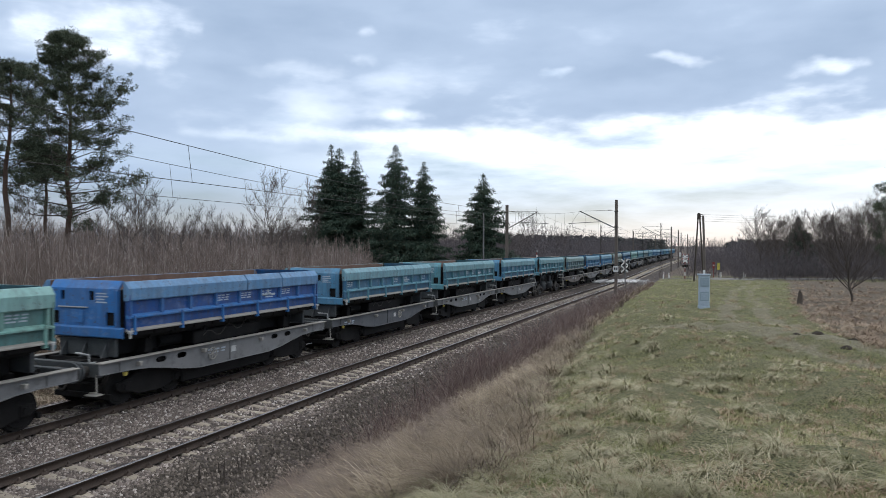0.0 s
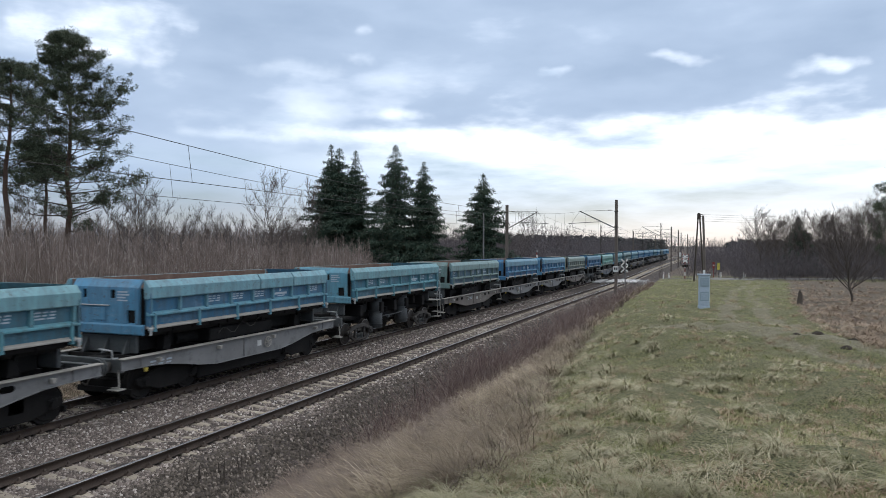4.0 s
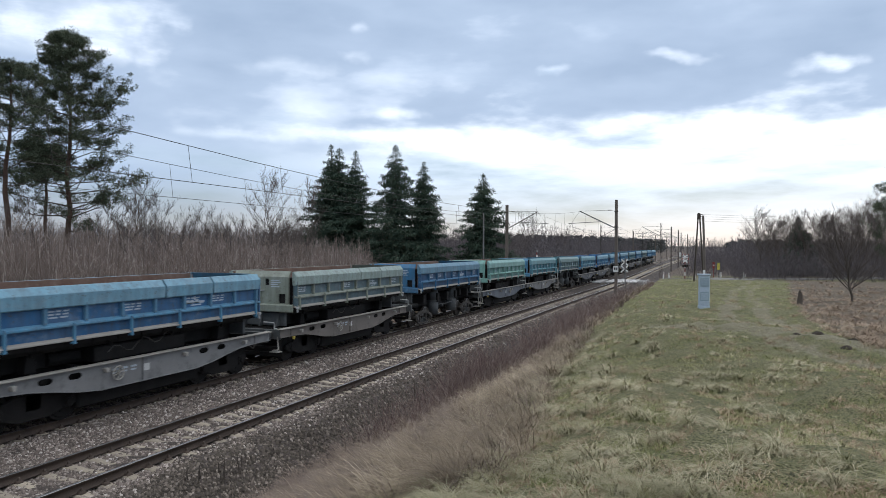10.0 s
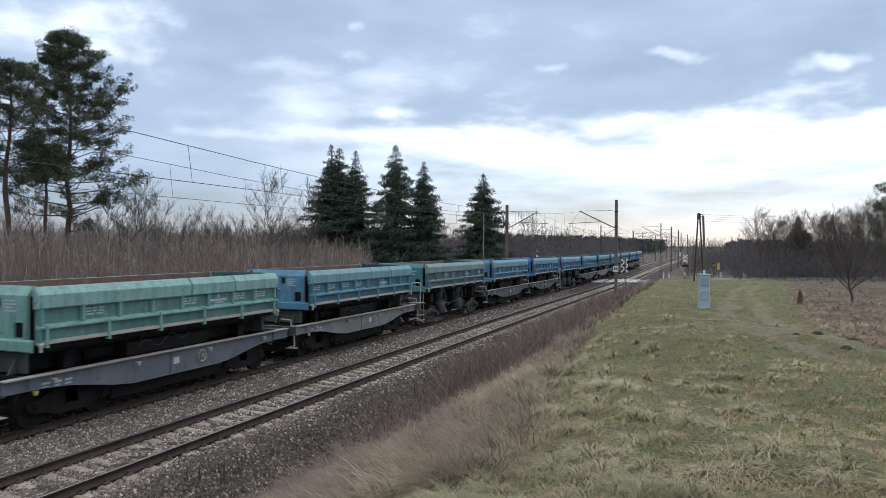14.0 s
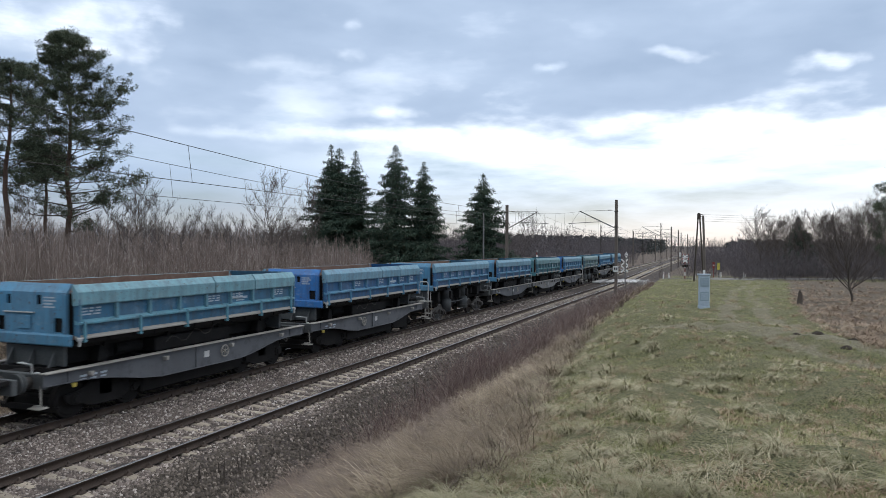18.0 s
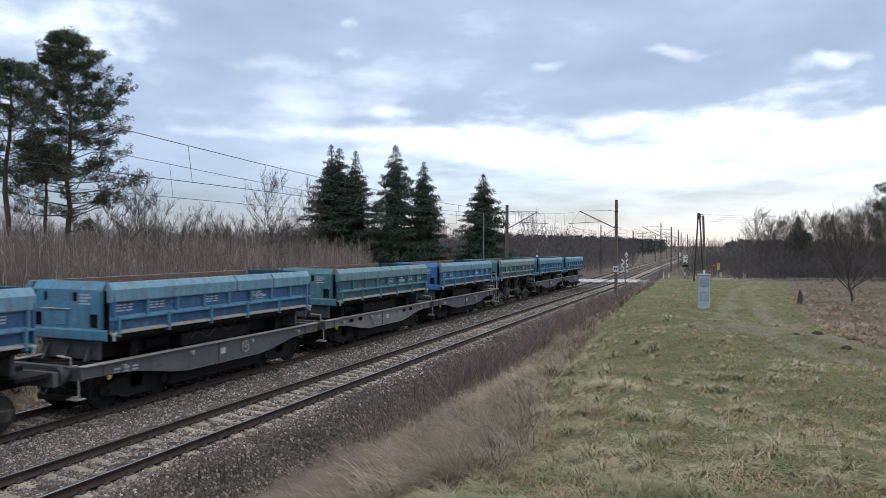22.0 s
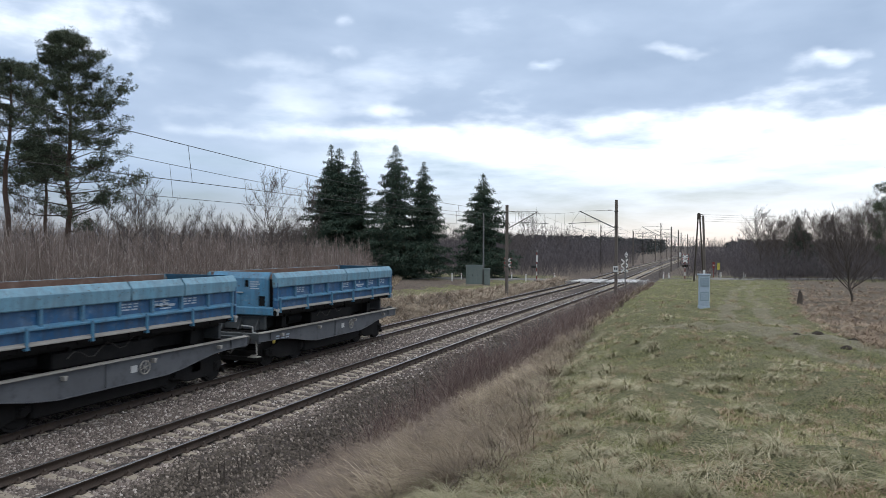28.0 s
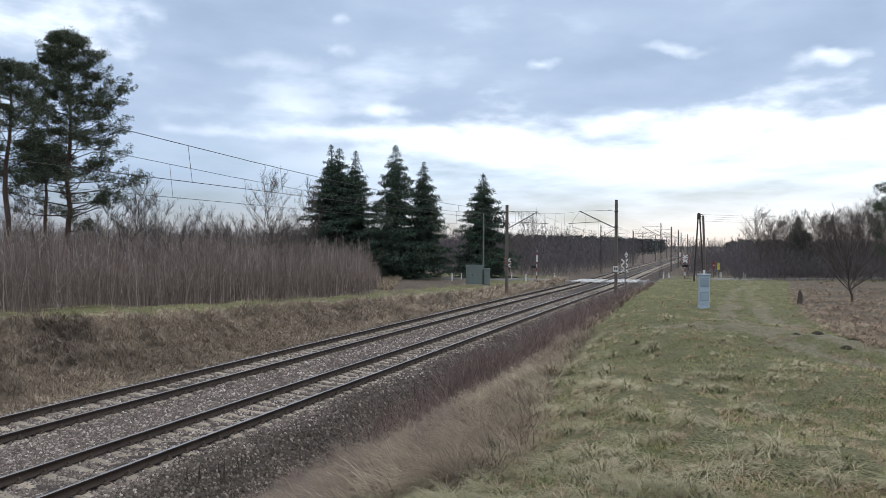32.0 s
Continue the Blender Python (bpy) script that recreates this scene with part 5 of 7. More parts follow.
def build_cabinets():
    # twin relay cabinets by the crossing
    for x, y, w, hgt, word in ((-24.1, 72.4, 1.75, 2.15, "large grey-green steel relay cabinet beside the line"), (-22.75, 72.6, 0.62, 1.85, "narrow grey-green steel cabinet beside the line")):
        z0 = floor_at(x, y)
        t = thing("relay_cabinet", pose(x, y, z0, 0, 0, 20), word, "cabinet", "relay cabinets")
        part("plinth", Shape().box(-w / 2 - 0.04, w / 2 + 0.04, -0.42, 0.42, -0.2, 0.12, 0.02), M["concrete"], t)
        b = part("body", Shape().box(-w / 2, w / 2, -0.4, 0.4, 0.12, hgt - 0.1, 0.02), M["cabinet"], t)
        n = 3 if w > 1 else 1
        for k in range(n):
            x0 = -w / 2 + 0.03 + k * (w - 0.03) / n
            dr = part("door", Shape().box(x0, x0 + w / n - 0.05, -0.425, -0.402, 0.17, hgt - 0.16, 0.008), M["cabinet"], t)
            part("handle", Shape().box(x0 + 0.06, x0 + 0.10, -0.45, -0.424, 1.0, 1.16, 0.006), M["black"], dr)
        part("roof", Shape().prism([(-w / 2 - 0.06, hgt - 0.1), (w / 2 + 0.06, hgt - 0.1), (w / 2 + 0.06, hgt - 0.04), (0, hgt), (-w / 2 - 0.06, hgt - 0.04)], "y", -0.46, 0.46), M["cabinet"], t)
    # slim pole behind them
    z0 = floor_at(-23.4, 73.4)
    t = thing("signal_pole", pose(-23.4, 73.4, z0), "slim pale grey steel pole behind the relay cabinets", "pole")
    part("shaft", Shape().rod((0, 0, -0.3), (0, 0, 7.5 - z0), 0.10, 0.07, n=12), M["galv"], t)
    part("cap", Shape().rod((0, 0, 7.5 - z0), (0, 0, 7.6 - z0), 0.09, 0.02, n=12), M["galv"], t)
    # pale blue street cabinet on the grass bank
    x, y = -0.46, 28.75
    z0 = floor_at(x, y)
    t = thing("junction_cabinet", pose(x, y, z0, 0, 0, 6), "pale blue-grey metal junction cabinet standing in the grass", "cabinet")
    w, hgt = 0.19, 1.30
    part("plinth", Shape().box(-w - 0.02, w + 0.02, -0.17, 0.17, -0.15, 0.10, 0.015), M["bluecab"], t)
    part("body", Shape().box(-w, w, -0.155, 0.155, 0.10, hgt - 0.07, 0.015), M["bluecab"], t)
    for z in (0.28, 0.82):
        d = part("door", Shape().box(-w + 0.035, w - 0.035, -0.168, -0.157, z, z + 0.34, 0.006), M["vent"], t)
        for k in range(7):
            part("louvre", Shape().box(-w + 0.07, w - 0.07, -0.178, -0.166, z + 0.05 + k * 0.036, z + 0.068 + k * 0.036), M["bluecab"], d)
    part("roof", Shape().box(-w - 0.035, w + 0.035, -0.19, 0.19, hgt - 0.07, hgt - 0.01, 0.015), M["bluecab"], t)
    part("vent_pipe", Shape().rod((0, 0, hgt - 0.01), (0, 0, hgt + 0.13), 0.045, n=12), M["white"], t)


def build_utility_poles():
    # two-legged wooden pole with a straight one beside it
    x, y = -2.0, 88.0
    z0 = floor_at(x, y)
    t = thing("utility_pole", pose(x, y, z0, 0, 0, 20), "dark tarred wooden double-legged pole with insulators", "utility pole", "wooden poles of the wayside line")
    top = 8.0 - z0
    for e, foot in ((-1, -0.55), (1, 0.62)):
        part("leg", Shape().rod((foot, 0, -0.4), (e * 0.07, 0, top), 0.11, 0.085, n=10), M["wood"], t)
    part("head", Shape().box(-0.18, 0.18, -0.12, 0.12, top - 0.75, top - 0.1, 0.03), M["wood"], t)
    for k in range(3):
        part("insulator", Shape().rod((0.15, -0.1, top - 0.2 - 0.25 * k), (0.42, -0.1, top - 0.16 - 0.25 * k), 0.035, n=8), M["porcelain"], t)
    x2, y2 = -0.9, 64.0
    z2 = floor_at(x2, y2)
    t2 = thing("utility_pole", pose(x2, y2, z2), "grey weathered straight wooden pole", "utility pole", "wooden poles of the wayside line")
    part("shaft", Shape().rod((0, 0, -0.4), (-0.22, 0, 6.75 - z2), 0.11, 0.085, n=12), M["mast"], t2)
    w = thing("telephone_wire", pose(0, 0, 0), "thin dark telephone wires leading off over the meadow", "wire")
    for k in range(4):
        a = np.array([-1.85, 88.0, 7.85 - 0.25 * k])
        b = np.array([34.0, 118.0, 8.6 - 0.3 * k])
        u = np.linspace(0, 1, 9)
        p = a + (b - a) * u[:, None]
        p[:, 2] -= 1.6 * u * (1 - u)
        v, f = line_tube(p, 0.010)
        part("wire", fast_mesh("wire", v, f, M["wire"]), None, w)
    t3 = thing("utility_pole", pose(34.0, 118.0, -0.3), "dark wooden pole among the roadside trees", "utility pole", "wooden poles of the wayside line")
    part("shaft", Shape().rod((0, 0, -0.4), (0, 0, 9.2), 0.14, 0.10, n=10), M["wood"], t3)


build_masts()
build_overhead_line(TRACKS[0], (-4.0, 64.2, 118.4, 176.0, 235.0, 290.0), 1.36, "near", 2.35)
build_overhead_line(TRACKS[1], (2.0, 64.2, 122.0, 172.0, 239.0, 294.0), 1.30, "far", 4.05)
build_crossing()
build_signs()
build_cabinets()
build_utility_poles()
# ---- trees, thicket and grass ----
def ramp_material(name, stops, rough=0.9, trans=0.0, info="island", spec=0.15, patch=0.0, pscale=0.9):
    """Colour picked at random from the stops for every blade, leaf or twig."""
    m, nt, s = material(name, rough)
    s.inputs["Specular IOR Level"].default_value = spec
    g = nt.nodes.new("ShaderNodeNewGeometry" if info == "island" else "ShaderNodeObjectInfo")
    r = nt.nodes.new("ShaderNodeValToRGB")
    r.color_ramp.elements[0].position, r.color_ramp.elements[0].color = stops[0][0], (*stops[0][1], 1)
    r.color_ramp.elements[1].position, r.color_ramp.elements[1].color = stops[-1][0], (*stops[-1][1], 1)
    for p, c in stops[1:-1]:
        e = r.color_ramp.elements.new(p)
        e.color = (*c, 1)
    # patches of one growth and another, besides the spread from blade to blade
    pick = nt.nodes.new("ShaderNodeMath")
    pick.operation = "MULTIPLY_ADD"
    pick.use_clamp = True
    link(nt, g.outputs["Random Per Island" if info == "island" else "Random"], pick.inputs[0])
    pick.inputs[1].default_value = 1 - patch
    pm = nt.nodes.new("ShaderNodeMath")
    pm.operation = "MULTIPLY"
    link(nt, noisy(nt, pscale, 6.0, 0.68, 0.34, 0.66), pm.inputs[0])
    pm.inputs[1].default_value = patch
    link(nt, pm.outputs[0], pick.inputs[2])
    link(nt, pick.outputs[0], r.inputs["Fac"])
    col = mixed(nt, noisy(nt, 0.35, 3.0, 0.5, 0.35, 0.65), r.outputs["Color"], mixed(nt, 0.5, r.outputs["Color"], stops[0][1]))
    link(nt, col, s.inputs["Base Color"])
    if trans:
        tl = nt.nodes.new("ShaderNodeBsdfTranslucent")
        link(nt, col, tl.inputs["Color"])
        mx = nt.nodes.new("ShaderNodeMixShader")
        mx.inputs[0].default_value = trans
        link(nt, s.outputs[0], mx.inputs[1])
        link(nt, tl.outputs[0], mx.inputs[2])
        link(nt, mx.outputs[0], nt.nodes["Material Output"].inputs["Surface"])
    return m


M["blade"] = ramp_material("meadow_blades", [(0.0, (0.11, 0.11, 0.05)), (0.2, (0.21, 0.21, 0.10)), (0.42, (0.41, 0.37, 0.24)), (0.78, (0.66, 0.59, 0.43)), (0.92, (0.17, 0.185, 0.08)), (1.0, (0.28, 0.20, 0.13))], trans=0.08, patch=0.5, pscale=1.6)
M["tuft"] = ramp_material("dry_tufts", [(0.0, (0.16, 0.105, 0.07)), (0.35, (0.30, 0.21, 0.135)), (0.65, (0.45, 0.36, 0.24)), (0.9, (0.60, 0.51, 0.36)), (1.0, (0.21, 0.22, 0.09))], trans=0.08, patch=0.4, pscale=1.7)
M["short"] = ramp_material("short_grass", [(0.0, (0.11, 0.13, 0.048)), (0.3, (0.20, 0.22, 0.085)), (0.52, (0.30, 0.295, 0.135)), (0.74, (0.47, 0.425, 0.25)), (1.0, (0.66, 0.58, 0.41))], trans=0.08, patch=0.62, pscale=1.9)
M["verge"] = ramp_material("verge_blades", [(0.0, (0.17, 0.185, 0.075)), (0.5, (0.33, 0.325, 0.15)), (1.0, (0.52, 0.47, 0.29))], trans=0.2, patch=0.5, pscale=0.8)
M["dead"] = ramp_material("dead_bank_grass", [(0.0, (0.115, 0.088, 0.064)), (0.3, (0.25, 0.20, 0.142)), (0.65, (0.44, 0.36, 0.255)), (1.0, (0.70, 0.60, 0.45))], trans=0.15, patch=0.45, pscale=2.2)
# same dead grass, with light put into its colour for the far bank
M["bank"] = ramp_material("brightened_bank_grass", [(0.0, (0.19, 0.15, 0.118)), (0.3, (0.38, 0.312, 0.245)), (0.65, (0.60, 0.505, 0.395)), (1.0, (0.82, 0.71, 0.56))], trans=0.15, patch=0.4, pscale=1.4)
M["dark_dead"] = ramp_material("dark_bank_grass", [(0.0, (0.10, 0.078, 0.066)), (0.5, (0.20, 0.155, 0.13)), (0.85, (0.33, 0.265, 0.215)), (1.0, (0.52, 0.43, 0.35))], trans=0.1, patch=0.4, pscale=1.5)
M["field"] = ramp_material("field_growth", [(0.0, (0.18, 0.13, 0.098)), (0.4, (0.34, 0.26, 0.19)), (0.75, (0.52, 0.42, 0.31)), (1.0, (0.70, 0.60, 0.45))], trans=0.15, patch=0.5, pscale=1.6)
M["twig"] = ramp_material("thicket_twigs", [(0.0, (0.15, 0.116, 0.10)), (0.5, (0.235, 0.185, 0.162)), (0.85, (0.36, 0.295, 0.262)), (1.0, (0.66, 0.60, 0.54))])
# haze of distance put into the colour: greyer, bluer twigs
M["fartwig"] = ramp_material("hazed_twigs", [(0.0, (0.105, 0.094, 0.10)), (0.6, (0.135, 0.12, 0.125)), (1.0, (0.175, 0.152, 0.15))])
M["redtwig"] = ramp_material("bramble_canes", [(0.0, (0.12, 0.082, 0.076)), (0.45, (0.195, 0.138, 0.124)), (0.8, (0.29, 0.222, 0.195)), (1.0, (0.50, 0.43, 0.37))])
M["bark"] = two_tone("dark_bark", (0.06, 0.05, 0.042), (0.11, 0.09, 0.075), 2.0, 0.95, fine=20.0, bumpy=0.5, stretch=(1, 1, 0.25))
M["pinebark"] = two_tone("pine_bark", (0.085, 0.06, 0.048), (0.13, 0.082, 0.06), 1.2, 0.95, fine=18.0, bumpy=0.5, stretch=(1, 1, 0.3))
M["paletwig"] = ramp_material("bare_branches", [(0.0, (0.085, 0.072, 0.066)), (0.6, (0.125, 0.106, 0.097)), (1.0, (0.175, 0.15, 0.137))])
M["spruce"] = ramp_material("spruce_needles", [(0.0, (0.034, 0.056, 0.042)), (0.5, (0.06, 0.092, 0.066)), (0.9, (0.095, 0.125, 0.085)), (1.0, (0.125, 0.11, 0.08))], 0.8)
# needle greens lightened to carry the haze in their colour
M["pine"] = ramp_material("pine_needles", [(0.0, (0.05, 0.066, 0.046)), (0.5, (0.09, 0.112, 0.072)), (1.0, (0.15, 0.162, 0.105))], 0.8)
# blue-grey tint stands for the haze before the far wood
M["farpine"] = ramp_material("hazed_mixed_wood", [(0.0, (0.05, 0.062, 0.062)), (0.5, (0.09, 0.098, 0.095)), (1.0, (0.15, 0.138, 0.13))], 0.9)
M["molehill"] = two_tone("mole_earth", (0.03, 0.024, 0.019), (0.055, 0.043, 0.034), 6.0, 0.95, fine=40.0, bumpy=0.8)


def blades(rng, x, y, z, length, width, lean, fall=0.35, a=None):
    """Bent grass blades: arrays of foot points, lengths, widths and leans. Verts and faces."""
    n = len(x)
    if a is None:
        a = rng.uniform(0, 2 * np.pi, n)
    dx, dy = np.cos(a), np.sin(a)
    px, py = -dy * width / 2, dx * width / 2
    foot = np.stack([x, y, z], 1)
    side = np.stack([px, py, np.zeros(n)], 1)
    mid = foot + np.stack([dx * lean * length * 0.45, dy * lean * length * 0.45, length * 0.55 * np.sqrt(np.clip(1 - (lean * 0.65) ** 2, 0.06, 1))], 1)
    tip = foot + np.stack([dx * lean * length * 0.95, dy * lean * length * 0.95, length * np.clip(1 - fall * 1.35 * lean, 0.05, 1) * np.sqrt(np.clip(1 - (lean * 0.75) ** 2, 0.04, 1))], 1)
    v = np.stack([foot - side, foot + side, mid + side * 0.8, mid - side * 0.8, tip], 1).reshape(-1, 3)
    b = np.arange(n) * 5
    return v, [np.stack([b, b + 1, b + 2, b + 3], 1), np.stack([b + 3, b + 2, b + 4], 1)]


def arched(rng, x, y, z, length, width, lean, a):
    """Long blades that rise, bend over and hang: three lengths each."""
    n = len(x)
    dx, dy = np.cos(a), np.sin(a)
    side = np.stack([-dy * width / 2, dx * width / 2, np.zeros(n)], 1)
    p = np.stack([x, y, z], 1)
    rows = [p - side, p + side]
    for k, (bend, part_of, w) in enumerate(((0.62, 0.36, 1.0), (1.12, 0.34, 0.75), (1.42, 0.30, 0.0))):
        th = np.clip(lean * bend, 0, 2.5)
        out = np.sin(th) * length * part_of
        p = p + np.stack([dx * out, dy * out, np.cos(th) * length * part_of], 1)
        rows += [p + side * w, p - side * w] if w else [p]
    v = np.stack(rows, 1).reshape(-1, 3)
    b = np.arange(n) * 7
    return v, [np.stack([b, b + 1, b + 2, b + 3], 1), np.stack([b + 3, b + 2, b + 4, b + 5], 1), np.stack([b + 5, b + 4, b + 6], 1)]


def stuff(name, v, f, mat, label, category):
    tagged(part(name, fast_mesh(name, v, f, mat)), label, category, kind="stuff")


def mops(rng, x, y, size, k, length, width, lean, slope=0.0, toward=np.pi):
    """Drooping tussocks: k blades rise from every heart, bend over and hang to the ground; slope: how far all lean to one side."""
    m = len(x)
    r = rng.random((m, k)) ** 0.7 * 0.07 * size[:, None]
    a = rng.uniform(0, 2 * np.pi, (m, k))
    bx, by = (x[:, None] + r * np.cos(a)).ravel(), (y[:, None] + r * np.sin(a)).ravel()
    side = toward + rng.normal(0, 0.5, (m, 1)) + rng.normal(0, 0.6, (m, k))
    way = np.where(rng.random((m, k)) < slope, side, a + rng.normal(0, 0.5, (m, k))).ravel()
    big = np.repeat(size, k)
    ln = rng.uniform(0.5, 1.15, m * k) * length * big
    heap = 0.055 * big * (1 - r.ravel() / (0.07 * big))
    return arched(rng, bx, by, land(bx, by) - 0.015 + heap, ln, width + 0.00035 * np.hypot(bx, by), rng.uniform(lean[0], lean[1], m * k), way)


def brow(y):
    return np.interp(y, BROW_Y, BROW_X)


def fan(rng, n, near, far, lo, hi):
    """Feet of plants thinning out with the way from the viewer: y, and x at random between lo(y) and hi(y)."""
    y = 1 / rng.uniform(1 / far, 1 / near, n)
    a, b = lo(y), hi(y)
    return a + (b - a) * rng.random(n), y


def edge_right(y):
    return 0.24 * y + 0.9


def build_grass():
    rng = np.random.default_rng(31)
    # drooping tussocks, thick along the brow and thinning out over the meadow
    x, y = fan(rng, 640, 3.6, 26, lambda y: brow(y) - 0.5, lambda y: np.minimum(brow(y) + 4.2 + 0.05 * y, edge_right(y)))
    keep = (np.hypot(x, y) > 2.4) & (rng.random(len(x)) < np.clip(1.15 - 0.23 * (x - brow(y)), 0.22, 1))
    x, y = x[keep], y[keep]
    v, f = mops(rng, x, y, rng.uniform(0.55, 1.35, len(x)) * np.clip(1.15 - 0.10 * (x - brow(y)), 0.55, 1), 100, 0.25, 0.0024, (1.1, 1.8), 0.5, np.pi + 0.7)
    stuff("grass_tussocks", v, f, M["blade"], "straw and green tussocks of drooping winter grass on the bank", "grass")
    # small brown flattened tufts in the meadow
    x, y = fan(rng, 1700, 3.4, 48, lambda y: brow(y) + 0.3, edge_right)
    v, f = mops(rng, x, y, rng.uniform(0.5, 1.2, len(x)) * (1 + y / 70), 22, 0.14, 0.003, (1.3, 1.9), 0.2)
    stuff("grass_tufts", v, f, M["tuft"], "small dry brown and straw tufts in the meadow", "grass")
    # the dense short sward
    x, y = fan(rng, 155000, 2.4, 46, lambda y: brow(y) - 1.0, edge_right)
    ruts = (np.abs(np.abs(x - np.interp(y, PATH_Y, PATH_X)) - 0.55) < 0.3) & (y > 12)
    ruts |= np.hypot((x - 0.4) * 0.53 + (y - 16.9) * 0.85, 0.28 * ((x - 0.4) * -0.85 - (y - 16.9) * 0.53)) < 0.6
    keep = ((x < np.interp(y, FIELD_Y, FIELD_X) + rng.normal(0, 0.35, len(x))) | (y < 11.5)) & (~ruts | (rng.random(len(x)) < 0.16)) & (x > brow(y) + rng.normal(0, 0.45, len(x))) & (rng.random(len(x)) < (y - 2.3) / 1.7)
    x, y = x[keep], y[keep]
    dist = np.hypot(x, y)
    v, f = blades(rng, x, y, land(x, y) - 0.01, rng.uniform(0.03, 0.085, len(x)) * (1 + dist / 60), 0.0028 + 0.00055 * dist, rng.uniform(0.6, 1.5, len(x)), 0.8)
    stuff("short_grass", v, f, M["short"], "short dense green and straw coloured meadow grass", "grass")
    n = 16000
    y = 30 + 62 * rng.random(n)
    x = brow(y) + (np.minimum(edge_right(y), np.interp(y, FIELD_Y, FIELD_X)) - brow(y)) * rng.random(n)
    v, f = blades(rng, x, y, land(x, y) - 0.02, rng.uniform(0.05, 0.15, n), 0.012 + 0.0006 * y, rng.uniform(0.7, 1.4, n), 0.7)
    stuff("meadow_grass", v, f, M["short"], "uneven green and straw grass further out on the meadow", "grass")
    # dead grass hanging in mats down the near cutting slope
    x, y = fan(rng, 2300, 5.0, 80, lambda y: np.full(len(y), -8.3), lambda y: brow(y) + 0.5)
    low = np.clip((x + 8.3) / (brow(y) + 8.3), 0, 1)
    pale = low + rng.normal(0, 0.3, len(x)) > 0.7
    for pick, key, label in ((pale, "dead", "matted straw-grey dead grass on the cutting slope"), (~pale, "dark_dead", "dark matted dead grass at the foot of the slope")):
        px, py = x[pick], y[pick]
        v, f = mops(rng, px, py, rng.uniform(0.8, 1.7, len(px)) * (1 + py / 60), 34, 0.34, 0.0026, (0.9, 1.75), 0.55, np.pi + 0.35)
        stuff("dead_grass", v, f, M[key], label, "grass")
    # and down the far bank, tumbled and darker in places
    x, y = fan(rng, 3000, 12, 95, lambda y: np.interp(y, [17, 30, 60, 90], [-21.9, -21.3, -20.5, -19.9]), lambda y: np.full(len(y), -17.9))
    dark = np.sin(y * 0.37 + 1.0) + 0.7 * np.sin(y * 0.9 + x) + rng.normal(0, 0.5, len(x)) - 0.25 * (x + 20.5) > 1.6
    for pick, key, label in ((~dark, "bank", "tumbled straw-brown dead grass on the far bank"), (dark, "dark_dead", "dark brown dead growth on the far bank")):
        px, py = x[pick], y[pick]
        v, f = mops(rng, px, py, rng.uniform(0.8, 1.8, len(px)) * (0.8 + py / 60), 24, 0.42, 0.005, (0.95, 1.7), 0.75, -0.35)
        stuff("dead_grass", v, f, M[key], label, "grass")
    # verge grass along the crest of the far bank and round the crossing
    x, y = fan(rng, 26000, 14, 88, lambda y: np.full(len(y), -27.0), lambda y: np.interp(y, [17, 30, 60, 90], [-21.4, -20.9, -20.1, -19.4]))
    dist = np.hypot(x, y)
    v, f = blades(rng, x, y, land(x, y) - 0.02, rng.uniform(0.05, 0.15, len(x)), 0.006 + 0.001 * dist, rng.uniform(0.6, 1.4, len(x)), 0.6)
    stuff("verge_grass", v, f, M["verge"], "yellow-green grass verge along the top of the far bank", "grass")
    # tall pale grass and scrub where the thicket thins out by the road
    n = 5200
    y = rng.uniform(60, 88, n)
    x = -0.47 * y - 1.0 + rng.uniform(-3, 2.6, n) * np.interp(y, [60, 88], [0.5, 1.2])
    keep = x < -21.5
    x, y = x[keep], y[keep]
    v, f = blades(rng, x, y, land(x, y) - 0.03, rng.uniform(0.25, 0.8, len(x)), np.full(len(x), 0.05), rng.uniform(0.2, 0.9, len(x)), 0.5)
    stuff("tall_grass", v, f, M["dead"], "tall pale dead grass at the end of the thicket", "grass")
    # rough brown bramble field beyond the path
    x, y = fan(rng, 2100, 12.5, 95, lambda y: np.interp(y, FIELD_Y, FIELD_X) - 0.2, lambda y: 0.30 * y + 1.5)
    v, f = mops(rng, x, y, rng.uniform(0.5, 1.2, len(x)) * (0.6 + y / 55), 22, 0.26, 0.005, (0.95, 1.75), 0.3)
    stuff("rough_grass", v, f, M["field"], "rough brown dead grass and brambles in the field", "grass")


def twig_spray(rng, base, hgt, n_twigs, spread, r, sides=3, tw=0.4):
    """Stems fanning up from many feet, each forking into twigs. Tubes."""
    m = len(base)
    top = base + np.stack([rng.normal(0, spread, m) * hgt, rng.normal(0, spread, m) * hgt, hgt], 1)
    mid = base + (top - base) * 0.5 + rng.normal(0, 0.03, (m, 3)) * hgt[:, None]
    p0, p1 = [base, mid], [mid, top]
    r0, r1 = [r, r * 0.7], [r * 0.7, r * 0.25]
    for k in range(n_twigs):
        u = rng.uniform(0.25, 0.97, m)[:, None]
        on = np.where(u < 0.5, base + (mid - base) * u * 2, mid + (top - mid) * (u - 0.5) * 2)
        ln = hgt * rng.uniform(0.10, 0.26, m) * (1.25 - u[:, 0])
        a = rng.uniform(0, 2 * np.pi, m)
        end = on + np.stack([np.cos(a) * ln * 0.7, np.sin(a) * ln * 0.7, ln * rng.uniform(0.5, 1.2, m)], 1)
        p0.append(on)
        p1.append(end)
        r0.append(r * tw)
        r1.append(r * tw * 0.3)
    return tube_arrays(np.concatenate(p0), np.concatenate(p1), np.concatenate(r0), np.concatenate(r1), sides)


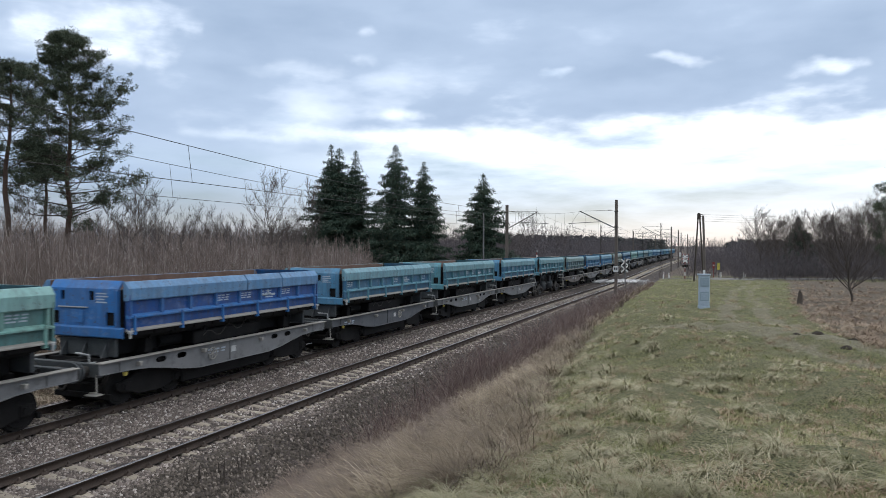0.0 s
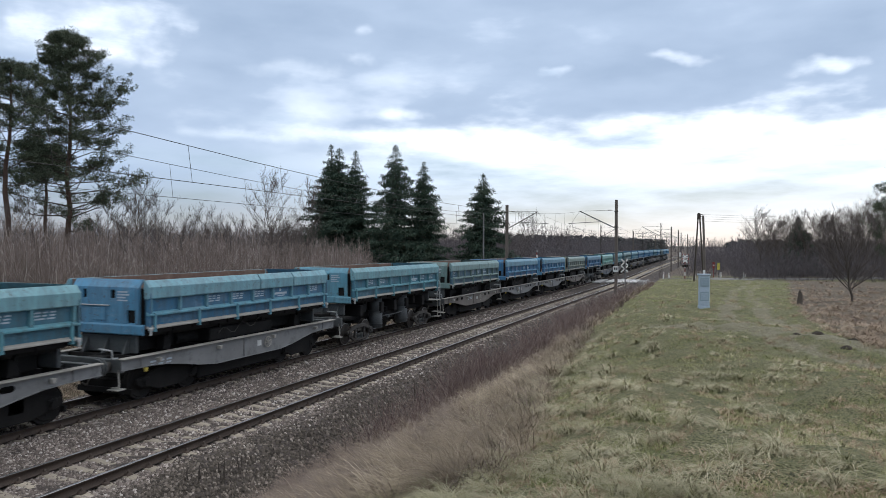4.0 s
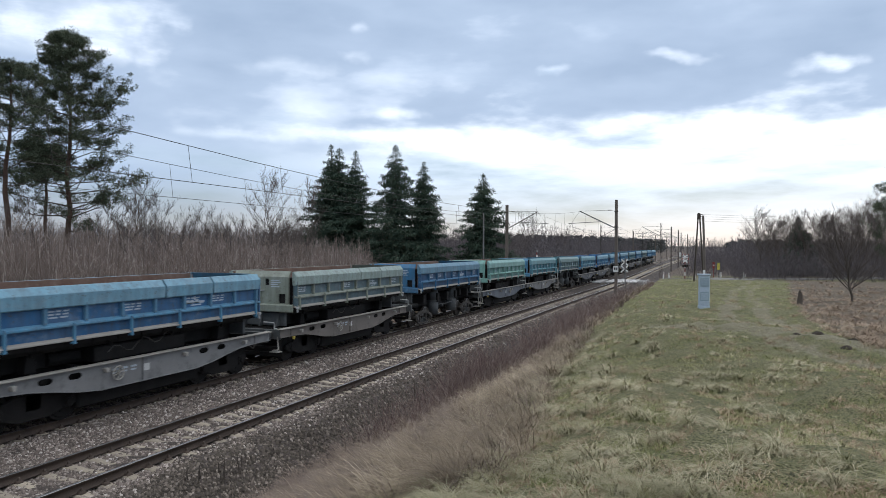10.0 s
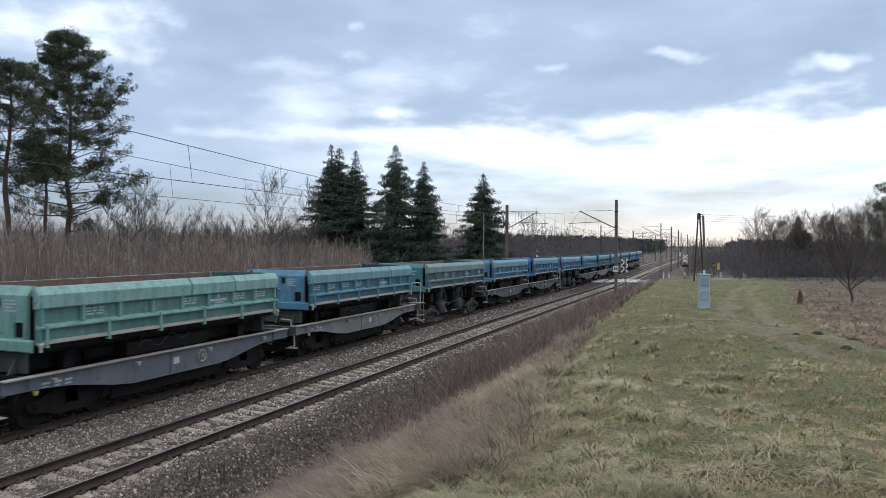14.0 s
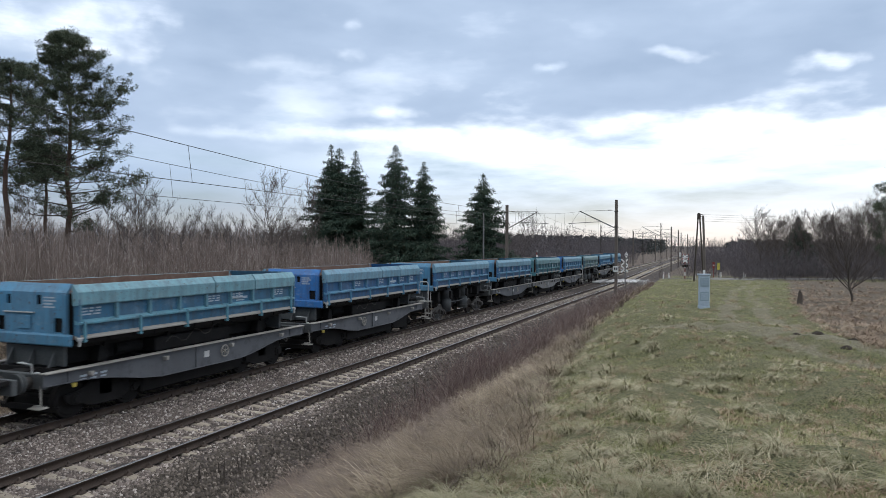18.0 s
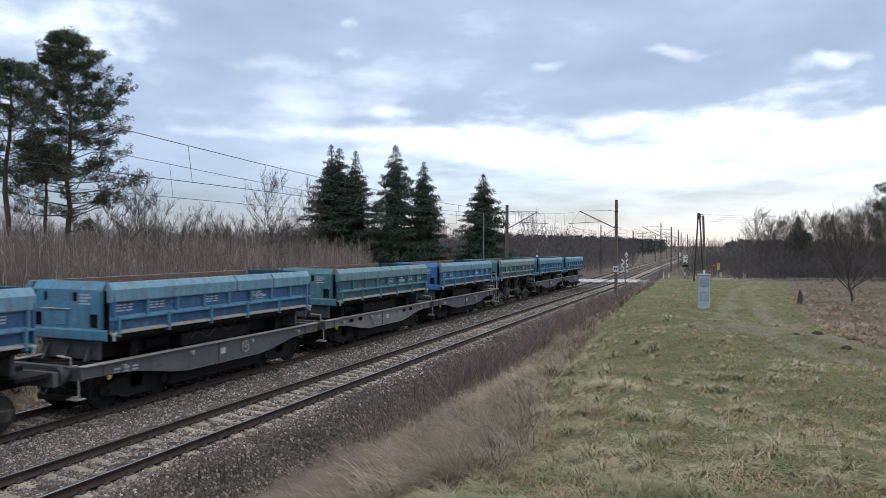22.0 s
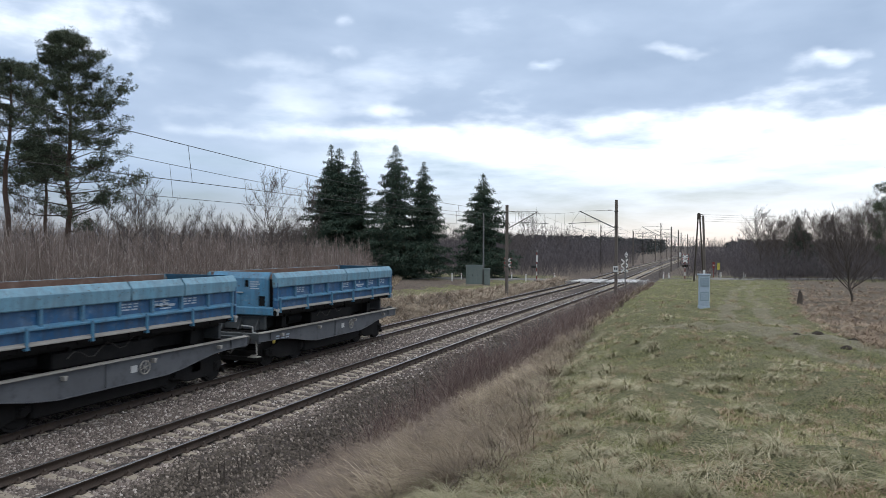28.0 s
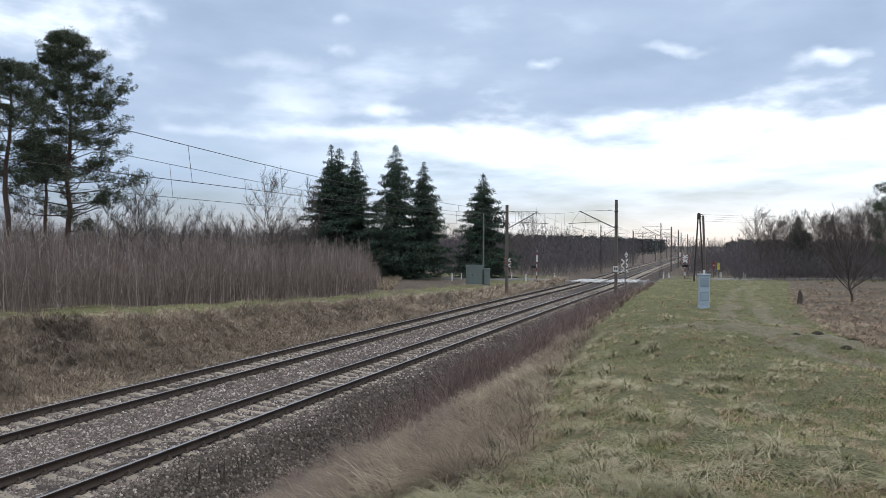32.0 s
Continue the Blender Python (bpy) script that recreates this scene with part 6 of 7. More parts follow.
def build_thicket():
    """Young alder and birch scrub filling the ground behind the far bank."""
    rng = np.random.default_rng(77)
    n = 6400
    y = rng.uniform(10, 92, n)
    deep = rng.random(n) ** 1.6
    x = -25.6 - deep * 34
    keep = (x < -0.47 * y - 1.5) & (x > -1.45 * y - 8)
    x, y = x[keep], y[keep]
    hgt = (3.1 + 0.085 * (-24 - x)) * rng.uniform(0.66, 1.15, len(x)) * (1 + 0.07 * np.sin(y * 0.5 + 0.3 * x) + 0.05 * np.sin(y * 1.3))
    hgt *= np.clip((-0.47 * y - 0.5 - x) / 2.4, 0.5, 1)
    r = rng.uniform(0.007, 0.021, len(x)) + 0.00015 * np.hypot(x, y)
    z = land(x, y) - 0.05
    v, f = twig_spray(rng, np.stack([x, y, z], 1), hgt, 24, 0.075, r, 2)
    stuff("thicket", v, f, M["twig"], "dense leafless grey-brown thicket of young saplings", "thicket")
    # low dark undergrowth within it
    n = 5200
    y = rng.uniform(10, 92, n)
    x = -27.0 - rng.random(n) ** 1.4 * 26
    keep = (x < -0.47 * y - 1.0) & (x > -1.45 * y - 8)
    x, y = x[keep], y[keep]
    hgt = rng.uniform(0.7, 2.0, len(x))
    v, f = twig_spray(rng, np.stack([x, y, land(x, y) - 0.05], 1), hgt, 16, 0.22, np.full(len(x), 0.016) + 0.0002 * np.hypot(x, y), 2)
    stuff("undergrowth", v, f, M["twig"], "dark tangled undergrowth at the foot of the saplings", "undergrowth")
    # reddish canes and brambles at the foot of the near bank
    n = 2300
    y = 9 + 66 * rng.random(n) ** 1.15
    x = rng.uniform(-9.0, -5.4, n) + np.interp(y, [9, 40, 75], [0.2, 0.0, -0.3])
    clump = (np.sin(y * 0.55) + np.sin(y * 1.37 + 1) + np.sin(x * 2.3 + y * 0.4) + rng.normal(0, 0.5, n)) > np.interp(y, [9, 16, 40], [1.6, 0.8, 0.0])
    x, y = x[clump], y[clump]
    hgt = rng.uniform(0.3, 0.95, len(x)) * np.interp(y, [9, 20, 60], [0.5, 1.0, 1.3])
    v, f = twig_spray(rng, np.stack([x, y, land(x, y) - 0.05], 1), hgt * rng.uniform(0.5, 1.1, len(x)), 11, 0.5, np.full(len(x), 0.0035) + 0.00012 * np.hypot(x, y), 2, 0.6)
    stuff("brambles", v, f, M["redtwig"], "reddish leafless brambles at the foot of the bank", "brambles")
    # taller bushes of canes spreading up the slope
    n = 66
    cy = np.concatenate([rng.uniform(17, 34, 44), rng.uniform(12, 20, 12), rng.uniform(34, 56, 10)])
    cx = -7.6 + rng.random(n) * np.interp(cy, [10, 18, 30, 50], [1.2, 2.0, 3.0, 1.8])
    k = 52
    bx = (cx[:, None] + rng.normal(0, 0.32, (n, k))).ravel()
    by = (cy[:, None] + rng.normal(0, 0.45, (n, k))).ravel()
    hgt = np.repeat(rng.uniform(0.8, 1.6, n) * np.interp(cy, [12, 20], [0.7, 1]), k) * rng.uniform(0.5, 1.1, n * k)
    v, f = twig_spray(rng, np.stack([bx, by, land(bx, by) - 0.05], 1), hgt * 0.95, 18, 0.42, 0.0036 + 0.00016 * np.hypot(bx, by), 2)
    stuff("cane_bushes", v, f, M["redtwig"], "leafless reddish-grey bushes growing up the slope", "bushes")
    # scrub on the far bank slope and right-hand field
    n = 1900
    y = 10 + 40 * rng.random(n) ** 1.3
    x = rng.uniform(-21.8, -18.4, n)
    clump = (np.sin(y * 0.8 + 2) + np.sin(x * 2.1 + y * 0.3) + rng.normal(0, 0.5, n)) > 0.5
    x, y = x[clump], y[clump]
    v, f = twig_spray(rng, np.stack([x, y, land(x, y) - 0.05], 1), rng.uniform(0.3, 1.1, len(x)), 14, 0.42, np.full(len(x), 0.006), 2)
    stuff("bank_scrub", v, f, M["redtwig"], "thin leafless scrub on the far bank", "scrub")
    x, y = fan(rng, 420, 14, 90, lambda y: np.interp(y, FIELD_Y, FIELD_X), lambda y: 0.32 * y + 1.5)
    clump = np.sin(y * 0.7) + np.sin(x * 1.9 + 0.5) + rng.normal(0, 0.5, len(x)) > -0.2
    x, y = x[clump], y[clump]
    v, f = twig_spray(rng, np.stack([x, y, land(x, y) - 0.05], 1), rng.uniform(0.15, 0.55, len(x)) * (0.6 + y / 60), 10, 0.6, 0.002 + 0.00017 * y, 2)
    stuff("field_scrub", v, f, M["redtwig"], "low brown brambles in the field beyond the path", "scrub")


# --- single trees ---
def grow(rng, height, spread, limbs=16, kids=13, twigs=10, low=0.22, girth=0.0085):
    """A leafless tree: trunk, limbs, branches and fine twigs as segments (from, to, radius, end radius, level)."""
    segs = []
    n = 5
    top = [Vector((0, 0, -0.2))]
    for i in range(n):
        top.append(top[-1] + Vector((rng.gauss(0, 0.035), rng.gauss(0, 0.035), 0.86 / n)) * height)
    r = height * girth
    for i in range(n):
        segs.append((top[i], top[i + 1], r * (1 - 0.17 * i), r * (1 - 0.17 * (i + 1)), 0))

    def shoot(p, d, length, rad, lev, bend):
        q = p + d * length * 0.5
        d2 = (d + Vector((rng.gauss(0, 0.12), rng.gauss(0, 0.12), bend))).normalized()
        e = q + d2 * length * 0.5
        segs.append((p, q, rad, rad * 0.72, lev))
        segs.append((q, e, rad * 0.72, rad * 0.3, lev))
        return q, e, d2

    def along(p, q, e, u):
        return p.lerp(q, u * 2) if u < 0.5 else q.lerp(e, u * 2 - 1)

    for k in range(limbs):
        u = low + (0.98 - low) * (k + rng.random()) / limbs
        i = min(int(u * n), n - 1)
        p = top[i].lerp(top[i + 1], u * n - i)
        a = k * 2.4 + rng.gauss(0, 0.4)
        rise = rng.uniform(0.5, 1.0) + 1.1 * u * u
        d = Vector((math.cos(a), math.sin(a), rise)).normalized()
        ln = height * spread * (0.35 + 0.65 * math.sin(math.pi * min(1, 0.25 + 0.75 * (1 - u)))) * rng.uniform(0.75, 1.15)
        q, e, d = shoot(p, d, ln, r * 0.30 * (1.15 - 0.6 * u), 1, 0.25)
        for j in range(kids):
            s = rng.uniform(0.2, 1.0)
            b = along(p, q, e, s)
            d3 = (d * 0.9 + Vector((rng.gauss(0, 0.6), rng.gauss(0, 0.6), rng.uniform(0.0, 0.7)))).normalized()
            l3 = ln * rng.uniform(0.22, 0.42) * (1.25 - 0.5 * s)
            q3, e3, d3 = shoot(b, d3, l3, r * 0.14, 2, 0.15)
            for w in range(twigs):
                c = along(b, q3, e3, rng.uniform(0.15, 1.0))
                d4 = (d3 * 0.8 + Vector((rng.gauss(0, 0.5), rng.gauss(0, 0.5), rng.uniform(0.0, 0.5)))).normalized()
                segs.append((c, c + d4 * l3 * rng.uniform(0.2, 0.55), r * 0.065, r * 0.03, 3))
    return segs


def seg_mesh(name, segs, mat, thick=0.0, sides=3):
    if not segs:
        segs = [(Vector((0, 0, 0)), Vector((0, 0, 0.1)), 0.01, 0.01, 0)]
    p0 = np.array([s[0][:] for s in segs])
    p1 = np.array([s[1][:] for s in segs])
    r0 = np.maximum(np.array([s[2] for s in segs]), thick)
    r1 = np.maximum(np.array([s[3] for s in segs]), thick * 0.6)
    v, f = tube_arrays(p0, p1, r0, r1, sides)
    return fast_mesh(name, v, f, mat)


BARE = {}


def bare_tree_kind(seed, height, spread, thick, limbs=16, low=0.22, girth=0.0085):
    """The two shared meshes of one kind of leafless tree."""
    if seed not in BARE:
        segs = grow(random.Random(seed), height, spread, limbs, low=low, girth=girth)
        BARE[seed] = (seg_mesh("trunk", [s for s in segs if s[4] <= 1], M["bark"], thick, 4), seg_mesh("crown", [s for s in segs if s[4] > 1], M["paletwig"], thick, 2))
    return BARE[seed]


def bare_tree(x, y, meshes, scale, turn, label, group="", lift=0.0):
    z = floor_at(x, y)
    t = thing("bare_tree", pose(x, y, z + lift, 0, 0, turn) @ Matrix.Diagonal((scale, scale, scale, 1)), label, "tree", group)
    part("trunk", meshes[0], None, t)
    part("crown", meshes[1], None, t, "leafless twigs")
    return t


def needles(rng, centre, radius, n, length, width, flat=0.6):
    """Clumps of needle sprays round the centres (m, 3): thin bent triangles."""
    m = len(centre)
    c = np.repeat(centre, n, 0)
    rad = np.repeat(radius, n)
    d = rng.normal(0, 1, (m * n, 3))
    d /= np.linalg.norm(d, axis=1, keepdims=True)
    p = c + d * (rad * rng.random(m * n) ** 0.5)[:, None] * np.array([1, 1, flat])
    e = d * np.array([1, 1, 0.5]) + rng.normal(0, 0.6, (m * n, 3)) + np.array([0, 0, 0.25])
    e /= np.linalg.norm(e, axis=1, keepdims=True)
    s = np.cross(e, rng.normal(0, 1, (m * n, 3)))
    s /= np.linalg.norm(s, axis=1, keepdims=True)
    ln = rng.uniform(0.6, 1.3, (m * n, 1)) * length
    v = np.stack([p - s * width / 2, p + s * width / 2, p + e * ln], 1)
    return v.reshape(-1, 3), np.arange(m * n * 3).reshape(-1, 3)


def spruce_tree(x, y, height, radius, seed, label, bare=0.12, twin=False):
    rng = np.random.default_rng(seed)
    z0 = floor_at(x, y)
    t = thing("spruce", pose(x, y, z0), label, "tree", "spruces by the road")
    tops = [(0, 0, 1.0)] if not twin else [(-0.7, 0.2, 1.0), (0.9, -0.3, 0.975)]
    trunk_segs, cl, rd, br = [], [], [], []
    for ox, oy, k in tops:
        h = height * k
        for i in range(6):
            trunk_segs.append((Vector((ox * i / 6, oy * i / 6, h * i / 6 - 0.3)), Vector((ox * (i + 1) / 6, oy * (i + 1) / 6, h * (i + 1) / 6 - 0.3)), 0.26 * (1 - i / 6.3), 0.26 * (1 - (i + 1) / 6.3), 0))
        z = h * bare
        while z < h * 0.985:
            u = z / h
            reach = 1.6 * radius * (1 - u) ** 0.88 * (0.8 + 0.2 * min(1, u * 5))
            nb = int(rng.integers(3, 5))
            a0 = rng.uniform(0, 6.28)
            for b in range(nb):
                a = a0 + b * 6.283 / nb + rng.normal(0, 0.15)
                if rng.random() < 0.10:
                    continue
                zb = z + rng.uniform(-0.45, 0.45) * min(1, 5 * (1 - u))
                ln = max(0.12, reach * (rng.uniform(0.35, 0.8) if rng.random() < 0.35 else rng.uniform(0.75, 1.15)))
                droop = -0.34 * (1 - u) + 0.20 * u + rng.normal(0, 0.09)
                steps = max(2, int(ln / 0.34))
                px, py = ox * u, oy * u
                tipz = zb + droop * ln
                br.append((Vector((px, py, zb)), Vector((px + math.cos(a) * ln, py + math.sin(a) * ln, tipz + 0.1)), 0.035 * (1 - u) + 0.012, 0.006, 1))
                for s_ in range(steps):
                    w = (s_ + 0.6) / steps
                    off = 0.16 + 0.30 * ln * math.sin(math.pi * min(1, w * 0.8 + 0.15)) * (1 - 0.5 * w)
                    for lat in (-1, 0, 1):
                        cl.append((px + math.cos(a) * ln * w - math.sin(a) * off * lat, py + math.sin(a) * ln * w + math.cos(a) * off * lat, zb + droop * ln * w * (1.2 - 0.35 * w) - 0.05 - 0.06 * abs(lat)))
                        rd.append(0.05 + 0.17 * min(1, (1 - u) * 4))
            z += height * rng.uniform(0.0115, 0.0165)
    part("trunk", seg_mesh("trunk", trunk_segs, M["bark"], 0.03, 7), None, t)
    part("bough", seg_mesh("bough", br, M["bark"], 0.012), None, t)
    c = np.array(cl)
    v, f = needles(rng, c, np.array(rd) * 1.1, 7, 0.44, 0.12, 0.8)
    t3 = v.reshape(-1, 3, 3)
    small = np.clip((height - t3[:, :1, 2:3]) / (0.25 * height), 0.28, 1)
    t3[:] = t3[:, :1] + (t3 - t3[:, :1]) * small
    v[2::3, 2] -= 0.16
    part("crown", fast_mesh("crown", v, f, M["spruce"]), None, t, "dark green drooping needles")
    return t


def pine_tree(x, y, height, seed, label, crown_from=0.36, radius=4.2, lean=0.0, dens=1.0):
    rng = random.Random(seed)
    nrg = np.random.default_rng(seed)
    z0 = floor_at(x, y)
    t = thing("pine", pose(x, y, z0), label, "tree", "pines behind the thicket")
    n = 9
    axis = [Vector((lean * height * (i / n) ** 1.5 + rng.gauss(0, 0.08), rng.gauss(0, 0.08), height * i / n - 0.3)) for i in range(n + 1)]
    tr = [(axis[i], axis[i + 1], 0.24 * (1 - 0.85 * i / n), 0.24 * (1 - 0.85 * (i + 1) / n), 0) for i in range(n)]
    limbs, cl = [], []

    def along(u):
        i = min(int(u * n), n - 1)
        return axis[i].lerp(axis[i + 1], u * n - i)
    # boughs in loose tiers, each a flat fan of branchlets tipped with needle puffs
    count = int(78 * dens)
    for k in range(count):
        u = crown_from + (0.965 - crown_from) * ((k + rng.random()) / count) ** 0.75
        w = (u - crown_from) / (1 - crown_from)
        reach = radius * float(np.interp(w, [0, 0.12, 0.35, 0.6, 0.8, 0.92, 1.0], [0.8, 1.0, 0.85, 0.75, 0.52, 0.22, 0.05])) * rng.uniform(0.45, 1.08)
        a = k * 2.4 + rng.gauss(0, 0.35)
        p = along(u)
        rise = rng.uniform(-0.05, 0.4) + 0.15 * w
        d = Vector((math.cos(a), math.sin(a), rise))
        q = p + d * reach * 0.55 + Vector((0, 0, rng.gauss(0, 0.12)))
        e = p + d * reach + Vector((0, 0, 0.10 * reach))
        limbs += [(p, q, 0.075 * (1.15 - u), 0.045 * (1.15 - u), 1), (q, e, 0.045 * (1.15 - u), 0.015, 1)]
        for j in range(rng.randint(6, 10)):
            s = rng.uniform(0.3, 1.0)
            b = p.lerp(q, s * 2) if s < 0.5 else q.lerp(e, s * 2 - 1)
            off = a + rng.choice((-1, 1)) * rng.uniform(0.3, 1.3)
            ln = reach * rng.uniform(0.14, 0.34) * (1.25 - 0.5 * s) + 0.2
            c = b + Vector((math.cos(off) * ln, math.sin(off) * ln, ln * rng.uniform(0.1, 1.1)))
            limbs.append((b, c, 0.018, 0.008, 1))
            cl += [c[:], (c - (c - b) * 0.45 + Vector((rng.gauss(0, 0.12), rng.gauss(0, 0.12), 0.12)))[:]]
        cl.append(e[:])
    cl += [tuple(along(0.99) + Vector((rng.gauss(0, 0.25), rng.gauss(0, 0.25), rng.uniform(-0.5, 0.25)))) for k in range(7)]
    part("trunk", seg_mesh("trunk", tr, M["pinebark"], 0.03, 8), None, t, "reddish-brown scaly bark")
    part("bough", seg_mesh("bough", limbs, M["bark"], 0.012), None, t)
    c = np.array(cl)
    v, f = needles(nrg, c, nrg.uniform(0.20, 0.42, len(c)), 46, 0.17, 0.055, 0.8)
    part("crown", fast_mesh("crown", v, f, M["pine"]), None, t, "dark green needle clumps with gaps")
    return t


def build_trees():
    rng = random.Random(9)
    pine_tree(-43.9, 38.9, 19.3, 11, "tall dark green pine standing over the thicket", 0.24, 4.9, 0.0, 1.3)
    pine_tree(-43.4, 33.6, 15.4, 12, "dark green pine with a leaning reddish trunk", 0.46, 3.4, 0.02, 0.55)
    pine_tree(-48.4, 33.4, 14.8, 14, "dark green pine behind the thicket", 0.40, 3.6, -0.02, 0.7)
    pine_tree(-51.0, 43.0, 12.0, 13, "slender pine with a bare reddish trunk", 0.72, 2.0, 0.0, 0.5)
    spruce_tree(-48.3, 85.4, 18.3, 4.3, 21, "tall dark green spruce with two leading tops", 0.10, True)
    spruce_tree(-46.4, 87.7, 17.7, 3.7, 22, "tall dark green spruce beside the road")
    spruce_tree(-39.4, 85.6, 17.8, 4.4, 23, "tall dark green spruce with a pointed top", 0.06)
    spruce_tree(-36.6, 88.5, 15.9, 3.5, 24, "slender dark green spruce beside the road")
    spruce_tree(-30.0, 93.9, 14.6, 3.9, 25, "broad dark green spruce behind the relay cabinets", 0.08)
    # leafless trees behind the thicket
    big = [bare_tree_kind(s, 10.0, 0.40, 0.007, 22, 0.2) for s in (1, 2, 3)]
    fine = [bare_tree_kind(s, 9.0, 0.34, 0.007, 20, 0.1) for s in (4, 5, 6, 7)]
    lbl = "leafless grey-brown tree behind the thicket"
    bare_tree(-46.7, 67.8, big[0], 1.12, 20, "broad leafless tree rising over the thicket", "bare trees")
    bare_tree(-46.0, 74.0, fine[0], 1.28, 80, lbl, "bare trees")
    for k in range(56):
        y = rng.uniform(56, 98)
        x = -rng.uniform(0.61, 1.08) * y
        bare_tree(x, y, fine[k % 4], rng.uniform(0.55, 0.82), rng.uniform(0, 360), lbl, "bare trees")
    for x, y, s in ((-40.5, 40.5, 0.85), (-38.5, 43.0, 0.8), (-44.0, 45.5, 0.95), (-37.0, 38.0, 0.7), (-41.5, 34.0, 0.75), (-38.5, 30.0, 0.62)):
        bare_tree(x, y, fine[int(s * 100) % 4], s, s * 700, "slender leafless birch among the pines", "bare trees")
    # beyond the road, left of the line
    bare_tree(-32.4, 126.8, big[1], 0.98, 130, "spreading leafless tree beyond the road", "bare trees")
    for k in range(44):
        y = rng.uniform(108, 190)
        x = -24 - rng.uniform(2, 40) - (y - 112) * 0.05
        bare_tree(x, y, fine[k % 4], rng.uniform(0.55, 0.85), rng.uniform(0, 360), "leafless tree in the wood beyond the road", "bare trees")
    # wood on the right beyond the road
    for k in range(112):
        u = rng.random() ** 0.8
        y = 106 + 26 * rng.random() + 14 * u
        x = 4.0 + u * 44 + rng.uniform(-1, 1)
        bare_tree(x, y, (fine + big)[k % 7], rng.uniform(0.8, 1.08) * (0.84 + 0.22 * min(1, u * 3)), rng.uniform(0, 360), "leafless dark tree in the roadside wood", "bare trees")
    spruce_tree(11.6, 122.5, 9.2, 2.6, 26, "dark young spruce among bare trees", 0.05)
    pine_tree(15.2, 69.5, 11.5, 15, "dark pine at the edge of the field", 0.15, 3.4)
    bush = bare_tree_kind(31, 2.9, 0.92, 0.005, 26, 0.26, 0.030)
    bare_tree(5.82, 37.8, bush, 0.95, 40, "small spreading leafless fruit tree in the field", "bare trees")
    for k in range(7):
        y = rng.uniform(52, 88)
        bare_tree(rng.uniform(0.17, 0.33) * y, y, bush, rng.uniform(0.7, 1.1), rng.uniform(0, 360), "low leafless bush in the field", "bare trees")


def build_far_woods():
    """Distant leafless woods with some conifers, to the horizon."""
    rng = np.random.default_rng(55)
    n = 7000
    a = rng.uniform(-1.02, 0.28, n)
    d = 150 + 270 * rng.random(n) ** 1.5
    x, y = np.sin(a) * d, np.cos(a) * d
    keep = (np.abs(x + 13.2) > 14 + 0.012 * y)
    x, y = x[keep], y[keep]
    hgt = rng.uniform(6.0, 9.5, len(x)) * np.where(x > -13, 0.75, 1.0)
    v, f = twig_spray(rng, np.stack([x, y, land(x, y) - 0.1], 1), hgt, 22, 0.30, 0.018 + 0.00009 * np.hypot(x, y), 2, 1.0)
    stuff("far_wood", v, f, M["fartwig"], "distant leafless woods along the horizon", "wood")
    n = 900
    x = rng.uniform(-150, 130, n)
    y = rng.uniform(425, 500, n)
    v, f = twig_spray(rng, np.stack([x, y, land(x, y) - 0.1], 1), rng.uniform(6.0, 9.0, n), 20, 0.24, np.full(n, 0.09), 2, 1.0)
    stuff("far_wood", v, f, M["fartwig"], "distant leafless wood closing the line of the railway", "wood")
    n = 620
    left = rng.random(n) < 0.6
    a = np.where(left, rng.uniform(-0.34, -0.05, n), rng.uniform(-0.03, 0.25, n))
    d = rng.uniform(330, 480, n)
    x, y = np.sin(a) * d, np.cos(a) * d
    keep = np.abs(x + 13.2) > 17
    x, y, left = x[keep], y[keep], left[keep]
    hgt = rng.uniform(7.0, 9.4, len(x)) * np.where(left, 1.0, 0.75) * (1 + 0.12 * np.sin(x * 0.06))
    k = 4
    u = (np.arange(k) + 0.6) / k
    c = np.stack([np.repeat(x, k), np.repeat(y, k), (land(x, y)[:, None] + hgt[:, None] * (0.15 + 0.8 * u[None])).ravel()], 1)
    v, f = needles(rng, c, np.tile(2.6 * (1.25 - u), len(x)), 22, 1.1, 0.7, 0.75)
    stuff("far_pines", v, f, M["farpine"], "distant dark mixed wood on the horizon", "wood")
    # brushwood closing the foot of the right-hand wood
    n = 4200
    u = rng.random(n)
    y = 102 + 36 * rng.random(n) ** 1.3 + 8 * u
    x = 2.0 + u * 52
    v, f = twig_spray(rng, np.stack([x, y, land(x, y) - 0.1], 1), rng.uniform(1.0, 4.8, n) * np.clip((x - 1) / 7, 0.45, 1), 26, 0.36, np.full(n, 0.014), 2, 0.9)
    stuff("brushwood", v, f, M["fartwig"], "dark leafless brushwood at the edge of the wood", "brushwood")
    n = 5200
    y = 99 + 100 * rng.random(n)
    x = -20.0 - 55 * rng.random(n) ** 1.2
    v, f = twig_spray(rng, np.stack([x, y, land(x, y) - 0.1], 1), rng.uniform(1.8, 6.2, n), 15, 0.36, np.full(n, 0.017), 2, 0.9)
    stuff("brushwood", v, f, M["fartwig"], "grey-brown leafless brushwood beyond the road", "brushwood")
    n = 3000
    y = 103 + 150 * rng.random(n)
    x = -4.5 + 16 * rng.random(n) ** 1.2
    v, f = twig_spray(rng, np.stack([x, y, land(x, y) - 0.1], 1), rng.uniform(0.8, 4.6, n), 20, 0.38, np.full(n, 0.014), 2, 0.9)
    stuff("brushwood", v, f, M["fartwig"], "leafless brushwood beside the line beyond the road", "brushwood")


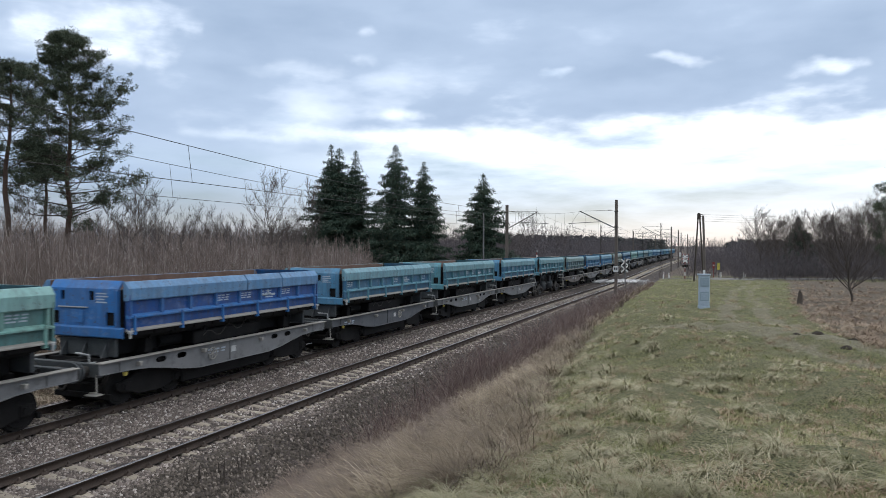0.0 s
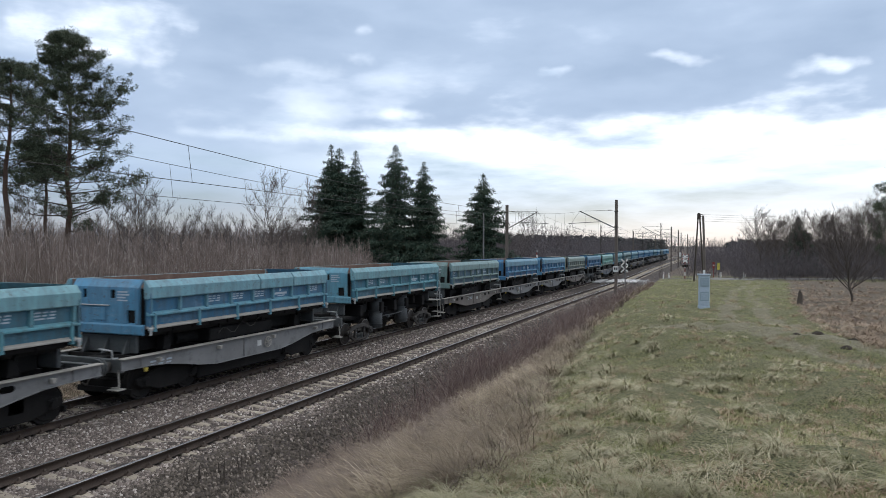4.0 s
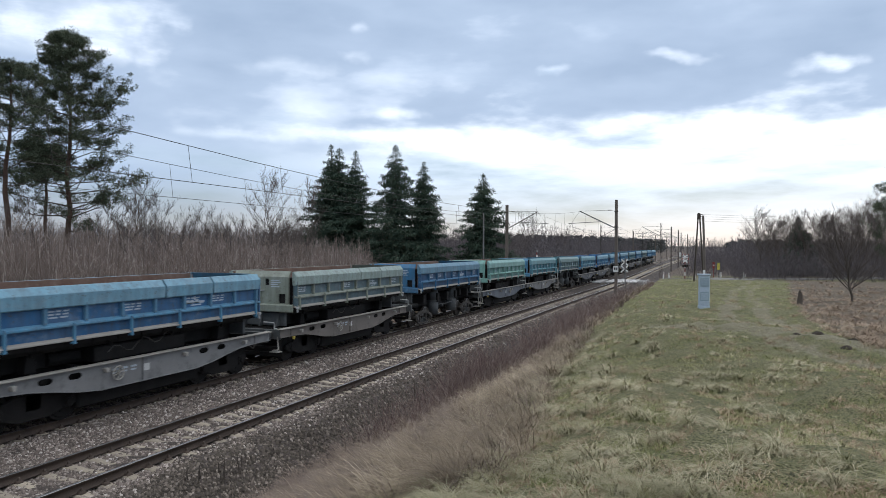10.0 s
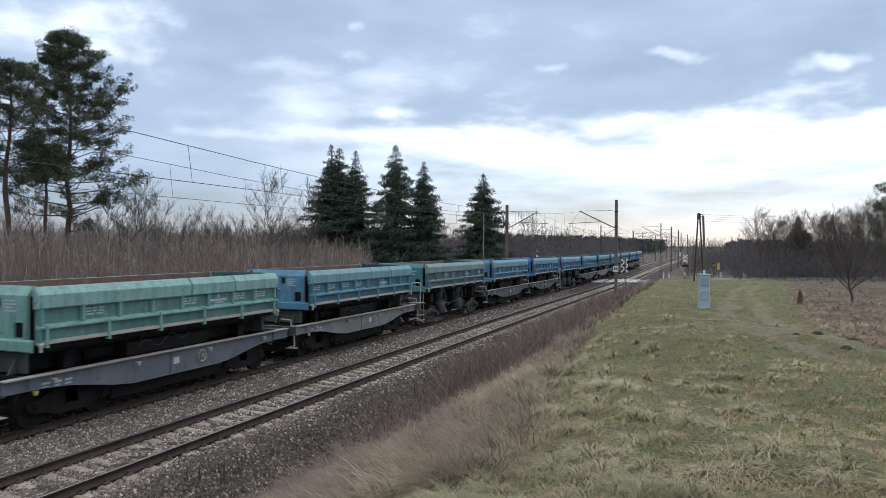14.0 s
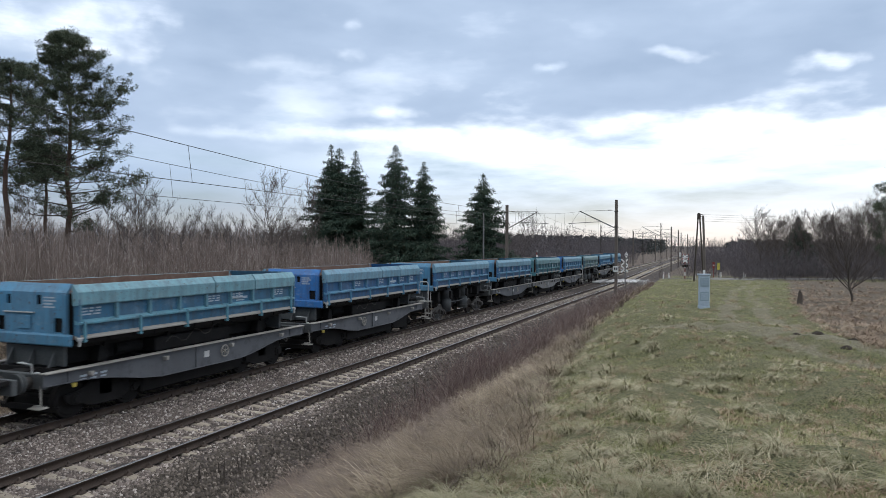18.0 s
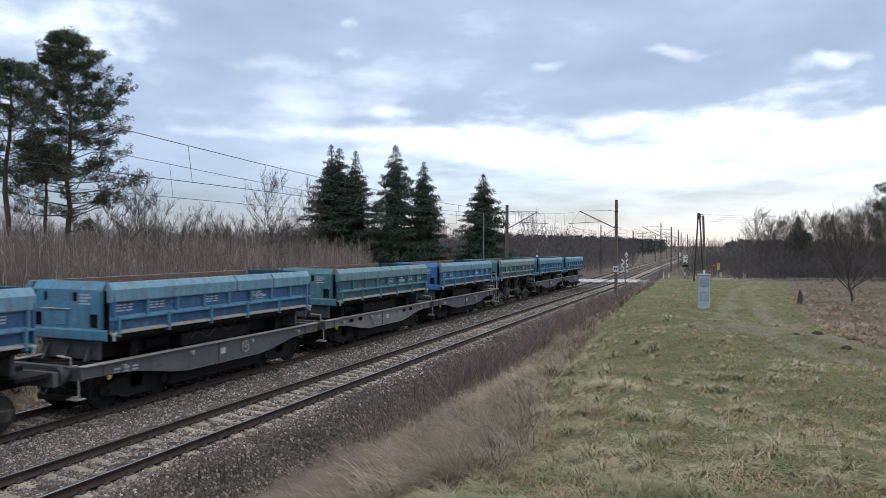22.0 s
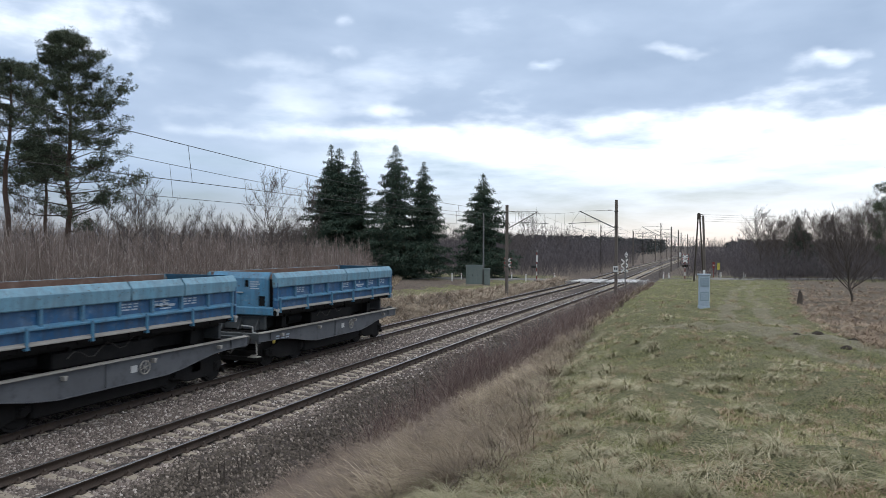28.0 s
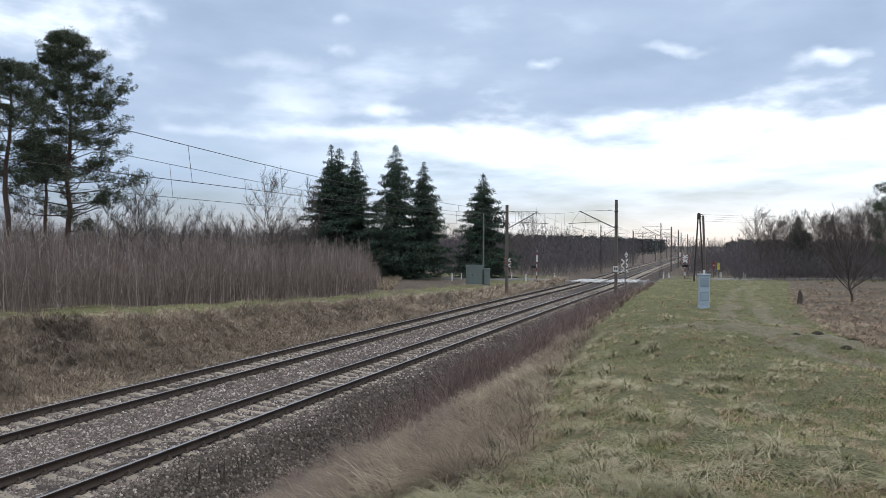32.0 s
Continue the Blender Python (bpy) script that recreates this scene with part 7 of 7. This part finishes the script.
def build_small_growth():
    # a rotten stump out in the brambles
    x, y = 3.42, 35.4
    t = thing("tree_stump", pose(x, y, floor_at(x, y)), "grey-brown rotten tree stump in dead grass", "stump")
    s = Shape().rod((0, 0, -0.1), (0.04, 0, 0.5), 0.13, 0.09, n=9)
    s.prism([(-0.05, 0.48), (0.10, 0.48), (0.02, 0.70)], "y", -0.05, 0.05)
    part("wood", s, M["bark"], t)
    # molehills on the meadow
    rng = np.random.default_rng(12)
    for x, y in ((1.45, 15.6), (2.12, 14.15), (1.55, 14.4), (2.4, 15.3), (1.0, 20.5), (-0.3, 47.0), (0.05, 47.4), (1.9, 16.2)):
        ang, rad = np.meshgrid(np.arange(14) * 2 * np.pi / 14, np.linspace(0, 1, 6)[1:], indexing="ij")
        hgt = 0.06 * (1 - rad ** 1.6) + rng.normal(0, 0.009, rad.shape)
        r = rad * 0.11 * (1 + 0.14 * np.sin(2 * ang + x) + rng.normal(0, 0.05, rad.shape))
        v = np.concatenate([np.stack([r * np.cos(ang), r * np.sin(ang), hgt - 0.015], -1).reshape(-1, 3), [(0, 0, 0.052)]])
        k = np.arange(14)
        f = [np.stack([k * 5, (k + 1) % 14 * 5, np.full(14, 70)], 1)] + [np.stack([k * 5 + j, k * 5 + j + 1, (k + 1) % 14 * 5 + j + 1, (k + 1) % 14 * 5 + j], 1) for j in range(4)]
        tagged(part("molehill", fast_mesh("molehill", v, f, M["molehill"]), at=pose(x, y, floor_at(x, y))), "small dark earth molehill in the meadow", "molehill", "molehills")
    # tall dried weeds in the ballast shoulder
    r = random.Random(6)
    for x, y in ((-9.25, 11.2), (-9.05, 11.6), (-9.4, 10.9), (-9.0, 12.1), (-8.7, 20.4), (-8.6, 20.9), (-8.3, 17.5)):
        z0 = float(max(floor_at(x, y), -0.75))
        t = thing("dried_weed", pose(x, y, z0), "tall dark dried weed stalk at the edge of the ballast", "weed", "dried weeds")
        s = Shape()
        for k in range(3):
            e = Vector((r.gauss(0, 0.04), r.gauss(0, 0.04), r.uniform(0.45, 0.75)))
            s.rod((r.gauss(0, 0.02), 0, 0), e, 0.006, 0.004, n=4)
            s.rod(e - Vector((0, 0, 0.22)), e, 0.014, 0.008, n=5)
        part("stalk", s, M["bark"], t)


build_grass()
build_thicket()
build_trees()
build_far_woods()
build_small_growth()
build_stones()
# ---- the drifting cloud layer ----
CLOUD_Z = 500.0


def both_scales(nt, a, b):
    """Two noises, the larger counting for most."""
    m = nt.nodes.new("ShaderNodeMix")
    m.inputs[0].default_value = 0.4
    link(nt, a, m.inputs[2])
    link(nt, b, m.inputs[3])
    return m.outputs[0]


def cloud_material():
    m = bpy.data.materials.new("cloud")
    m.use_nodes = True
    nt = m.node_tree
    nt.nodes.clear()
    out = nt.nodes.new("ShaderNodeOutputMaterial")
    tr = nt.nodes.new("ShaderNodeBsdfTransparent")
    em = nt.nodes.new("ShaderNodeEmission")
    mix = nt.nodes.new("ShaderNodeMixShader")
    tc = nt.nodes.new("ShaderNodeTexCoord")
    # rounded masses, flattened towards the horizon
    lift = nt.nodes.new("ShaderNodeVectorMath")
    link(nt, tc.outputs["Object"], lift.inputs[0])
    lift.inputs[1].default_value = (0, 0, CLOUD_Z)
    dome = nt.nodes.new("ShaderNodeVectorMath")
    dome.operation = "NORMALIZE"
    link(nt, lift.outputs[0], dome.inputs[0])
    big = noisy(nt, 2.6, 4.0, 0.5, 0.36, 0.62, stretch=(1, 1, 2.6), src=dome.outputs[0])
    mid = noisy(nt, 8.0, 5.0, 0.5, 0.32, 0.68, stretch=(1, 1, 2.8), src=dome.outputs[0])
    rag = noisy(nt, 22.0, 5.0, 0.55, 0.28, 0.72, stretch=(1, 1, 2.0), src=dome.outputs[0])
    ln = nt.nodes.new("ShaderNodeVectorMath")
    ln.operation = "LENGTH"
    link(nt, tc.outputs["Object"], ln.inputs[0])
    # thins out towards the bright far edge of the cloud bank
    edge = nt.nodes.new("ShaderNodeMapRange")
    edge.interpolation_type = "SMOOTHSTEP"
    edge.inputs["From Min"].default_value, edge.inputs["From Max"].default_value = 3250.0, 2150.0
    wob = nt.nodes.new("ShaderNodeMath")
    wob.operation = "MULTIPLY_ADD"
    link(nt, mid, wob.inputs[0])
    wob.inputs[1].default_value = -900.0
    # the bank reaches further out on the side away from the sun
    sx = nt.nodes.new("ShaderNodeSeparateXYZ")
    link(nt, tc.outputs["Object"], sx.inputs[0])
    lean = nt.nodes.new("ShaderNodeMapRange")
    for key, val in (("From Min", -3000.0), ("From Max", -1000.0), ("To Min", -1900.0), ("To Max", 0.0)):
        lean.inputs[key].default_value = val
    link(nt, sx.outputs["X"], lean.inputs["Value"])
    far = nt.nodes.new("ShaderNodeMath")
    link(nt, ln.outputs["Value"], far.inputs[0])
    link(nt, lean.outputs[0], far.inputs[1])
    link(nt, far.outputs[0], wob.inputs[2])
    link(nt, wob.outputs[0], edge.inputs["Value"])
    thick = nt.nodes.new("ShaderNodeMath")
    thick.operation = "MULTIPLY_ADD"
    thick.use_clamp = True
    link(nt, big, thick.inputs[0])
    thick.inputs[1].default_value = 0.55
    add = nt.nodes.new("ShaderNodeMath")
    add.operation = "MULTIPLY"
    link(nt, mid, add.inputs[0])
    add.inputs[1].default_value = 0.40
    add2 = nt.nodes.new("ShaderNodeMath")
    add2.operation = "ADD"
    link(nt, add.outputs[0], add2.inputs[0])
    add2.inputs[1].default_value = 0.58
    link(nt, add2.outputs[0], thick.inputs[2])
    # ragged bright breaks in the layer
    body = thick.outputs[0]
    nz = node(nt, "ShaderNodeTexNoise", Scale=15.0, Detail=3.0, Roughness=0.5)
    link(nt, dome.outputs[0], nz.inputs["Vector"])
    shift = nt.nodes.new("ShaderNodeVectorMath")
    shift.operation = "MULTIPLY_ADD"
    link(nt, nz.outputs["Color"], shift.inputs[0])
    shift.inputs[1].default_value = (240, 420, 0)
    shift.inputs[2].default_value = (-120, -210, 0)
    bent = nt.nodes.new("ShaderNodeVectorMath")
    link(nt, tc.outputs["Object"], bent.inputs[0])
    link(nt, shift.outputs[0], bent.inputs[1])
    for gx, gy, rx, ry, turn, depth in ((-1392, 1264, 110, 221, 48, 0.95), (-1479, 1219, 77, 123, 50, 0.60), (-1160, 1185, 58, 69, 44, 0.50), (-771, 1406, 34, 34, 29, 0.38), (-908, 1654, 31, 48, 29, 0.30),
                                        (-1131, 1707, 124, 63, 34, 0.28), (-1154, 2445, 100, 101, 25, 0.70), (-2065, 2681, 191, 137, 38, 0.75), (-1546, 2933, 386, 239, 28, 0.95), (-440, 1996, 31, 44, 12, 0.72),
                                        (-73, 1947, 56, 43, 2, 0.45), (274, 2172, 62, 77, -7, 0.80), (-1335, 3446, 259, 299, 21, 0.85)):
        mp = nt.nodes.new("ShaderNodeMapping")
        mp.vector_type = "TEXTURE"
        mp.inputs["Location"].default_value = (gx, gy, 0)
        mp.inputs["Scale"].default_value = (rx, ry, 1000)
        mp.inputs["Rotation"].default_value = (0, 0, radians(turn))
        link(nt, bent.outputs[0], mp.inputs["Vector"])
        ds = nt.nodes.new("ShaderNodeVectorMath")
        ds.operation = "LENGTH"
        link(nt, mp.outputs[0], ds.inputs[0])
        rg = nt.nodes.new("ShaderNodeMath")
        rg.operation = "MULTIPLY_ADD"
        link(nt, rag, rg.inputs[0])
        rg.inputs[1].default_value = 0.9
        link(nt, ds.outputs["Value"], rg.inputs[2])
        op = nt.nodes.new("ShaderNodeMapRange")
        op.interpolation_type = "SMOOTHSTEP"
        for key, val in (("From Min", 0.35), ("From Max", 2.3), ("To Min", 1 - 0.9 * depth), ("To Max", 1.0)):
            op.inputs[key].default_value = val
        link(nt, rg.outputs[0], op.inputs["Value"])
        mu = nt.nodes.new("ShaderNodeMath")
        mu.operation = "MULTIPLY"
        link(nt, body, mu.inputs[0])
        link(nt, op.outputs[0], mu.inputs[1])
        body = mu.outputs[0]
    fac = nt.nodes.new("ShaderNodeMath")
    fac.operation = "MULTIPLY"
    rim = nt.nodes.new("ShaderNodeMapRange")
    rim.interpolation_type = "SMOOTHSTEP"
    rim.inputs["From Min"].default_value, rim.inputs["From Max"].default_value = 4750.0, 3300.0
    link(nt, ln.outputs["Value"], rim.inputs["Value"])
    both = nt.nodes.new("ShaderNodeMath")
    both.operation = "MULTIPLY"
    link(nt, edge.outputs[0], both.inputs[0])
    link(nt, rim.outputs[0], both.inputs[1])
    link(nt, body, fac.inputs[0])
    link(nt, both.outputs[0], fac.inputs[1])
    col = mixed(nt, both_scales(nt, big, mid), (0.60, 0.74, 0.96), (0.41, 0.535, 0.735))
    # an overcast sky grows brighter towards the zenith
    zen = nt.nodes.new("ShaderNodeMapRange")
    zen.interpolation_type = "SMOOTHSTEP"
    for key, val in (("From Min", 150.0), ("From Max", 1300.0), ("To Min", 2.2), ("To Max", 0.98)):
        zen.inputs[key].default_value = val
    link(nt, ln.outputs["Value"], zen.inputs["Value"])
    link(nt, zen.outputs[0], em.inputs["Strength"])
    # neutral white overhead, blue-grey towards the horizon
    hue = nt.nodes.new("ShaderNodeMapRange")
    hue.interpolation_type = "SMOOTHSTEP"
    hue.inputs["From Min"].default_value, hue.inputs["From Max"].default_value = 500.0, 1400.0
    link(nt, ln.outputs["Value"], hue.inputs["Value"])
    link(nt, mixed(nt, hue.outputs[0], (0.665, 0.69, 0.73), col), em.inputs["Color"])
    link(nt, fac.outputs[0], mix.inputs[0])
    link(nt, tr.outputs[0], mix.inputs[1])
    link(nt, em.outputs[0], mix.inputs[2])
    link(nt, mix.outputs[0], out.inputs["Surface"])
    return m


def build_clouds():
    n = 48
    v = [(0, 0, 0)] + [(4800 * math.cos(2 * math.pi * k / n), 4800 * math.sin(2 * math.pi * k / n), 0) for k in range(n)]
    f = np.array([(0, 1 + k, 1 + (k + 1) % n) for k in range(n)])
    ob = part("cloud_layer", fast_mesh("cloud_layer", v, f, cloud_material()), at=pose(0, 60, CLOUD_Z))
    return tagged(ob, "grey-blue broken cloud layer with bright gaps", "backdrop", kind="structure")


clouds = build_clouds()


# ---- what moves ----
def wagon_pose(y):
    slope = math.degrees(math.atan((float(sag(y + 3.3)) - float(sag(y - 3.3))) / 6.6))
    return pose(TRACKS[1], y, (float(sag(y + 3.3)) + float(sag(y - 3.3))) / 2, slope)


def motions():
    walk(clouds, [(0.0, pose(0, 60, CLOUD_Z)), (32.0, pose(-12, -42, CLOUD_Z))])
    for w, y in TRAIN:
        walk(w, [(float(t), wagon_pose(y - SPEED * t)) for t in range(33)])
    for ws, y, kind in WHEELS:
        walk(ws, [(k / 15, pose(0, y, 0.46, math.degrees(SPEED * k / 15 / 0.46))) for k in range(481)])


motions()
